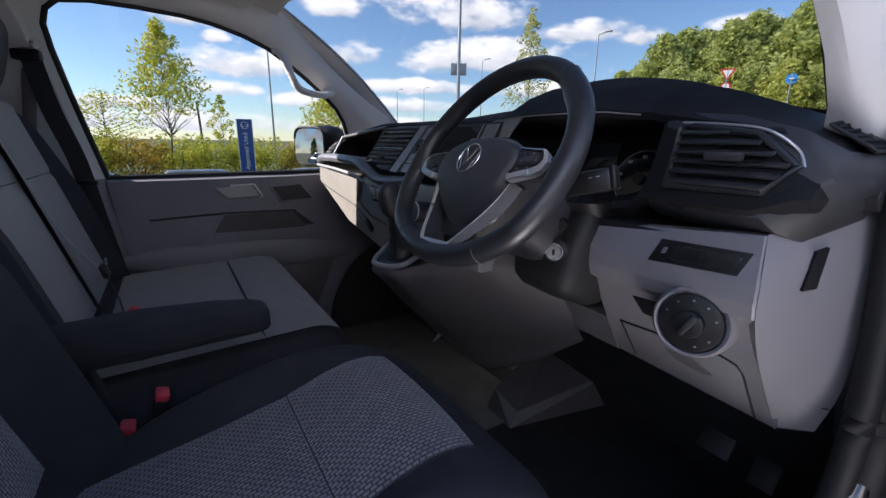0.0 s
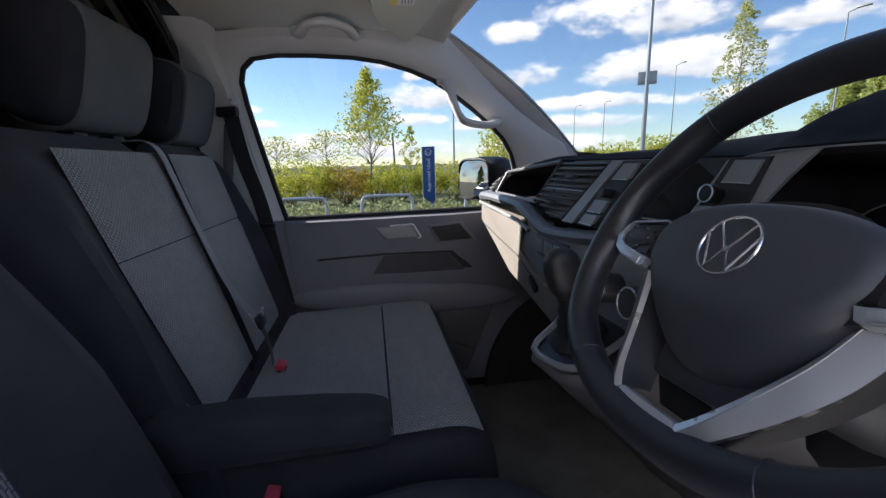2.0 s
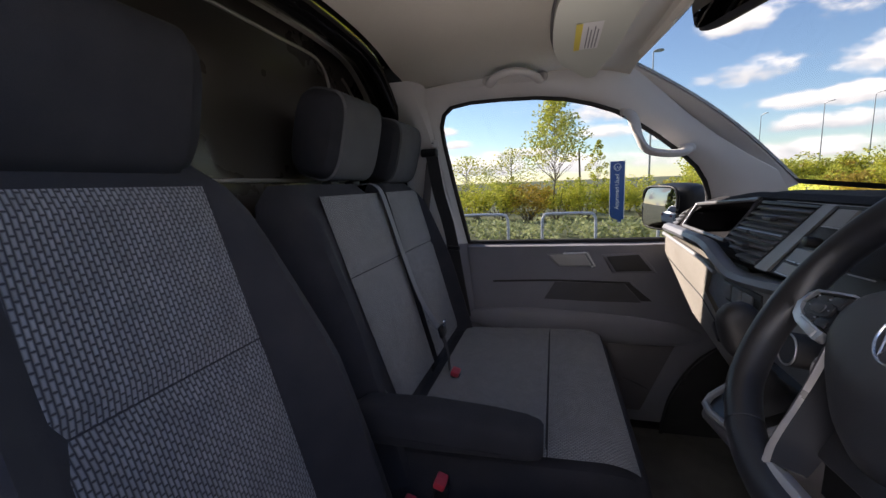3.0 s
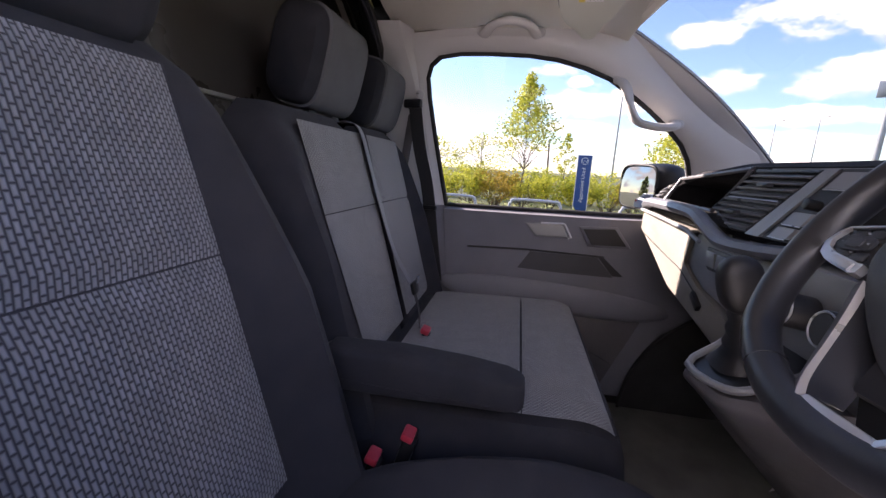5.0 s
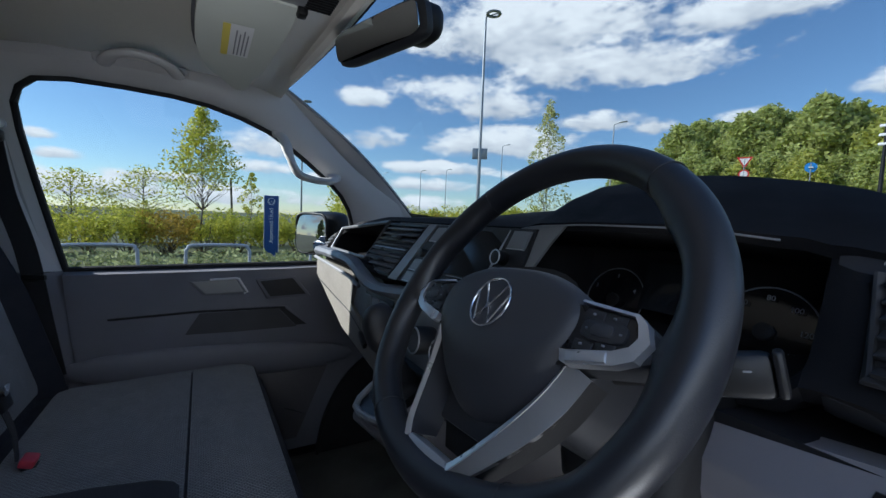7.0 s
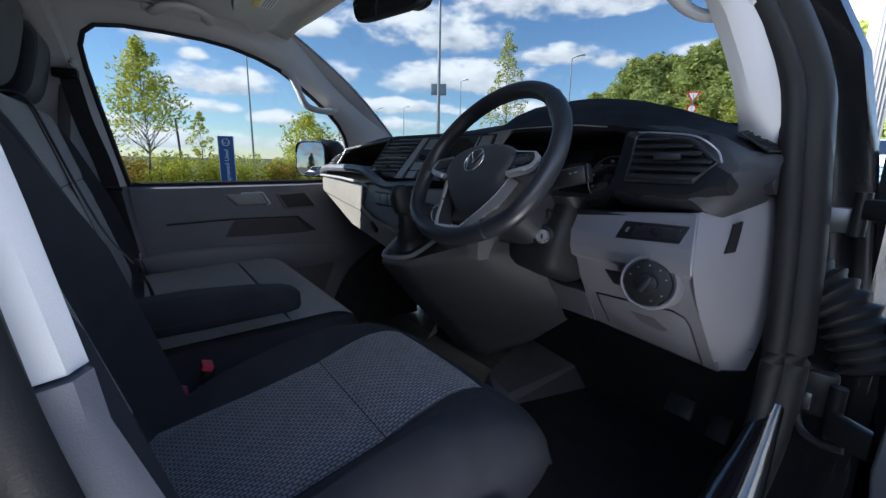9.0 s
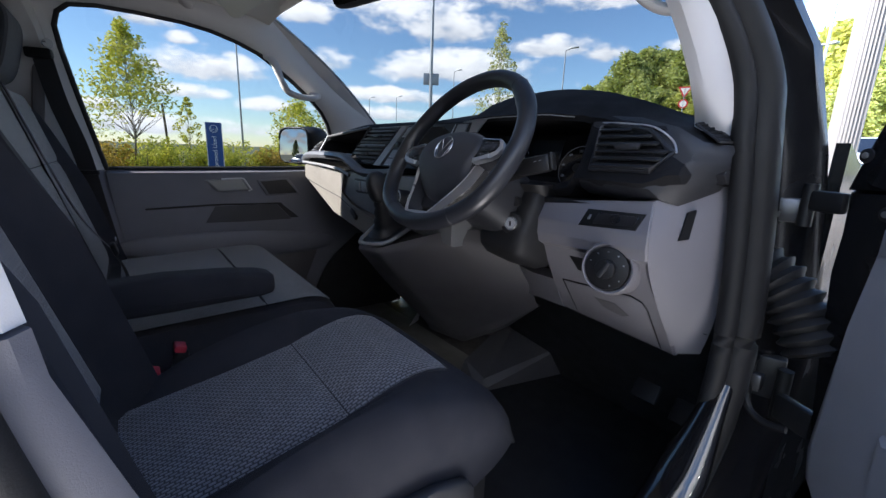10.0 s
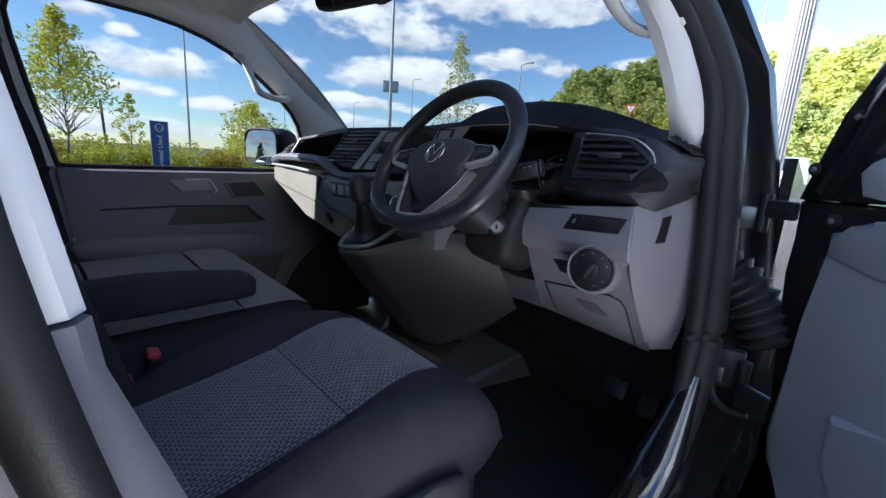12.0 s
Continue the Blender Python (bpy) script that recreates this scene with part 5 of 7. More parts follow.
def on_return(i, f, off=0.0025):
    k = int(i)
    a = Vector(RM[k]).lerp(Vector(RM[k + 1]), i - k)
    b = Vector(RB[k]).lerp(Vector(RB[k + 1]), i - k)
    return a.lerp(b, f) + Vector((0.75, -0.66, 0)) * (off + 0.004)


q = [on_return(*c) for c in ((0.62, 0.20), (1.35, 0.14), (1.35, 0.30), (0.62, 0.36))]
bm = bmesh.new()
v4 = [bm.verts.new(c) for c in q] + [bm.verts.new(c - Vector((0.75, -0.66, 0)) * 0.006) for c in q]
for f4 in ((0, 1, 2, 3), (7, 6, 5, 4), (0, 4, 5, 1), (1, 5, 6, 2), (2, 6, 7, 3), (3, 7, 4, 0)):
    bm.faces.new([v4[k] for k in f4])
part("airbag_label", bm, M["black"], dash, "black blank label")
# closed core of the dashboard behind fascia and instruments
part("dash_core", box((0.05, 0.385, 1.20), (1.60, 0.02, 0.28)), M["black"], dash)
# triangular vent at the outer end
EV = [Vector((0.826, 0.232, 1.398)), Vector((0.834, 0.250, 1.402)), Vector((0.880, 0.262, 1.369)), Vector((0.874, 0.208, 1.368))]
ev_n = (EV[1] - EV[0]).cross(EV[3] - EV[0]).normalized()
if ev_n.z < 0:
    ev_n = -ev_n
bm = bmesh.new()
bm.faces.new([bm.verts.new(q + ev_n * 0.004) for q in EV])
ev = part("end_vent", bm, M["black"], dash, "small slatted end vent")
part("end_vent_rim", tube([q + ev_n * 0.003 for q in EV], 0.0025, 6, True), M["dash"], ev)
for k in range(5):
    t = (k + 0.7) / 5.4
    a, b = EV[0].lerp(EV[3], t), EV[1].lerp(EV[2], t)
    part("end_vent_slat", tube([a + ev_n * 0.004, b + ev_n * 0.004], 0.0020, 6), M["dash"], ev)
# switch strip
ss = low_prism("switch_strip", [(0.690, 1.245), (0.806, 1.250), (0.797, 1.221), (0.681, 1.213)], 0.003, 0.01, M["black"], dash)
low_prism("blank_switch", [(0.716, 1.2405), (0.799, 1.244), (0.791, 1.226), (0.710, 1.219)], 0.0045, 0.004, M["pad"], ss)
low_prism("switch_mark", [(0.7005, 1.234), (0.7055, 1.2343), (0.7035, 1.226), (0.6985, 1.2257)], 0.0055, 0.002, M["rail"], ss, bevel=0)
# light switch
n = Vector((0.22, -0.96, 0.10)).normalized()
LX = Vector((0, 0, 1)).cross(n).normalized() * -1
LY = n.cross(LX) * -1
if LY.z < 0:
    LY = -LY
lc = Vector((0.757, 0.134, 1.146))
rings = []
for d, r_ in ((-0.075, 0.056), (-0.012, 0.050), (-0.003, 0.0475), (0.0, 0.045), (-0.002, 0.042), (-0.012, 0.040)):
    rings.append([lc + n * d + LX * (r_ * math.cos(2 * math.pi * i / 40)) + LY * (r_ * math.sin(2 * math.pi * i / 40)) for i in range(40)])
lsw = part("light_switch", loft(rings), M["grey"], dash)
dial = part("dial", disc(lc + n * 0.003, n, 0.039, 0.012, 36, 0.003), M["black"], lsw, "black rotary light switch")
part("dial_grip", disc(lc + n * 0.014, n, 0.018, 0.014, 28, 0.003), M["black"], lsw)
part("dial_bar", box(lc + n * 0.015, (0.009, 0.010, 0.036), Matrix.Rotation(radians(30), 3, "Y"), 0.003), M["dash"], lsw)
for a in (20, 55, 90, 125, 160, 215, 250):
    p = lc + LX * (0.031 * math.cos(radians(a))) + LY * (0.031 * math.sin(radians(a))) + n * 0.0035
    part("dial_mark", box(p, (0.0026, 0.002, 0.0022), None), M["print_dim"], lsw)
low_prism("small_switch", [(0.645, 1.140), (0.686, 1.143), (0.688, 1.110), (0.658, 1.110)], 0.002, 0.008, M["black"], dash)
# hatch with finger pull
low_prism("fuse_hatch", [(0.609, 1.072), (0.640, 1.074), (0.772, 1.084), (0.790, 1.076), (0.796, 1.060), (0.796, 0.960), (0.606, 0.988)], 0.0025, 0.01, M["grey"], dash, "", 0.003)
hg_ = [(0.607, 0.990), (0.607, 1.074), (0.640, 1.076), (0.772, 1.086), (0.792, 1.078), (0.798, 1.060), (0.798, 0.960)]
part("hatch_gap", tube([low(x, z, 0.0012) for x, z in hg_], 0.0014, 6), M["black"], dash)
low_prism("finger_pull", [(0.680, 1.052), (0.728, 1.054), (0.752, 1.030), (0.735, 1.020), (0.694, 1.030)], 0.004, 0.004, M["console"], dash, "", 0.002)

# instrument binnacle: dark dials
BN = Vector((0, -0.94, 0.34)).normalized()
for cx, r in ((0.370, 0.048), (0.566, 0.050)):
    g = part("gauge", disc((cx, 0.285, 1.318), BN, r, 0.006, 40), M["gloss"], dash)
    part("gauge_ring", ring((cx, 0.284, 1.318), BN, r, 0.0009, 44, 6), M["dash_mid"], g, "thin grey bezel")
    up = Vector((0, 0.34, 0.94))
    labels = ("1", "2", "3", "4", "5") if cx < 0.45 else ("20", "40", "60", "80", "100", "120", "140")
    for i, w in enumerate(labels):
        a = radians(215 - i * 250 / (len(labels) - 1))
        p = Vector((cx, 0.280, 1.318)) + Vector((1, 0, 0)) * (math.cos(a) * r * 0.76) + up * (math.sin(a) * r * 0.76)
        text(w, 0.0085, p, (1, 0, 0), up, M["print_dim"], "gauge_number", dash)
    part("needle_hub", disc((cx, 0.278, 1.318), BN, 0.010, 0.006, 20, 0.001), M["black"], g)
part("cluster_screen", box((0.463, 0.292, 1.345), (0.10, 0.006, 0.07), Matrix.Rotation(radians(-20), 3, "X"), 0.002), M["screen"], dash)

# centre console with gear gaiter
con = thing("gear_console", (0.2, 0.2, FLOOR), "dark grey moulded gear console below the fascia", "centre console")


# corners, top to bottom: front left, front right, right crease, right rear, left rear
CON = [
    ((0.050, -0.016, 1.066), (0.166, -0.008, 1.078), (0.300, 0.130, 1.140), (0.420, 0.280, 1.150), (-0.015, 0.150, 1.140)),
    ((0.045, -0.016, 1.050), (0.172, -0.008, 1.060), (0.322, 0.140, 1.105), (0.430, 0.280, 1.110), (-0.020, 0.200, 1.060)),
    ((0.012, 0.030, 1.004), (0.142, 0.056, 0.990), (0.330, 0.188, 1.030), (0.450, 0.285, 1.050), (-0.030, 0.250, 1.000)),
    ((-0.025, 0.120, 0.904), (0.106, 0.150, 0.900), (0.332, 0.245, 0.955), (0.460, 0.300, 1.000), (-0.040, 0.320, 0.900)),
    ((-0.036, 0.285, 0.730), (0.080, 0.325, 0.716), (0.280, 0.356, 0.822), (0.455, 0.330, 0.955), (-0.040, 0.420, 0.735)),
    ((-0.043, 0.318, 0.684), (0.084, 0.358, 0.678), (0.280, 0.372, 0.795), (0.452, 0.350, 0.935), (-0.040, 0.480, 0.690)),
    ((-0.030, 0.345, 0.670), (0.090, 0.380, 0.666), (0.276, 0.395, 0.786), (0.440, 0.370, 0.930), (-0.020, 0.480, 0.676)),
]
rows = []
for r in CON:            # round each section by a fine smoothing of its corners
    q = [Vector(c) for c in r]
    ring_ = []
    for i in range(5):
        a, b, c = q[i - 1], q[i], q[(i + 1) % 5]
        k = 0.10
        for t in (0.0, 0.25, 0.5, 0.75, 1.0):
            p0, p1 = b.lerp(a, k), b.lerp(c, k)
            ring_.append(p0.lerp(b, t).lerp(b.lerp(p1, t), t))
    rows.append(ring_)
fine = []
for a, b, c, d in zip(rows[:1] + rows, rows, rows[1:], rows[2:] + rows[-1:]):
    for t in (0.0, 0.25, 0.5, 0.75):
        fine.append([lerp(p1, p2, t) + 0.25 * (t * (1 - t)) * ((p1 - p0) * (1 - t) + (p2 - p3) * t) for p0, p1, p2, p3 in zip(a, b, c, d)])
fine.append(rows[-1])
part("housing", loft(fine), M["console"], con, sharp=40)
part("tunnel_carpet", loft([[Vector(q) for q in r] for r in (((0.085, 0.365, 0.521), (0.20, 0.365, 0.521), (0.19, 0.40, 0.56), (0.10, 0.385, 0.60)), ((-0.08, 0.80, 0.521), (0.30, 0.80, 0.521), (0.30, 0.80, 0.66), (0.02, 0.80, 0.72)))]), M["door_mid"], con)
TRAY = smooth_line([(0.052, -0.010, 1.074), (0.160, -0.002, 1.088), (0.176, 0.040, 1.106), (0.150, 0.125, 1.146), (-0.008, 0.125, 1.148), (0.022, 0.045, 1.104)], 3, True)
part("tray_edge", tube(TRAY, 0.0065, 8, True), M["dash_mid"], con, "graphite gaiter frame")
bm = bmesh.new()
bm.faces.new([bm.verts.new(q + Vector((0, 0, -0.004))) for q in TRAY])
bmesh.ops.triangulate(bm, faces=bm.faces[:])
part("gaiter_well", bm, M["black"], con)
gl = thing("gear_lever", (0.085, 0.055, 1.10), "black automatic gear lever with leather gaiter", "gear lever")
rings = []
for i in range(9):
    t = i / 8
    s_ = lerp(0.052, 0.013, t ** 0.42) + 0.003 * (i % 2)
    rings.append([Vector((lerp(0.086, 0.134, t) + a, lerp(0.066, 0.012, t) + b, lerp(1.108, 1.205, t) + 0.3 * b * (1 - t))) for a, b in superellipse(s_, s_ * 1.1, 3, 20)])
part("gaiter", loft(rings), M["boot"], gl, "creased black leather gaiter")
part("knob", pillow((0.142, 0.000, 1.242), (0.048, 0.060, 0.086), Matrix.Rotation(radians(16), 3, "X"), 2.6, 2.6, 24, 11), M["boot"], gl)

# steering column
col = thing("steering_column", (0.46, 0.12, 1.2), "black plastic steering column shroud with ignition lock", "steering column")
CA = Vector((0, -math.cos(radians(30)), math.sin(radians(30))))
rings = []
for d, w, h in ((0.30, 0.075, 0.07), (0.20, 0.078, 0.075), (0.10, 0.070, 0.066), (0.05, 0.058, 0.055)):
    c = Vector((0.46, -0.02, 1.345)) - CA * d
    upv = Vector((0, 0.5, 0.866))
    rings.append([c + Vector((1, 0, 0)) * a + upv * (b - 0.015) for a, b in superellipse(w, h, 3.5, 28)])
part("shroud", loft(rings), M["dash"], col)
part("lower_shroud", loft([[Vector((0.515 + a, 0.215 + 0.75 * (1.27 - z) + b, z)) for a, b in superellipse(w, 0.075, 4, 24)] for z, w in ((1.28, 0.066), (1.20, 0.074), (1.12, 0.078), (1.06, 0.074))]), M["black"], col)
IG = Vector((0.539, 0.108, 1.197))
part("lock_housing", pillow((0.505, 0.190, 1.185), (0.150, 0.150, 0.190), Matrix.Rotation(radians(-24), 3, "X"), 5, 4, 28, 11), M["rubber"], col)
ign = part("ignition_lock", disc(IG, (0.35, -0.9, 0.1), 0.024, 0.09, 28, 0.003), M["black"], col)
part("lock_ring", ring(IG + Vector((0.0006, -0.0016, 0)), (0.35, -0.9, 0.1), 0.0135, 0.0022, 28, 6), M["chrome"], ign)
part("lock_face", disc(IG + Vector((0.0008, -0.002, 0)), (0.35, -0.9, 0.1), 0.012, 0.003, 24), M["silver"], ign, "steel key barrel")
part("key_slot", box(IG + Vector((0.0016, -0.004, 0)), (0.003, 0.003, 0.010)), M["black"], ign)
rot = Matrix.Rotation(radians(-14), 3, "Y") @ Matrix.Rotation(radians(20), 3, "Z")
part("wiper_stalk", tube([(0.50, 0.085, 1.275), (0.56, 0.080, 1.298), (0.625, 0.074, 1.320)], 0.010, 10), M["black"], col)
part("stalk_paddle", box((0.624, 0.072, 1.322), (0.062, 0.022, 0.032), rot, 0.006), M["black"], col)
part("stalk_end", box((0.655, 0.083, 1.331), (0.007, 0.022, 0.032), rot, 0.003), M["black"], col)
for k in (-0.012, 0.004, 0.016):
    part("stalk_mark", box((0.628 + k, 0.0605, 1.328 + k * 0.25), (0.005, 0.0015, 0.0012), rot), M["print_dim"], col)
part("reset_knob", disc((0.536, 0.118, 1.243), (0.3, -0.9, 0.1), 0.011, 0.03, 20, 0.003), M["black"], col)

# ---- steering wheel ----
sw_ = thing("steering_wheel", (0.46, -0.02, 1.345), "black leather flat-bottomed steering wheel with satin silver spokes", "steering wheel")
C = Vector((0.460, -0.002, 1.3400))
TURNED, YAW, RAKE = radians(4), radians(-1.48), radians(33.0)
W0 = Vector((math.cos(YAW), math.sin(YAW), 0))
W1 = Vector((-math.sin(YAW) * math.sin(RAKE), math.cos(YAW) * math.sin(RAKE), math.cos(RAKE)))
WN = W0.cross(W1)
WX = W0 * math.cos(TURNED) + W1 * math.sin(TURNED)
WY = WN.cross(WX)


def on_wheel(u, v, h=0.0):
    return C + WX * u + WY * v + WN * h


def rim_path(n=120):
    out = []
    for i in range(n):
        a = 2 * math.pi * i / n
        u, v = 0.1835 * math.cos(a), 0.1835 * math.sin(a)
        if v < -0.105:          # flattened foot
            v = -0.105 - (abs(v) - 0.105) * 0.72
        out.append((u, v))
    return out


RIM = rim_path()
rings = []
for i, (u, v) in enumerate(RIM):
    p = on_wheel(u, v)
    a = on_wheel(*RIM[i - 1])
    b = on_wheel(*RIM[(i + 1) % len(RIM)])
    d = (b - a).normalized()
    s = d.cross(WN).normalized()
    ang = math.degrees(math.atan2(v, u)) % 360
    bulge = max(0, 1 - min(abs(ang - 36), abs(ang - 144)) / 15)
    web = max(0, 1 - min(abs(ang - 358), abs(ang + 2), abs(ang - 182)) / 20)
    row = []
    for j in range(16):
        q = 2 * math.pi * j / 16
        inner = max(0.0, -math.cos(q))
        w = 0.0168 * (1 + 0.30 * bulge * inner + 0.55 * web * web * inner * (1 if math.sin(q) < 0.4 else 0.3))
        row.append(p + s * (math.cos(q) * w) + WN * (math.sin(q) * 0.0178))
    rings.append(row)
rings.append(rings[0])
bm = loft(rings, cap=False)
bmesh.ops.remove_doubles(bm, verts=bm.verts, dist=1e-6)
part("rim", bm, M["leather"], sw_, "black smooth leather rim")
for ang in (50, 130, 236, 304):
    i = round(ang / 360 * len(RIM))
    u, v = RIM[i]
    a, b = on_wheel(*RIM[i - 1]), on_wheel(*RIM[(i + 1) % len(RIM)])
    part("rim_seam", ring(on_wheel(u, v), b - a, 0.0174, 0.0007, 22, 5), M["dash"], sw_)

# airbag cover: rounded shield, domed, with a curved crease across its lower third
HUB = [(-0.084, 0.030), (-0.046, 0.044), (0.0, 0.048), (0.046, 0.044), (0.084, 0.030), (0.099, 0.010), (0.097, -0.016), (0.082, -0.052), (0.052, -0.085), (0.024, -0.101), (0.0, -0.105), (-0.024, -0.101), (-0.052, -0.085), (-0.082, -0.052), (-0.097, -0.016), (-0.099, 0.010)]
hub = [(p.x, p.y) for p in smooth_line([(u, v, 0) for u, v in HUB], 4, True)]


def hub_height(u, v, s):
    dome = 0.019 - 0.009 * s ** 2 - 0.010 * max(0, s - 0.9) / 0.1
    crease = -0.050 + 0.040 * (u / 0.1) ** 2
    return dome - 0.48 * max(0.0, crease - v)


rings = [[on_wheel(u, v, hub_height(u, v, 1.0) - 0.034) for u, v in hub]]
for k in range(13):
    s = (1.0, 0.985, 0.96, 0.92, 0.86, 0.78, 0.70, 0.60, 0.50, 0.38, 0.26, 0.14, 0.02)[k]
    rings.append([on_wheel(u * s, v * s - 0.010 * (1 - s), hub_height(u * s, v * s - 0.010 * (1 - s), s)) for u, v in hub])
cover = part("airbag_cover", loft(rings), M["airbag"], sw_, "dark grey grained airbag cover", sharp=60)
HB = 0.0200
BV = -0.001
part("badge_ring", tube([on_wheel(0.0255 * math.cos(2 * math.pi * i / 40), BV + 0.0255 * math.sin(2 * math.pi * i / 40), HB) for i in range(40)], 0.0012, 6, True, up=WN), M["chrome"], cover, "chrome round badge")
for q in ([(-0.016, 0.0195), (0.0, -0.005), (0.016, 0.0195)], [(-0.023, 0.009), (-0.0105, -0.0205), (0.0, -0.001), (0.0105, -0.0205), (0.023, 0.009)]):
    part("badge_bar", tube([on_wheel(u, v + BV, HB) for u, v in q], 0.0012, 6, up=WN), M["chrome"], cover)


def band(outer, inner, h, depth):
    """A flat open band between two edge lines, with depth."""
    bm = bmesh.new()
    o_ = [bm.verts.new(on_wheel(u, v, h)) for u, v in outer]
    i_ = [bm.verts.new(on_wheel(u, v, h + 0.0012)) for u, v in inner]
    ob_ = [bm.verts.new(v.co - WN * depth) for v in o_]
    ib_ = [bm.verts.new(v.co - WN * depth) for v in i_]
    for k in range(len(o_) - 1):
        bm.faces.new((o_[k], o_[k + 1], i_[k + 1], i_[k]))
        bm.faces.new((o_[k], ob_[k], ob_[k + 1], o_[k + 1]))
        bm.faces.new((i_[k], i_[k + 1], ib_[k + 1], ib_[k]))
    for k in (0, -1):
        bm.faces.new((o_[k], i_[k], ib_[k], ob_[k]))
    return bm


for sg in (-1, 1):
    flip = 1 if sg > 0 else -1
    # horizontal spoke: dark button pad in a thin silver bracket
    back = [(0.060, 0.026), (0.100, 0.022), (0.143, 0.016), (0.160, 0.004), (0.162, -0.012), (0.145, -0.020), (0.100, -0.030), (0.060, -0.040)]
    sp = part("side_spoke", prism([(sg * u, v) for u, v in back][::flip], on_wheel(0, 0, 0.001), WX, WY, 0.026, 0.003), M["dash"], sw_)
    pad = [(0.086, 0.019), (0.141, 0.0140), (0.149, 0.000), (0.145, -0.009), (0.134, -0.0142), (0.086, -0.022)]
    part("button_pad", prism([(sg * u, v) for u, v in pad][::flip], on_wheel(0, 0, 0.0065), WX, WY, 0.008, 0.002), M["pad"], sp)
    for x0, x1, y0, y1 in ((0.100, 0.117, 0.0065, 0.0150), (0.119, 0.136, 0.0050, 0.0135), (0.099, 0.116, -0.0185, -0.0105), (0.118, 0.134, -0.0155, -0.0085)):
        part("button", prism([(sg * u, v) for u, v in ((x0, y0), (x1, y0 - 0.001), (x1, y1 - 0.001), (x0, y1))][::flip], on_wheel(0, 0, 0.0078), WX, WY, 0.004, 0.0008), M["dash"], sp)
    part("rocker", prism([(sg * 0.121 + a, -0.0015 + b) for a, b in superellipse(0.0195, 0.0080, 4, 20)], on_wheel(0, 0, 0.0095), WX, WY, 0.006, 0.0015), M["dash"], sp)
    part("rocker_centre", prism([(sg * 0.121 + a, -0.0015 + b) for a, b in superellipse(0.0095, 0.0052, 4, 16)], on_wheel(0, 0, 0.0108), WX, WY, 0.004, 0.001), M["airbag"], sp)
    for du, dv in ((-0.0140, -0.0015), (0.0150, -0.0015), (-0.012, 0.0105), (0.006, 0.0095), (-0.014, -0.0145), (0.005, -0.0120)):
        part("button_mark", box(on_wheel(sg * 0.121 + du, dv, 0.0093), (0.0022, 0.0012, 0.0015)), M["print_dim"], sp)
    outer = [(0.094, 0.0215), (0.143, 0.0165), (0.151, 0.0105), (0.1575, -0.0030), (0.151, -0.0165), (0.138, -0.0235), (0.100, -0.0325), (0.094, -0.0310)]
    innr = [(0.094, 0.0190), (0.141, 0.0140), (0.1455, 0.0085), (0.1490, -0.0010), (0.1450, -0.0085), (0.134, -0.0140), (0.097, -0.0220), (0.091, -0.0225)]
    part("silver_bracket", band([(sg * u, v) for u, v in outer], [(sg * u, v) for u, v in innr], 0.0085, 0.009), M["silver"], sp, "satin silver spoke bracket", smooth=False)
    part("lower_key", prism([(sg * u, v) for u, v in ((0.099, -0.0235), (0.131, -0.0162), (0.133, -0.0235), (0.101, -0.0312))][::-flip], on_wheel(0, 0, 0.0112), WX, WY, 0.003, 0.0008), M["silver"], sp)
    # lower spoke arm: bright inner edge, brushed face falling away outwards
    edge = [(0.095, -0.028, -0.003), (0.083, -0.060, -0.003), (0.067, -0.094, 0.001), (0.049, -0.129, 0.008), (0.036, -0.148, 0.010)]
    edge_in = [(0.091, -0.026, -0.005), (0.079, -0.057, -0.005), (0.063, -0.091, 0.000), (0.044, -0.126, 0.007), (0.032, -0.142, 0.009)]
    face_out = [(0.112, -0.034, -0.012), (0.099, -0.068, -0.012), (0.080, -0.103, -0.006), (0.057, -0.137, 0.003), (0.042, -0.155, 0.007)]
    under = [(0.110, -0.034, -0.034), (0.097, -0.068, -0.034), (0.078, -0.103, -0.028), (0.055, -0.137, -0.018), (0.041, -0.155, -0.008)]
    deep = [(0.086, -0.026, -0.036), (0.074, -0.056, -0.036), (0.057, -0.089, -0.030), (0.040, -0.122, -0.022), (0.029, -0.136, -0.014)]

    def skin(A, B, nm, mat, label=""):
        bm = bmesh.new()
        pa = smooth_line([on_wheel(sg * u, v, h) for u, v, h in A], 5)
        pb_ = smooth_line([on_wheel(sg * u, v, h) for u, v, h in B], 5)
        rows = []
        for p, q in zip(pa, pb_):
            rows.append([p, q, q - WN * 0.004, p - WN * 0.004])
        part(nm, loft(rows), mat, sw_, label)

    skin(edge, face_out, "lower_spoke", M["brushed"], "brushed grey lower spoke arm")
    skin([(u, v, h - 0.0005) for u, v, h in face_out], under, "spoke_return", M["rubber"])
    skin(edge_in, [(u, v, h + 0.0015) for u, v, h in edge], "spoke_edge", M["silver"], "thin silver spoke edge")
    skin(deep, edge_in, "spoke_wall", M["dash"])
part("spoke_foot", prism([(-0.054, -0.158), (-0.038, -0.150), (-0.031, -0.141), (0.031, -0.141), (0.038, -0.150), (0.054, -0.158), (0.040, -0.166), (-0.040, -0.166)][::-1], on_wheel(0, 0, 0.0095), WX, WY, 0.018, 0.002), M["silver"], sw_)
part("spoke_web", prism([(-0.060, -0.04), (0.060, -0.04), (0.050, -0.115), (0.030, -0.140), (-0.030, -0.140), (-0.050, -0.115)][::-1], on_wheel(0, 0, -0.034), WX, WY, 0.004), M["black"], sw_)
part("web_block", prism([(-0.052, -0.075), (0.052, -0.075), (0.046, -0.118), (-0.046, -0.118)][::-1], on_wheel(0, 0, -0.022), WX, WY, 0.012, 0.004), M["dash"], sw_)
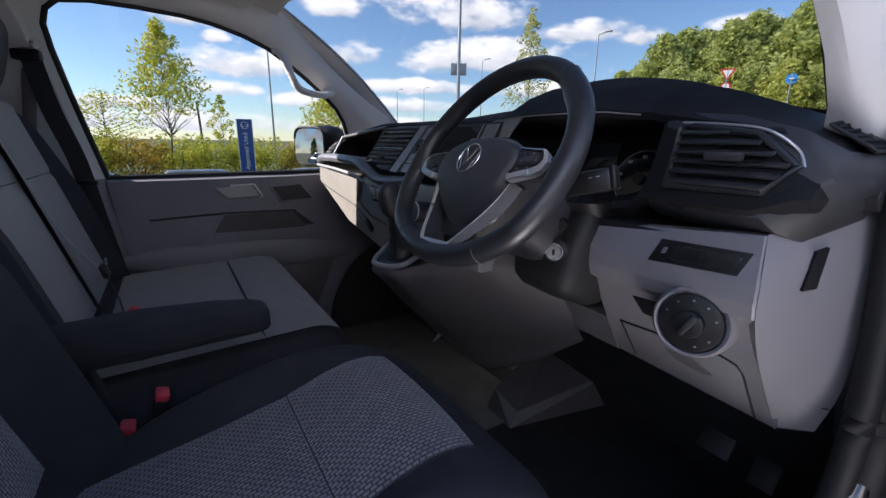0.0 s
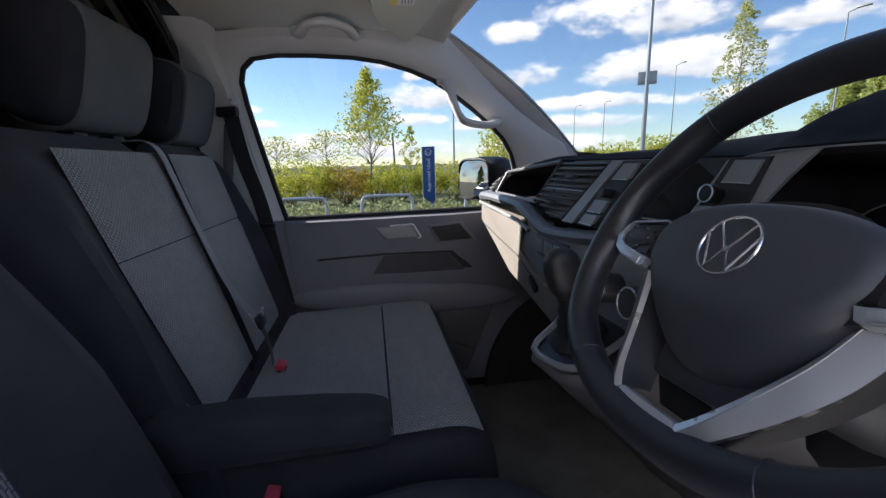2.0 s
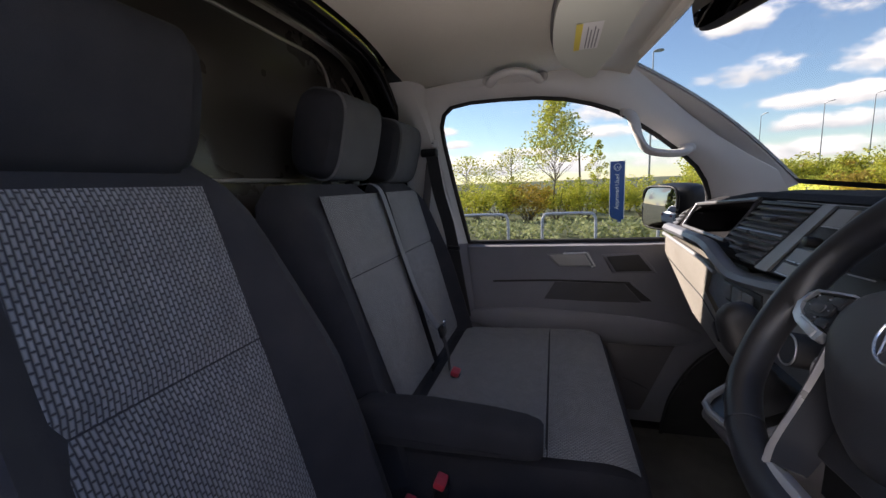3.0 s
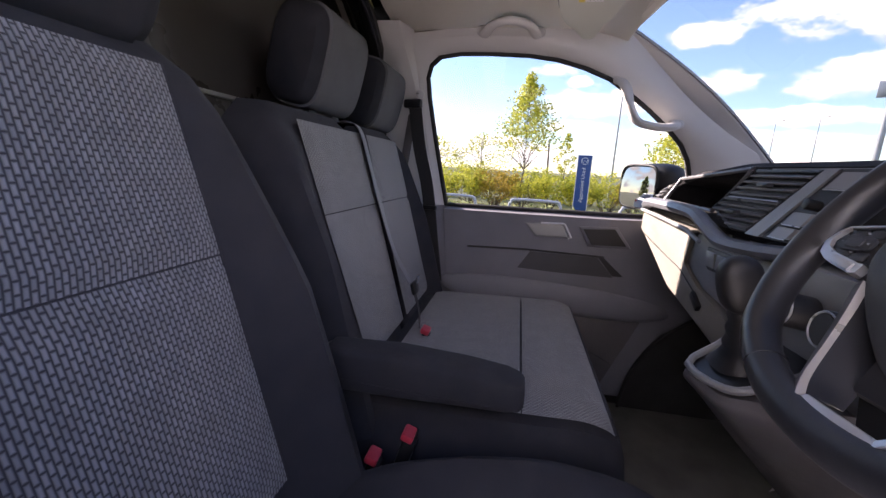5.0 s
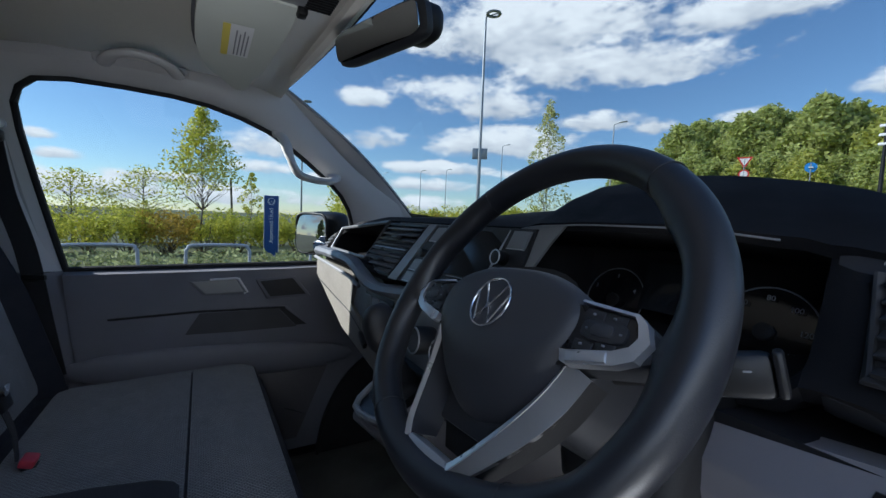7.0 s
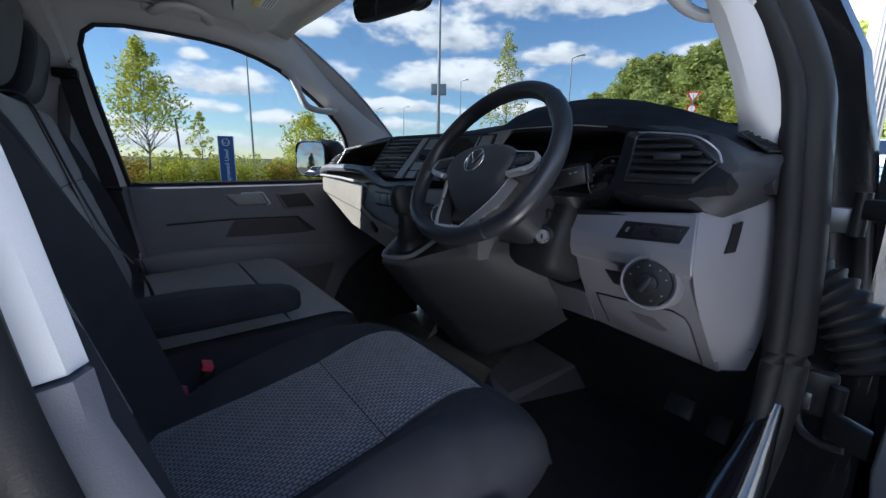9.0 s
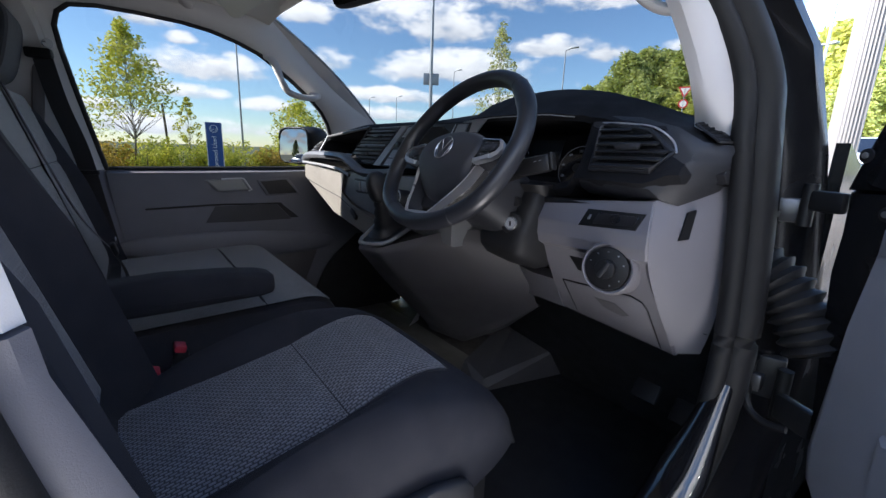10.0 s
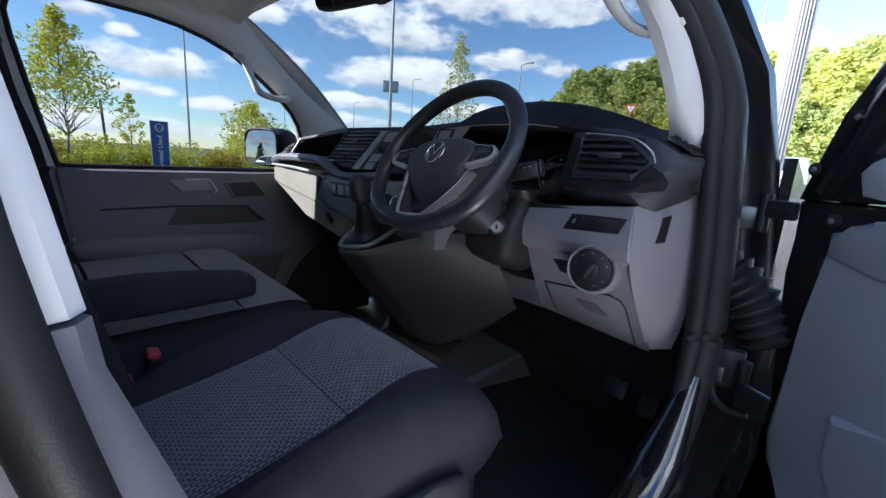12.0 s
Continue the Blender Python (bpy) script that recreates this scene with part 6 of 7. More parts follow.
part("hub_back", loft([[on_wheel(a, b - 0.010, h) for a, b in superellipse(w, w * 0.8, 2.5, 28)] for h, w in ((-0.012, 0.085), (-0.030, 0.080), (-0.055, 0.070), (-0.075, 0.055))]), M["black"], sw_)


# ---- outside ----
def polar(az, r, z=None):
    """A place r metres off, az degrees to the left of straight ahead."""
    x, y = 0.8 - r * math.sin(radians(az)), -0.3 + r * math.cos(radians(az))
    return Vector((x, y, lay(x, y) if z is None else z))


def lay(x, y):
    """The lie of the land: level by the van, climbing ahead of it."""
    d = max(0.0, y * 0.95 - abs(x) * 0.25 - 4.0)
    return 0.066 * min(d, 60) + 0.03 * max(0, min(d, 200) - 60)


bm = bmesh.new()
R = [0.0, 3, 6, 9, 12, 16, 20, 26, 34, 45, 60, 85, 130, 220, 400, 900, 2500]
rows = []
for r in R[1:]:
    ringv = []
    for i in range(72):
        a = 2 * math.pi * i / 72
        x, y = r * math.sin(a), r * math.cos(a)
        k = min(1.0, 260 / r)
        ringv.append(bm.verts.new((x, y, lay(x * k, y * k))))
    rows.append(ringv)
for a, b in zip(rows, rows[1:]):
    for i in range(72):
        bm.faces.new((a[i], a[(i + 1) % 72], b[(i + 1) % 72], b[i]))
bm.faces.new(rows[0])
tagged(part("ground", bm, M["ground"]), "grassy ground and verges round the car park", "ground", kind="structure")


def sheet(name, x0, x1, y0, y1, lift, mat, label, cat, n=14):
    bm = patch(lambda u, v: Vector((lerp(x0, x1, u), lerp(y0, y1, v), lay(lerp(x0, x1, u), lerp(y0, y1, v)) + lift)), n, n)
    bmesh.ops.solidify(bm, geom=bm.faces[:], thickness=0.02)
    return tagged(part(name, bm, M[mat]), label, cat, kind="structure")


sheet("road", -7.6, 14.0, -14, 22, 0.035, "asphalt", "grey asphalt car park surface", "car park")
sheet("pavement", 1.9, 10.0, -8, 18, 0.075, "render_wall", "pale paved forecourt beside the building", "pavement")
# kerb to the planting bed
bm = patch(lambda u, v: Vector((-7.75 + 0.12 * u, lerp(-14, 22, v), lay(-7.7, lerp(-14, 22, v)) + 0.13)), 1, 24)
bmesh.ops.solidify(bm, geom=bm.faces[:], thickness=0.14)
tagged(part("kerb", bm, M["galv"]), "grey concrete kerb of the planting bed", "kerb", kind="structure")


def leaf_cloud(centres, per, size, seed, squash=1.0, flat=0.0):
    """Many small four-cornered leaves scattered in balls (x, y, z, r)."""
    rng = random.Random(seed)
    verts, faces = [], []
    for cx, cy, cz, r in centres:
        for _ in range(per):
            d = Vector((rng.gauss(0, 1), rng.gauss(0, 1), rng.gauss(0, 1)))
            d.normalize()
            rad = r * (0.45 + 0.55 * rng.random() ** 0.6)
            p = Vector((cx + d.x * rad, cy + d.y * rad, cz + d.z * rad * squash))
            a = Vector((rng.gauss(0, 1), rng.gauss(0, 1), rng.gauss(0, 0.6))).normalized()
            b = a.cross(Vector((rng.gauss(0, 1), rng.gauss(0, 1), rng.gauss(0, 1)))).normalized()
            s = size * (0.6 + 0.8 * rng.random())
            k = len(verts)
            verts += [p - a * s, p + b * s * 0.5, p + a * s, p - b * s * 0.5]
            faces.append((k, k + 1, k + 2, k + 3))
    me = bpy.data.meshes.new("leaves")
    me.from_pydata(verts, [], faces)
    return me


def mesh_part(name, me, mat, parent, label=""):
    me.materials.append(mat)
    ob = new(name, me)
    ob.parent = parent
    if label:
        ob["label"] = label
    return ob


def limb(bm, a, b, ra, rb, rng, n=6, bend=0.12):
    a, b = Vector(a), Vector(b)
    k = 5
    L = (b - a).length
    pts = []
    for i in range(k + 1):
        t = i / k
        w = Vector((rng.gauss(0, 1), rng.gauss(0, 1), rng.gauss(0, 0.4))) * (bend * L * 0.25 * math.sin(math.pi * t))
        pts.append(a.lerp(b, t) + w)
    tube(pts, [lerp(ra, rb, i / k) for i in range(k + 1)], n, bm=bm)
    return pts


def make_tree(name, h, crown_w, trunk_h, leaf, per, size, seed, label, clumps=26, shape=1.0, r0=0.06, group="", sparse=False, tuft=0.11, sweep=0.06):
    """A tree at the origin: tapered trunk, limbs, and a crown of leaf clumps on them."""
    rng = random.Random(seed)
    t = thing(name, (0, 0, 0), label, "tree", group)
    bm = bmesh.new()
    limb(bm, (0, 0, -0.1), (0, 0, h * 0.93), r0, r0 * 0.12, rng, 8, 0.05)
    centres = []
    for i in range(clumps):
        f = (i + 0.5) / clumps
        z = lerp(trunk_h, h * 0.97, f)
        prof = math.sin(math.pi * min(1, max(0.03, (f * 0.86 + 0.14)) ** shape)) ** 0.8
        a = i * 2.399 + rng.random()
        rad = crown_w / 2 * prof * (0.55 + 0.45 * rng.random())
        tip = (math.cos(a) * rad, math.sin(a) * rad, z + sweep * h * (0.3 + 0.7 * rng.random()))
        limb(bm, (0, 0, max(trunk_h * 0.7, z - 0.22 * h * (1 - f * 0.6))), tip, r0 * 0.35 * (1 - f * 0.6), r0 * 0.06, rng, 5)
        cr = crown_w * tuft * (1 + 0.65 * rng.random()) * (1.15 - 0.5 * f)
        centres.append((*tip, cr))
        if not sparse:
            centres.append((tip[0] * 0.55, tip[1] * 0.55, tip[2] - cr * 0.3, cr))
    part("trunk", bm, M["bark"], t)
    mesh_part("crown", leaf_cloud(centres, per, size, seed + 1), M[leaf], t)
    return t


def put(t, p, turn=0.0, s=1.0):
    t.matrix_basis = Matrix.Translation(p) @ Matrix.Rotation(turn, 4, "Z") @ Matrix.Diagonal((s, s, s, 1))
    return t


def put_copy(t, p, turn=0.0, s=1.0, sz=None):
    c = copy_thing(t, Matrix.Translation(p) @ Matrix.Rotation(turn, 4, "Z"))
    c.scale = (s, s, sz or s)
    return c


rng = random.Random(11)
# young tree by the hedge
put(make_tree("young_tree", 4.6, 2.5, 2.05, "leaf_tree", 27, 0.055, 5, "young yellow-green tree behind the hedge", 84, 0.50, 0.034, tuft=0.072, sweep=0.10), polar(89.8, 16.5), 0.6)
# thin birch ahead
put(make_tree("birch_tree", 7.6, 2.9, 1.6, "leaf_birch", 36, 0.075, 9, "slender pale birch tree beside the road", 80, 0.55, 0.038, sparse=True, tuft=0.08, sweep=0.08), polar(45.9, 25.0), 0.2)
# open thorny trees
put(make_tree("open_tree", 2.9, 3.6, 1.2, "leaf_hedge", 34, 0.055, 14, "open-branched small tree behind the hedge", 40, 0.7, 0.06, sparse=True), polar(95.5, 21.0), 1.2)
put(make_tree("open_tree", 2.7, 3.4, 1.0, "leaf_hedge", 34, 0.055, 17, "open-branched small tree behind the hedge", 38, 0.7, 0.06, sparse=True), polar(101.5, 21.5), 2.2)
put(make_tree("slim_tree", 3.0, 0.9, 1.2, "leaf_hedge", 40, 0.05, 21, "slim sparse sapling behind the hedge", 20, 0.7, 0.03, sparse=True), polar(84.5, 18.5), 0.3)
put(make_tree("round_tree", 4.2, 4.4, 0.9, "leaf_tree", 60, 0.10, 23, "broad yellow-green tree beyond the hedge", 30, 0.8, 0.09), polar(72.0, 30.0), 0.3)


# tree behind the van that the wing mirror shows
put(make_tree("round_tree", 3.4, 1.9, 0.7, "leaf_wood", 60, 0.11, 27, "dark green tree on the verge behind the van", 26, 0.8, 0.09), polar(151.5, 21.0), 0.9)


# ---- hedge ----
def shrub(leaf, w, h, seed, label, per=110, size=0.05):
    rng = random.Random(seed)
    t = thing("hedge_shrub", (0, 0, 0), label, "shrub", "hedge shrubs")
    bm = bmesh.new()
    centres = []
    for i in range(18):
        a, q = rng.random() * 6.283, rng.random() ** 0.5
        p = (math.cos(a) * q * w / 2, math.sin(a) * q * w / 2.4, h * (0.25 + 0.66 * rng.random() * (1 - 0.3 * q)))
        limb(bm, (p[0] * 0.2, p[1] * 0.2, 0), p, 0.016, 0.005, rng, 4)
        centres.append((*p, w * (0.16 + 0.07 * rng.random())))
    part("stems", bm, M["bark"], t)
    mesh_part("foliage", leaf_cloud(centres, per, size, seed + 5, 0.9), M[leaf], t)
    return t


protos = [shrub("leaf_hedge", 1.7, 1.55, 31, "dense green hedge shrub in the planting bed"), shrub("leaf_tree", 1.5, 1.55, 37, "bright yellow-green shrub in the hedge"), shrub("leaf_red", 1.6, 1.45, 41, "copper-tinged shrub in the hedge")]
order = [0, 2, 0, 1, 0, 2, 0, 1, 1, 0, 2, 0, 1, 0, 0, 2, 1, 0, 0, 1, 0, 2, 1, 0, 0, 1, 0, 1]
used = set()
for i, k in enumerate(order):
    y = -6.5 + i * 1.05
    p = Vector((-15.6 - 0.5 * rng.random(), y, lay(-15.6, y)))
    s = 0.9 + 0.22 * rng.random()
    if k not in used:
        used.add(k)
        put(protos[k], p, rng.random() * 6, s)
    else:
        put_copy(protos[k], p, rng.random() * 6, s)
for i in range(9):          # second, farther row, to close the gaps
    y = -5 + i * 2.6
    put_copy(protos[(0, 1, 0)[i % 3]], Vector((-18.6 - rng.random(), y, lay(-18.6, y))), rng.random() * 6, 1.15)
for i in range(16):         # autumn-coloured bushes ahead, beyond the road
    az = 47 + i * 1.7
    put_copy(protos[(0, 2, 1, 0)[i % 4]], polar(az, 31 + 2 * rng.random()), rng.random() * 6, 1.3 + 0.5 * rng.random())

# low silvery planting behind the cycle hoops: one bed of small leaves
cs = []
for i in range(260):
    y = -5 + 17 * rng.random()
    cs.append((-8.6 - 2.6 * rng.random(), y, 0.16 + 0.16 * rng.random(), 0.16 + 0.10 * rng.random()))
me = leaf_cloud(cs, 34, 0.06, 77, 1.1)
me.materials.append(M["leaf_grey"])
tagged(new("low_planting", me), "low grey-green planting in front of the hedge", "planting", kind="stuff")


# ---- cycle hoops, sign, posts ----
def hoop(y, x=-7.9):
    t = thing("cycle_hoop", (x, y, 0.1), "galvanised steel cycle hoop by the planting bed", "cycle stand", "cycle hoops")
    p = [(x, y - 0.52, 0.0), (x, y - 0.52, 0.62), (x, y - 0.49, 0.74), (x, y - 0.38, 0.80), (x, y + 0.38, 0.80), (x, y + 0.49, 0.74), (x, y + 0.52, 0.62), (x, y + 0.52, 0.0)]
    part("tube", tube(smooth_line(p, 4), 0.030, 10, up=(1, 0, 0)), M["hoop"], t)
    for yy in (-0.52, 0.52):
        part("base_plate", disc((x, y + yy, 0.16), (0, 0, 1), 0.07, 0.02, 16), M["steel"], t)


for y in (0.02, -1.72, 2.2):
    hoop(y)

sg = thing("pylon_sign", polar(82.1, 14.0), "tall blue dealer pylon sign with white lettering", "sign")
sp_ = polar(82.1, 14.0, 0.0)
su = Vector((math.cos(radians(82.1)), math.sin(radians(82.1)), 0))       # to the right as seen from the van
sn = Vector((math.sin(radians(82.1)), -math.cos(radians(82.1)), 0))
sm = Matrix((su, sn, Vector((0, 0, 1)))).transposed()
part("panel", box(sp_ + Vector((0, 0, 1.05)), (0.40, 0.09, 1.86), sm, 0.008), M["blue"], sg)
part("edge_post", box(sp_ + su * 0.21 + Vector((0, 0, 1.05)), (0.018, 0.095, 1.88), sm, 0.004), M["white"], sg, "white edge strip")
part("edge_post", box(sp_ - su * 0.21 + Vector((0, 0, 1.05)), (0.018, 0.095, 1.88), sm, 0.004), M["white"], sg, "white edge strip")
part("plinth", box(sp_ + Vector((0, 0, 0.06)), (0.5, 0.2, 0.12), sm, 0.01), M["galv"], sg)
o = sp_ + sn * 0.049
# vertical lettering, reading upwards
text("Approved Used", 0.17, o + Vector((0, 0, 1.05)), (0, 0, 1), -su, M["white"], "lettering", sg, 0.001)
c = o + Vector((0, 0, 1.80))
part("round_mark", tube([c + su * (0.10 * math.cos(2 * math.pi * i / 32)) + Vector((0, 0, 0.10 * math.sin(2 * math.pi * i / 32))) for i in range(32)], 0.009, 6, True, up=sn), M["white"], sg)
part("mark_bar", tube([c + su * a + Vector((0, 0, b)) for a, b in ((-0.085, 0.045), (-0.04, -0.07), (0, 0.02), (0.04, -0.07), (0.085, 0.045))], 0.009, 6, up=sn), M["white"], sg)


def lamp_post(p, h, r, label, head="arm", dirn=(1, 0, 0), mat="galv"):
    t = thing("street_lamp", p, label, "street lamp", "street lamps")
    p = Vector(p)
    part("column", tube([p - Vector((0, 0, 0.2)), p + Vector((0, 0, h * 0.3)), p + Vector((0, 0, h))], [r * 1.25, r, r * 0.6], 10), M[mat], t)
    part("base_sleeve", tube([p - Vector((0, 0, 0.2)), p + Vector((0, 0, 1.1))], r * 1.6, 10), M[mat], t)
    d = Vector(dirn).normalized()
    top = p + Vector((0, 0, h))
    if head == "disc":
        part("lamp_head", ring(top + d * 0.35 + Vector((0, 0, 0.05)), (0, 0, 1), 0.26, 0.07, 24, 8, 0.7), M["galv"], t)
        part("head_arm", tube([top, top + d * 0.62 + Vector((0, 0, 0.05))], 0.03, 8), M[mat], t)
    else:
        part("head_arm", tube([top - Vector((0, 0, 0.1)), top, top + d * 0.5 + Vector((0, 0, 0.12))], r * 0.5, 8), M[mat], t)
        part("lamp_head", box(top + d * 0.8 + Vector((0, 0, 0.17)), (0.75, 0.28, 0.10), Matrix(((d.x, -d.y, 0), (d.y, d.x, 0), (0, 0, 1))), 0.03), M["galv"], t)
    return t


p = polar(55.0, 18.0)
lp = lamp_post(p, 1.45 + 18 * math.tan(radians(25.4)) - p.z, 0.075, "tall galvanised lamp post with round head and sign plates", "disc", (0.8, 0.5, 0))
zz = 1.45 + 18 * math.tan(radians(9.1))
for k in (-0.17, 0.17):
    part("sign_plate", box(Vector((p.x, p.y, zz)) + Vector((math.cos(radians(55)), math.sin(radians(55)), 0)) * k, (0.30, 0.05, 0.46), Matrix.Rotation(radians(55), 3, "Z"), 0.01), M["galv"], lp, "grey back of a sign plate")
lamp_post(polar(78.6, 34.0), 1.45 + 34 * math.tan(radians(14.2)), 0.07, "thin grey lamp post behind the hedge", "disc", (0, 1, 0))
p = polar(38.0, 42.0)
lamp_post(p, 1.45 + 42 * math.tan(radians(12.7)) - p.z, 0.08, "grey lamp post across the road", "arm", (0.9, 0.3, 0))
for az, r, el in ((52.0, 60, 10.2), (63.0, 70, 6.5), (59.5, 75, 6.8), (68, 80, 6.0)):
    p = polar(az, r)
    lamp_post(p, 1.45 + r * math.tan(radians(el)) - p.z, 0.07, "distant grey lamp post", "arm", (0.8, 0.3, 0))
p = polar(13.4, 30.0)
lr = lamp_post(p, 1.45 + 30 * math.tan(radians(11.0)) - p.z, 0.10, "dark camera and lamp post beside the road", "arm", (0.6, -0.2, 0), "black")
for k in (0.3, 0.75, 1.2):
    part("camera_head", box(Vector((p.x, p.y, 1.45 + 30 * math.tan(radians(11.0)) - k)), (0.5, 0.16, 0.14), None, 0.03), M["white"], lr, "white camera head")
p = polar(86.5, 20)
ps = thing("wooden_post", p, "leaning dark tree stake in the hedge", "post")
part("stake", tube([p, p + Vector((0.05, -0.1, 2.85))], 0.045, 8), M["bark"], ps)


def road_sign(az, r, el, kind):
    p = polar(az, r)
    z = 1.45 + r * math.tan(radians(el))
    f = Vector((math.sin(radians(az)), -math.cos(radians(az)), 0))
    s = Vector((math.cos(radians(az)), math.sin(radians(az)), 0))
    c = Vector((p.x, p.y, z))
    if kind == "yield":
        t = thing("road_sign", p, "red and white triangular give way sign on a post", "road sign", "road signs")
        part("triangle", prism([(-0.52, 0.42), (0, -0.5), (0.52, 0.42)][::-1], c, s, (0, 0, 1), -0.02), RED, t, "red triangle border")
        part("triangle_face", prism([(-0.34, 0.31), (0, -0.28), (0.34, 0.31)][::-1], c + f * 0.024, s, (0, 0, 1), -0.008), M["white"], t)
        part("roundel", disc(c + f * 0.03 - Vector((0, 0, 0.90)), f, 0.36, 0.02, 24), RED, t)
        part("roundel_face", disc(c + f * 0.036 - Vector((0, 0, 0.90)), f, 0.25, 0.02, 24), M["white"], t)
    else:
        t = thing("road_sign", p, "round blue direction sign on a post", "road sign", "road signs")
        part("roundel", disc(c + f * 0.02, f, 0.38, 0.03, 24), SKYBLUE, t)
        part("arrow", box(c + f * 0.03, (0.3, 0.3, 0.08), Matrix.Rotation(radians(az), 3, "Z")), M["white"], t)
    part("post", tube([p, c + Vector((0, 0, 0.3))], 0.045, 8), M["galv"], t)


RED = material("red_sign_paint", (0.55, 0.03, 0.03), 0.5, mottle=0.05)
SKYBLUE = material("blue_sign_paint", (0.03, 0.22, 0.55), 0.5, mottle=0.05)
road_sign(24.1, 40.0, 7.7, "yield")
road_sign(18.5, 42.0, 6.9, "blue")

# white fluted column of the building and a slim pole beside it
p = polar(7.5, 7.0)
cp = thing("building_column", p, "white fluted canopy column of the showroom", "column")
part("shaft", box(p + Vector((0, 0, 2.6)), (0.30, 0.30, 5.4), Matrix.Rotation(radians(8), 3, "Z"), 0.01), M["cream_post"], cp)
for k in range(9):
    part("flute", box(p + Vector((-0.13 + k * 0.0325, -0.153, 2.6)), (0.012, 0.012, 5.4), None, 0.003), M["cream_post"], cp)
part("base_collar", box(p + Vector((0, 0, 0.1)), (0.42, 0.42, 0.25), None, 0.02), M["galv"], cp)
p = polar(12.1, 24)
lamp_post(p, 11.0, 0.06, "slim dark pole beside the road", "arm", (1, 0, 0))


# ---- parked cars ----
def car(at, turn, paint, label):
    t = thing("parked_car", (0, 0, 0), label, "car", "parked cars")
    prof = [(-2.1, 0.28), (-2.15, 0.62), (-2.05, 0.86), (-1.55, 0.96), (-0.75, 1.40), (-0.1, 1.47), (0.75, 1.42), (1.45, 1.02), (1.95, 0.92), (2.12, 0.70), (2.15, 0.34), (2.0, 0.24), (-1.95, 0.24)]
    rings = []
    for w, s in ((-0.88, 0.93), (-0.84, 0.985), (-0.70, 1.0), (0.70, 1.0), (0.84, 0.985), (0.88, 0.93)):
        rings.append([Vector((w * (1 - 0.14 * max(0, (z - 0.9) / 0.57)), y * (0.985 if abs(w) > 0.8 else 1), 0.24 + (z - 0.24) * s)) for y, z in prof])
    part("body", loft(rings), paint, t)
    for sx in (-1, 1):
        part("side_glass", prism([(-1.35, 1.0), (-0.72, 1.34), (-0.1, 1.40), (0.68, 1.36), (1.2, 1.04)], (sx * 0.835, 0, 0), (0, 1, 0), (-sx * 0.14, 0, 1), 0.02 * sx), M["gloss"], t)
    part("windscreen", prism([(-0.62, 0), (0.62, 0), (0.55, 0.62), (-0.55, 0.62)], (0, -1.53, 1.0), (1, 0, 0), Vector((0, 0.8, 0.43)).normalized() * 1.35, 0.02), M["gloss"], t)
    part("rear_glass", prism([(-0.6, 0), (0.6, 0), (0.55, 0.55), (-0.55, 0.55)][::-1], (0, 1.46, 1.05), (1, 0, 0), Vector((0, -0.75, 0.42)).normalized() * 1.2, 0.02), M["gloss"], t)
    for sx in (-1, 1):
        for y in (-1.32, 1.30):
            w = part("wheel", disc((sx * 0.90, y, 0.32), (sx, 0, 0), 0.32, 0.20, 24, 0.03), M["rubber"], t)
            part("rim", disc((sx * 0.905, y, 0.32), (sx, 0, 0), 0.21, 0.02, 20), M["silver"], w)
        part("headlight", pillow((sx * 0.64, -2.08, 0.72), (0.36, 0.12, 0.14), None, 3, 3, 16, 7), M["chrome"], t)
        part("tail_light", pillow((sx * 0.68, 2.08, 0.80), (0.30, 0.10, 0.16), None, 3, 3, 16, 7), RED, t)
    part("grille", box((0, -2.14, 0.58), (0.70, 0.05, 0.22), None, 0.02), M["gloss"], t)
    part("bumper_gap", box((0, -2.14, 0.36), (1.3, 0.05, 0.08), None, 0.02), M["black"], t)
    t.matrix_basis = Matrix.Translation(at) @ Matrix.Rotation(radians(turn), 4, "Z")
    return t


white_car = material("white_car_paint", (0.75, 0.76, 0.78), 0.2, coat=0.8, mottle=0.03)
silver_car = material("silver_car_paint", (0.45, 0.47, 0.50), 0.25, 0.5, coat=0.8, mottle=0.03)
dark_car = material("grey_car_paint", (0.05, 0.055, 0.06), 0.25, coat=0.8, mottle=0.03)
car(polar(8.0, 17.5), 4, white_car, "white parked car facing the van")
car(polar(14.6, 13.5) + Vector((0, 0, 0.05)), 80, silver_car, "silver parked car beyond the bonnet")
car(polar(153.5, 13.0), 20, white_car, "white parked car behind the van")
car(polar(15.8, 34.0), 100, white_car, "white estate car on the road")
car(polar(12.2, 36.0), 95, dark_car, "dark grey car on the road")

# ---- wood on the rise ahead ----
wood = [make_tree("broadleaf_tree", 12.5, 11.0, 0.6, "leaf_wood", 130, 0.30, 51, "tall dark green broadleaf tree in the wood", 44, 0.72, 0.25, "wood trees"),
        make_tree("broadleaf_tree", 11.5, 11.0, 0.5, "leaf_wood2", 130, 0.30, 57, "tall yellow-green lime tree in the wood", 44, 0.72, 0.25, "wood trees"),
        make_tree("broadleaf_tree", 12.0, 10.5, 0.5, "leaf_wood", 130, 0.28, 63, "tall dark green broadleaf tree in the wood", 44, 0.66, 0.25, "wood trees")]
spots = []
for i in range(22):
    az = 37.0 - i * 2.1
    spots.append((az, 62 + 4 * (i % 3), 0.56 + 0.47 * min(1, i / 4) + 0.12 * rng.random(), (0, 2, 0, 2, 0, 0, 2, 0, 1, 2, 0, 1, 1, 0, 2, 1, 0, 2, 0, 1, 2, 0)[i]))
for i in range(18):
    az = 34 - i * 2.5
    spots.append((az, 53 + 3 * (i % 2), 0.54 + 0.14 * rng.random(), (0, 1, 2, 0, 1)[i % 5]))
done = set()
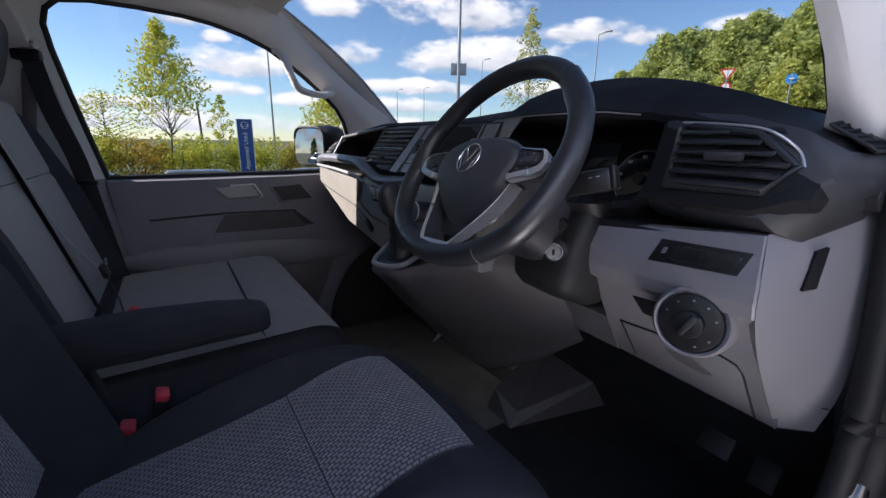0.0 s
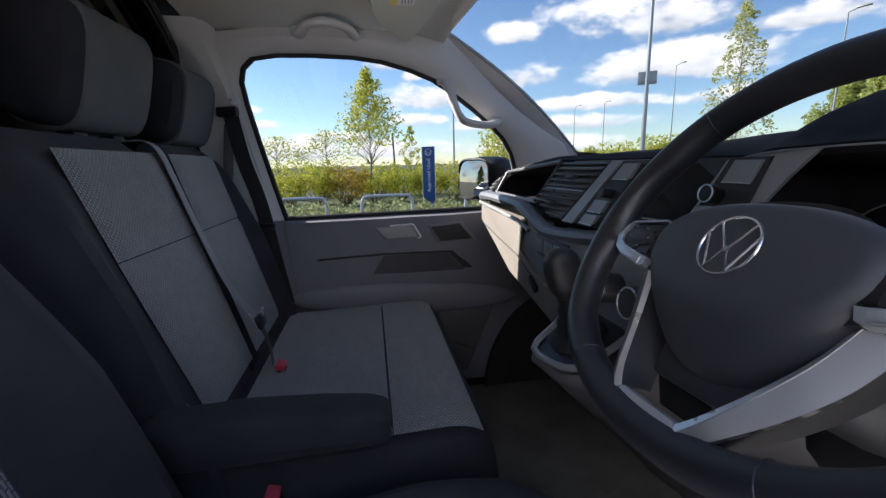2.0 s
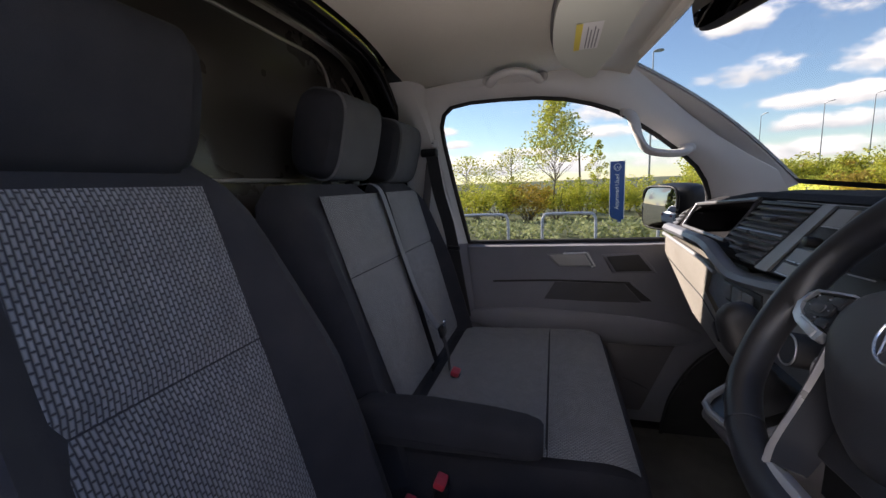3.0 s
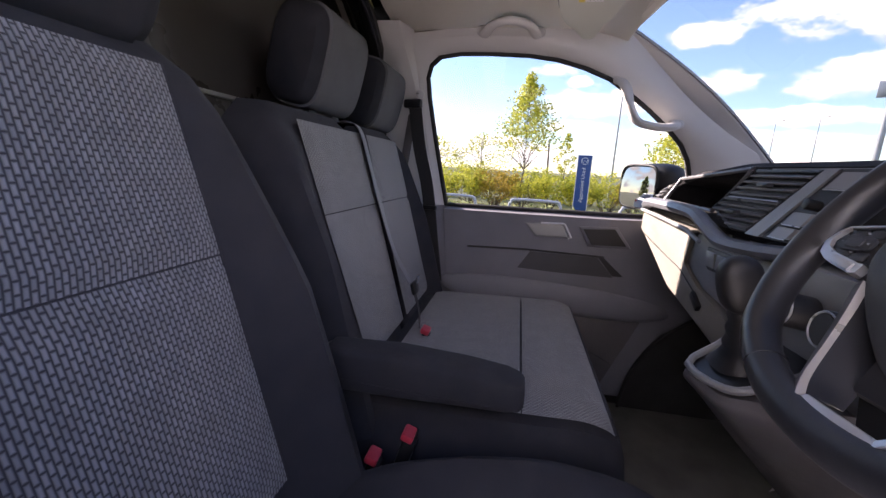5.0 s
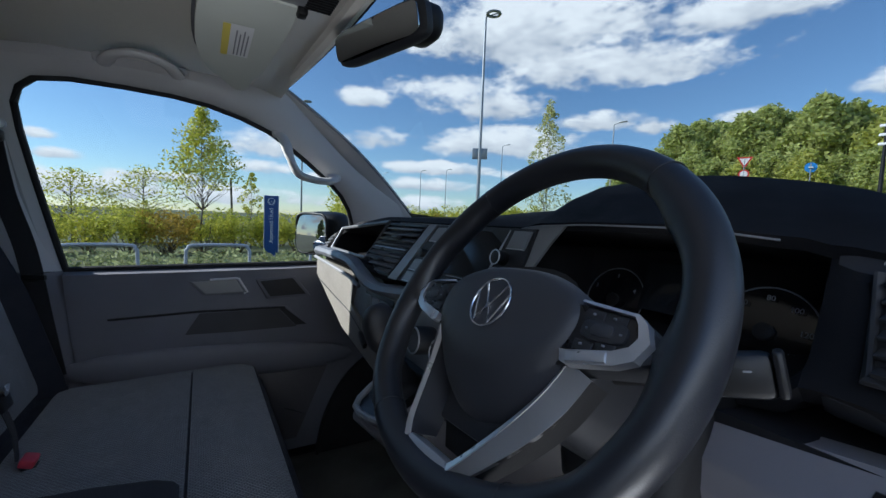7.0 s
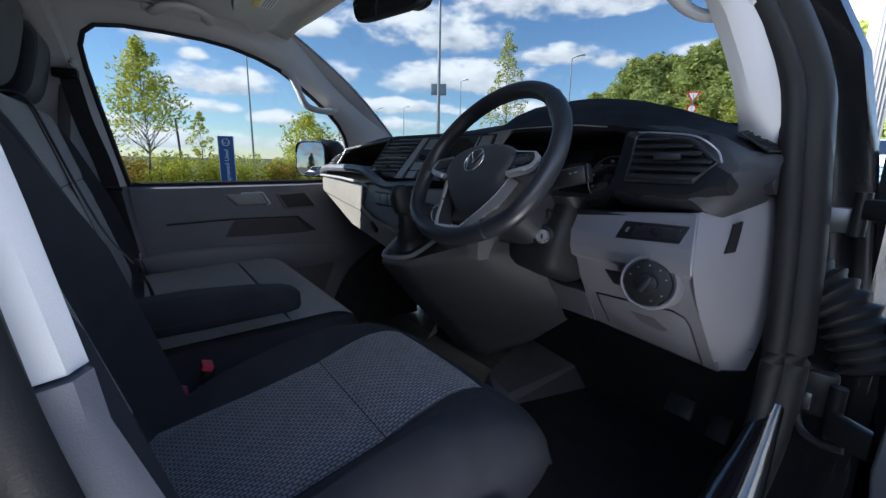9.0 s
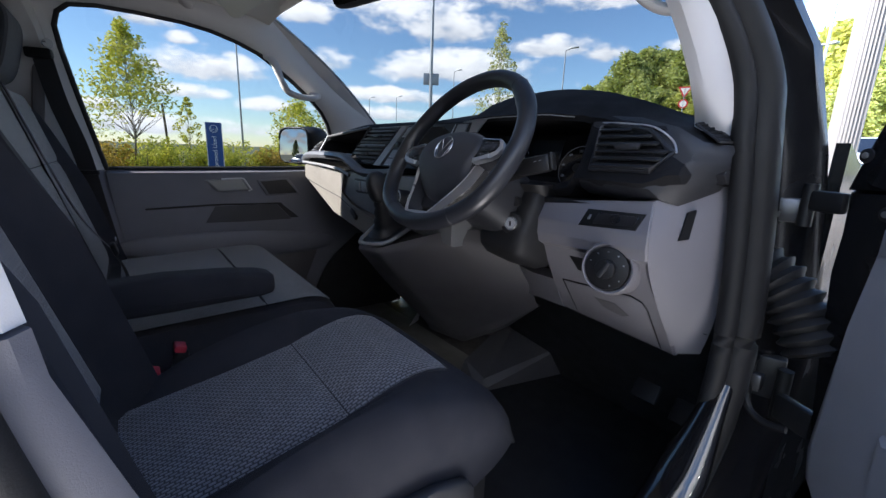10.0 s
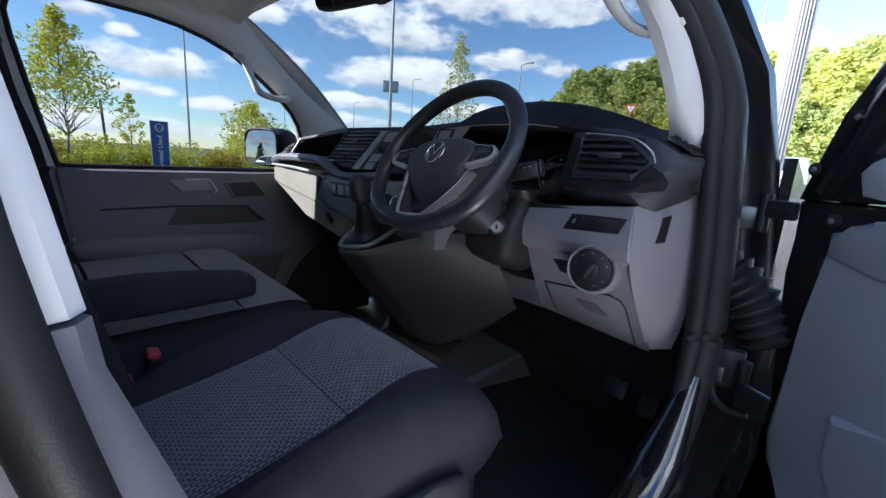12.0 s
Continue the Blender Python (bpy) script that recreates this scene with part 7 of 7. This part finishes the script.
for az, r, s, k in spots:
    p = polar(az, r)
    p.z -= 0.4
    if k not in done:
        done.add(k)
        put(wood[k], p, rng.random() * 6, s)
    else:
        put_copy(wood[k], p, rng.random() * 6, s)

# unseen showroom, added behind the camera to close the place and cut sky light
bd = thing("showroom", (7.0, -3.0, 0.0), "unseen white clad showroom building added beside the van", "building")
part("wall", box((6.6, -4.0, 2.7), (0.3, 22.0, 5.6), None, 0.02), M["white"], bd)
for k in range(6):
    w = part("window", box((6.44, -13 + k * 3.4, 1.7), (0.04, 2.8, 2.8), None, 0.01), M["gloss"], bd)


# ---- driver's side: pillars, open door ----
def screen_pillar():
    rings = []
    for oy, oz, ox, iy, iz, ix in ((-0.02, 1.832, 0.70, 0.00, 1.80, 0.735), (0.07, 1.745, 0.715, 0.07, 1.715, 0.765), (0.135, 1.645, 0.752, 0.14, 1.63, 0.798), (0.165, 1.59, 0.776, 0.19, 1.555, 0.835),
                                   (0.190, 1.53, 0.797, 0.225, 1.48, 0.855), (0.210, 1.475, 0.812, 0.245, 1.41, 0.872), (0.238, 1.42, 0.818, 0.272, 1.375, 0.875), (0.310, 1.345, 0.800, 0.33, 1.27, 0.888)):
        a, b = Vector((ox, oy, oz)), Vector((ix, iy, iz))
        m = a.lerp(b, 0.55) + Vector((-0.004, -0.012, 0))
        rings.append([a, a.lerp(m, 0.5), m, m.lerp(b, 0.6) + Vector((-0.003, -0.004, 0)), b, b + Vector((0.03, 0.05, 0)), a + Vector((0.03, 0.06, 0.02))])
    return loft(rings)


tagged(part("trim_driver_pillar", screen_pillar(), M["pillar"]), "light grey windscreen pillar trim beside the open door", "pillar trim", kind="structure")
seal_path = smooth_line([(0.62, -0.72, 1.80), (0.66, -0.45, 1.815), (0.68, -0.2, 1.80), (0.72, -0.02, 1.785), (0.80, 0.15, 1.655), (0.868, 0.245, 1.50), (0.890, 0.262, 1.36), (0.906, 0.282, 1.15), (0.910, 0.285, 0.98), (0.900, 0.27, 0.82), (0.878, 0.20, 0.64), (0.868, 0.05, 0.56), (0.868, -0.3, 0.55), (0.868, -0.5, 0.60), (0.862, -0.56, 0.9), (0.852, -0.625, 1.20), (0.826, -0.66, 1.45), (0.775, -0.70, 1.66), (0.70, -0.745, 1.79)], 8)
tagged(part("trim_seal_flange", tube([q + Vector((0.014, 0.034, 0.0)) for q in seal_path if q.y > -0.02 and 0.58 < q.z], 0.030, 10), M["rubber"]), "black rubber flange behind the doorway seal", "door seal", kind="structure")
tagged(part("trim_door_seal", tube(seal_path, 0.017, 10), M["rubber"]), "black rubber seal round the driver doorway", "door seal", kind="structure")
# painted body round the doorway
rings = []
for (sx, sy, sz, ex, ey, ez) in ((0.70, -0.02, 1.80, 0.76, 0.04, 1.84), (0.80, 0.15, 1.655, 0.855, 0.24, 1.70), (0.872, 0.252, 1.50, 0.925, 0.37, 1.53), (0.895, 0.27, 1.36, 0.955, 0.42, 1.36), (0.912, 0.29, 1.15, 0.982, 0.445, 1.15), (0.916, 0.292, 0.98, 0.992, 0.45, 0.98), (0.906, 0.278, 0.82, 0.985, 0.44, 0.80), (0.885, 0.20, 0.63, 0.975, 0.34, 0.58), (0.875, 0.02, 0.545, 0.965, 0.05, 0.49), (0.875, -0.35, 0.54, 0.965, -0.35, 0.49)):
    a, b = Vector((sx, sy, sz)), Vector((ex, ey, ez))
    rings.append([a, a.lerp(b, 0.18) + Vector((0.0, 0.035, 0)), a.lerp(b, 0.45) + Vector((-0.005, 0.045, 0)), a.lerp(b, 0.72) + Vector((0, 0.03, 0)), b + Vector((0, 0.004, 0)), b + Vector((0.006, 0.03, 0)), b + Vector((-0.05, 0.10, 0))])
bm = loft(rings, closed=False)
tagged(part("wall_door_jamb", bm, M["paint"]), "gloss black painted body jamb of the driver doorway", "body jamb", kind="structure")
tagged(part("wall_front_wing", prism([(0.46, 0.45), (0.46, 1.38), (0.95, 1.24), (0.95, 0.45)], (0.985, 0, 0), (0, 1, 0), (0, 0, 1), 0.02), M["paint"]), "gloss black painted front wing of the van", "wing", kind="structure")
tagged(part("trim_sill_flange", tube(smooth_line([(0.925, 0.37, 1.04), (0.920, 0.29, 0.93), (0.913, 0.245, 0.84), (0.905, 0.20, 0.76), (0.895, 0.12, 0.69), (0.890, 0.0, 0.64), (0.890, -0.3, 0.62)], 6), [0.004 + 0.040 * min(1, i / 16) for i in range(37)], 18, flat=0.6), M["paint_sill"]), "gloss black rounded sill flange of the doorway", "sill", kind="structure")
tagged(part("wall_sill", box((0.92, -0.15, 0.50), (0.10, 1.0, 0.10), bevel=0.02), M["paint_sill"]), "gloss black painted door sill", "sill", kind="structure")
# belt pillar behind the driver, light above and grey below
def pillar_ring(x, y, z, s=1.0):
    return [Vector((x - 0.085, y - 0.19, z)), Vector((x - 0.075, y - 0.07, z)), Vector((x - 0.03, y - 0.012, z)), Vector((x - 0.006, y + 0.002, z)), Vector((x + 0.008, y - 0.006, z)), Vector((x + 0.016, y - 0.026, z)), Vector((x + 0.03, y - 0.19, z))]


bm = loft([pillar_ring(0.812, -0.600, 1.227), pillar_ring(0.806, -0.615, 1.32), pillar_ring(0.79, -0.645, 1.48), pillar_ring(0.755, -0.685, 1.66), pillar_ring(0.71, -0.70, 1.76), pillar_ring(0.66, -0.72, 1.83)])
tagged(part("trim_upper_pillar", bm, M["pillar"]), "light grey upper belt pillar trim behind the driver", "pillar trim", kind="structure")
bm = loft([pillar_ring(0.835, -0.40, 0.55), pillar_ring(0.832, -0.48, 0.85), pillar_ring(0.826, -0.548, 1.05), pillar_ring(0.816, -0.594, 1.19), pillar_ring(0.815, -0.598, 1.224)])
tagged(part("trim_driver_lower_pillar", bm, M["pillar_low"]), "dark grey lower belt pillar trim behind the driver", "pillar trim", kind="structure")
tagged(part("wall_rear_quarter", prism([(-1.3, 0.45), (-1.3, 1.92), (-0.80, 1.92), (-0.745, 1.68), (-0.70, 1.30), (-0.66, 1.15), (-0.60, 0.85), (-0.50, 0.45)], (0.95, 0, 0), (0, 1, 0), (0, 0, 1), 0.09, 0.01), M["paint"]), "gloss black painted body side behind the driver door", "body side", kind="structure")
tagged(part("wall_left_quarter", prism([(-1.3, 0.45), (-1.3, 1.92), (-0.84, 1.92), (-0.80, 1.70), (-0.74, 1.25), (-0.74, 0.45)][::-1], (-0.86, 0, 0), (0, 1, 0), (0, 0, 1), 0.05), M["paint"]), "gloss black painted body side behind the passenger door", "body side", kind="structure")

# the open driver door
HG = Vector((0.985, 0.385, 0))
DU = Vector((0.82, -0.57, 0)).normalized()
DN = Vector((-0.57, -0.82, 0)).normalized()


def at_door(s, z, d=0.0):
    return HG + DU * s + DN * (d + 0.012) + Vector((0, 0, z))


def door_prism(pts, d, thick, bevel=0.0):
    k = [(s, z) for s, z in pts]
    return prism(k, at_door(0, 0, d), DU, (0, 0, 1), thick, bevel)


dd = thing("door_2", (1.3, 0.15, 0.5), "open driver door with black painted edge and grey card", "door", kind="structure")
# lower shell and window frame as separate prisms
door_low = [(0.24, 0.55), (0.16, 0.70), (0.10, 0.83), (0.072, 0.92), (0.062, 1.05), (0.048, 1.175), (0.040, 1.305), (1.03, 1.315), (1.05, 0.45), (0.40, 0.45)]
part("door_shell", door_prism(door_low, 0.0, 0.10, 0.012), M["paint"], dd, "gloss black painted door shell")
frame_ = smooth_line([at_door(0.085, 1.315, -0.03), at_door(0.115, 1.39, -0.03), at_door(0.150, 1.49, -0.03), at_door(0.26, 1.60, -0.03), at_door(0.44, 1.67, -0.04), at_door(0.72, 1.715, -0.05), at_door(0.98, 1.715, -0.05), at_door(1.02, 1.5, -0.05), at_door(1.03, 1.31, -0.05)], 5)
part("window_frame", tube(frame_, 0.042, 10, flat=0.8), M["paint"], dd)
part("mirror_corner", door_prism([(0.042, 1.305), (0.062, 1.363), (0.087, 1.443), (0.121, 1.519), (0.20, 1.57), (0.24, 1.31)], 0.004, 0.03, 0.006), M["paint"], dd)
bm = bmesh.new()
bm.faces.new([bm.verts.new(at_door(s, z, -0.06)) for s, z in ((0.25, 1.31), (0.25, 1.50), (0.45, 1.62), (0.72, 1.69), (0.98, 1.69), (1.01, 1.31))])
w = part("pane", bm, M["glass"], dd)
w.visible_shadow = False
card_ = [(0.127, 1.258), (0.155, 1.262), (0.18, 1.283), (1.0, 1.285), (1.0, 0.50), (0.32, 0.56), (0.20, 0.71), (0.145, 0.79), (0.105, 0.84), (0.096, 0.89), (0.113, 1.111), (0.127, 1.231)]
part("door_card", door_prism(card_, 0.022, 0.03, 0.012), M["door"], dd, "charcoal door card")
part("card_top", door_prism([(0.127, 1.222), (0.127, 1.259), (0.155, 1.263), (0.18, 1.285), (1.0, 1.287), (1.0, 1.195), (0.20, 1.203)], 0.028, 0.03, 0.008), M["door"], dd)
part("card_pocket", door_prism([(0.193, 0.90), (0.193, 0.985), (0.26, 0.992), (0.60, 0.99), (0.60, 0.70), (0.33, 0.70)], 0.034, 0.02, 0.012), M["door"], dd)
part("mirror_trim", door_prism([(0.150, 1.318), (0.140, 1.352), (0.152, 1.368), (0.24, 1.42), (0.26, 1.30)], 0.02, 0.02, 0.006), M["silver"], dd, "grey mirror corner trim")
for s, z in ((0.109, 1.437), (0.060, 1.357), (0.108, 1.276)):
    b = part("rubber_plug", disc(at_door(s, z, 0.006), DN, 0.011, 0.008, 20, 0.002), M["rubber"], dd)
    part("bolt_head", disc(at_door(s, z, 0.009), DN, 0.005, 0.004, 6, 0.001), M["steel"], b)
# hinges, check strap and cable gaiter between body and door
hg = thing("door_hinge", (0.95, 0.40, 1.27), "black and zinc upper door hinge on the jamb", "door hinge", "door hinges")
part("body_leaf", box((0.932, 0.395, 1.262), (0.055, 0.02, 0.042), Matrix.Rotation(radians(12), 3, "Z"), 0.004), M["zinc_dark"], hg, "zinc hinge leaf")
part("bolt_head", disc((0.919, 0.378, 1.254), (-0.2, -1, 0), 0.008, 0.008, 6, 0.001), M["zinc_dark"], hg)
part("pivot", tube([(0.962, 0.385, 1.238), (0.962, 0.385, 1.310)], 0.011, 12), M["black"], hg)
part("door_leaf", box((0.990, 0.368, 1.283), (0.055, 0.016, 0.034), Matrix.Rotation(radians(-30), 3, "Z"), 0.005), M["black"], hg)
h2 = thing("door_hinge", (0.95, 0.42, 0.98), "black lower door hinge with check arm", "door hinge", "door hinges")
part("body_leaf", box((0.955, 0.415, 0.94), (0.05, 0.03, 0.085), Matrix.Rotation(radians(12), 3, "Z"), 0.005), M["black"], h2)
part("bracket", box((0.945, 0.395, 0.93), (0.02, 0.03, 0.035), None, 0.004), M["zinc_dark"], h2)
part("pivot", tube([(0.985, 0.395, 0.87), (0.985, 0.395, 0.97)], 0.012, 12), M["black"], h2)
part("check_arm", tube(smooth_line([(0.934, 0.40, 0.99), (0.936, 0.385, 0.93), (0.945, 0.375, 0.882), (0.975, 0.365, 0.868), (1.01, 0.36, 0.875)], 5), 0.007, 8), M["black"], h2)
part("door_leaf", box((1.015, 0.365, 0.905), (0.07, 0.02, 0.05), Matrix.Rotation(radians(-30), 3, "Z"), 0.006), M["black"], h2)
part("jamb_bolt", disc((0.936, 0.42, 1.048), (-0.3, -1, 0), 0.008, 0.008, 6, 0.001), M["steel"], h2)
gt = thing("cable_gaiter", (0.98, 0.40, 1.1), "ribbed black rubber cable gaiter between body and door", "cable gaiter")
gp = smooth_line([(0.880, 0.375, 1.156), (0.912, 0.375, 1.154), (0.944, 0.372, 1.136), (0.977, 0.366, 1.104), (1.004, 0.360, 1.066), (1.026, 0.356, 1.030)], 14)
rr = [0.032 + 0.009 * (0.5 + 0.5 * math.cos(i * 2 * math.pi / 6)) for i in range(len(gp))]
part("bellows", tube(gp, rr, 14, flat=1.25), M["rubber"], gt)
part("flange", disc((0.896, 0.378, 1.150), (-0.7, -0.7, 0.2), 0.036, 0.012, 20, 0.003), M["rubber"], gt)


# ---- roof fittings ----
def roof_grab(name, pts, label, r=0.0115, mat="liner"):
    g = thing(name, pts[0], label, "grab handle", "grab handles")
    part("bar", tube(smooth_line(pts, 6), r, 12, flat=0.65), M[mat], g)
    for p in (pts[0], pts[-1]):
        part("foot", pillow(p, (0.035, 0.05, 0.03), None, 3, 3, 16, 7), M[mat], g)
    return g


roof_grab("grab_handle", [(-0.645, -0.480, 1.816), (-0.628, -0.477, 1.800), (-0.588, -0.468, 1.796), (-0.545, -0.442, 1.804), (-0.522, -0.390, 1.807), (-0.556, -0.340, 1.804), (-0.596, -0.320, 1.796), (-0.624, -0.315, 1.797), (-0.645, -0.314, 1.812)], "light grab handle over the passenger window", 0.0165, "pillar")
roof_grab("pillar_handle", [(-0.715, -0.035, 1.690), (-0.675, -0.022, 1.660), (-0.655, -0.008, 1.605), (-0.655, 0.018, 1.560), (-0.660, 0.07, 1.545), (-0.668, 0.125, 1.545), (-0.715, 0.150, 1.560)], "grey grab handle on the passenger windscreen pillar", 0.019, "pillar")
roof_grab("pillar_handle", [(0.735, 0.075, 1.725), (0.712, 0.105, 1.690), (0.712, 0.150, 1.640), (0.732, 0.182, 1.603), (0.762, 0.194, 1.582), (0.795, 0.194, 1.577), (0.822, 0.205, 1.588)], "grey grab handle on the driver windscreen pillar", 0.0145, "pillar")

sv = thing("sun_visor", (-0.44, -0.16, 1.82), "beige sun visor folded up with white and yellow label", "sun visor")
VIS = [(-0.600, -0.205), (-0.650, -0.172), (-0.640, -0.142), (-0.565, -0.130), (-0.515, -0.112), (-0.30, -0.094), (-0.125, -0.092), (-0.105, -0.120), (-0.105, -0.235), (-0.14, -0.262), (-0.38, -0.272), (-0.53, -0.248)]


def visor_z(x, y):
    return 1.840 - 0.045 * abs(x / 0.70) ** 3.5


bm = bmesh.new()
pts = [(p.x, p.y) for p in smooth_line([(x, y, 0) for x, y in VIS], 3, True)]
a = [bm.verts.new((x, y, visor_z(x, y) - 0.010)) for x, y in pts]
b = [bm.verts.new((x, y, visor_z(x, y) + 0.010)) for x, y in pts]
bm.faces.new(a[::-1])
bm.faces.new(b)
for i in range(len(a)):
    bm.faces.new((a[i], a[(i + 1) % len(a)], b[(i + 1) % len(a)], b[i]))
bmesh.ops.triangulate(bm, faces=[f for f in bm.faces if len(f.verts) > 4])
part("panel", bm, M["visor"], sv)
part("outline_gap", tube([(x, y, visor_z(x, y) + 0.008) for x, y in [(lerp(-0.38, p[0], 1.010), lerp(-0.17, p[1], 1.03)) for p in pts]], 0.004, 6, True), M["console"], sv)
def visor_sticker(x0, x1, y0, y1, mat, nm, h):
    bm = bmesh.new()
    bm.faces.new([bm.verts.new((x, y, visor_z(x, y) - h)) for x, y in ((x0, y0), (x1, y0), (x1, y1), (x0, y1))])
    part(nm, bm, M[mat], sv)
visor_sticker(-0.425, -0.245, -0.219, -0.158, "white", "label", 0.0125)
visor_sticker(-0.425, -0.245, -0.219, -0.204, "yellow", "label_band", 0.0140)
for k in range(4):
    visor_sticker(-0.415, -0.27 - 0.02 * (k % 2), -0.192 + k * 0.008, -0.189 + k * 0.008, "print_dim", "unreadable_line", 0.0140)
part("clip", box((-0.115, -0.085, 1.832), (0.03, 0.02, 0.025), None, 0.006), M["black"], sv)
rl = thing("roof_console", (0.0, -0.10, 1.84), "black ribbed overhead lamp and microphone console", "roof console")
part("housing", pillow((0.0, -0.10, 1.852), (0.26, 0.14, 0.045), None, 5, 3), M["dash_mid"], rl)
for k in range(9):
    part("grille_slat", box((-0.09 + k * 0.010, -0.06, 1.829), (0.004, 0.05, 0.004)), M["black"], rl)

mr = thing("rear_view_mirror", (0.02, 0.03, 1.80), "black interior mirror hanging from the windscreen", "mirror")
mc = Vector((0.020, 0.022, 1.765))
mu = Vector((0.945, 0.325, 0.03)).normalized()
mn = Vector((0.30, -0.93, -0.18)).normalized()
mn = (mn - mu * mn.dot(mu)).normalized()
mv = mn.cross(mu)
if mv.z < 0:
    mv = -mv
mm = Matrix((mu, mv, mn)).transposed()
part("housing", pillow(mc - mn * 0.012, (0.250, 0.072, 0.040), mm, 5, 3.5, 32, 9), M["dash"], mr)
part("mirror_glass", prism([(a, b) for a, b in superellipse(0.115, 0.028, 6, 32)], mc + mn * 0.0085, mu, mv, 0.003), M["mirror"], mr, "mirror glass")
part("arm", tube([mc - mn * 0.02, (0.03, 0.075, 1.80), (0.02, 0.085, 1.835)], 0.014, 10), M["dash"], mr)
part("sensor_cover", pillow((0.085, 0.085, 1.775), (0.085, 0.06, 0.065), None, 3, 3), M["black"], mr)

# exterior mirror on the passenger side
em = thing("wing_mirror", (-0.98, 0.15, 1.26), "black passenger wing mirror with grey glass", "wing mirror")
ec = Vector((-0.985, 0.155, 1.35))
en = Vector((0.40, -0.92, 0.0)).normalized()
em_m = Matrix((Vector((0.92, 0.40, 0)), Vector((0, 0, 1)), Vector((0.40, -0.92, 0)))).transposed()
part("housing", pillow(ec + Vector((-0.03, 0.055, 0.0)), (0.235, 0.190, 0.16), em_m, 4, 2.6, 32, 11), M["dash"], em)
gc, gu, gv = ec + Vector((-0.03, 0.055, 0)) + en * 0.086, Vector((0.92, 0.40, 0)), Vector((-0.018, 0.042, 1)).normalized()
part("mirror_glass", loft([[gc + gu * a + gv * b + en * (h - (a * a + b * b) / 2.8) for a, b in superellipse(0.098 * k, 0.080 * k, 4.5, 40)] for k, h in ((1.0, -0.003), (1.0, 0.003), (0.85, 0.003), (0.65, 0.003), (0.45, 0.003), (0.25, 0.003), (0.08, 0.003))]), M["mirror_dim"], em, "convex tinted mirror glass")
part("glass_rim", tube([ec + Vector((-0.03, 0.055, 0)) + en * 0.082 + Vector((0.92, 0.40, 0)) * a + Vector((0, 0, b)) for a, b in superellipse(0.101, 0.083, 4.5, 40)], 0.006, 8, True), M["black"], em)
part("foot", tube([(-0.93, 0.25, 1.285), (-0.84, 0.26, 1.28)], 0.035, 10, flat=0.7), M["black"], em)

# white sliver laid on the mat in place of a streak of light
bm = prism([(-0.561, 0.627), (-0.438, 0.536), (-0.399, 0.455)], (0, 0, FLOOR + 0.0085), (1, 0, 0), (0, 1, 0), 0.0015)
tagged(part("light_sliver", bm, M["white"]), "white plate standing in for a bright sliver of light on the footwell mat", "paper")

# pedals
pl_ = thing("foot_pedals", (0.7, 0.62, 0.62), "black rubber brake and accelerator pedals", "pedals")
for x, w, z in ((0.66, 0.07, 0.70), (0.76, 0.05, 0.68)):
    part("pedal_pad", box((x, 0.60, z), (w, 0.015, 0.08), Matrix.Rotation(radians(-35), 3, "X"), 0.004), M["rubber"], pl_)
    part("pedal_arm", tube([(x, 0.61, z + 0.03), (x, 0.66, z + 0.14), (x, 0.70, 0.95)], 0.008, 8), M["black"], pl_)
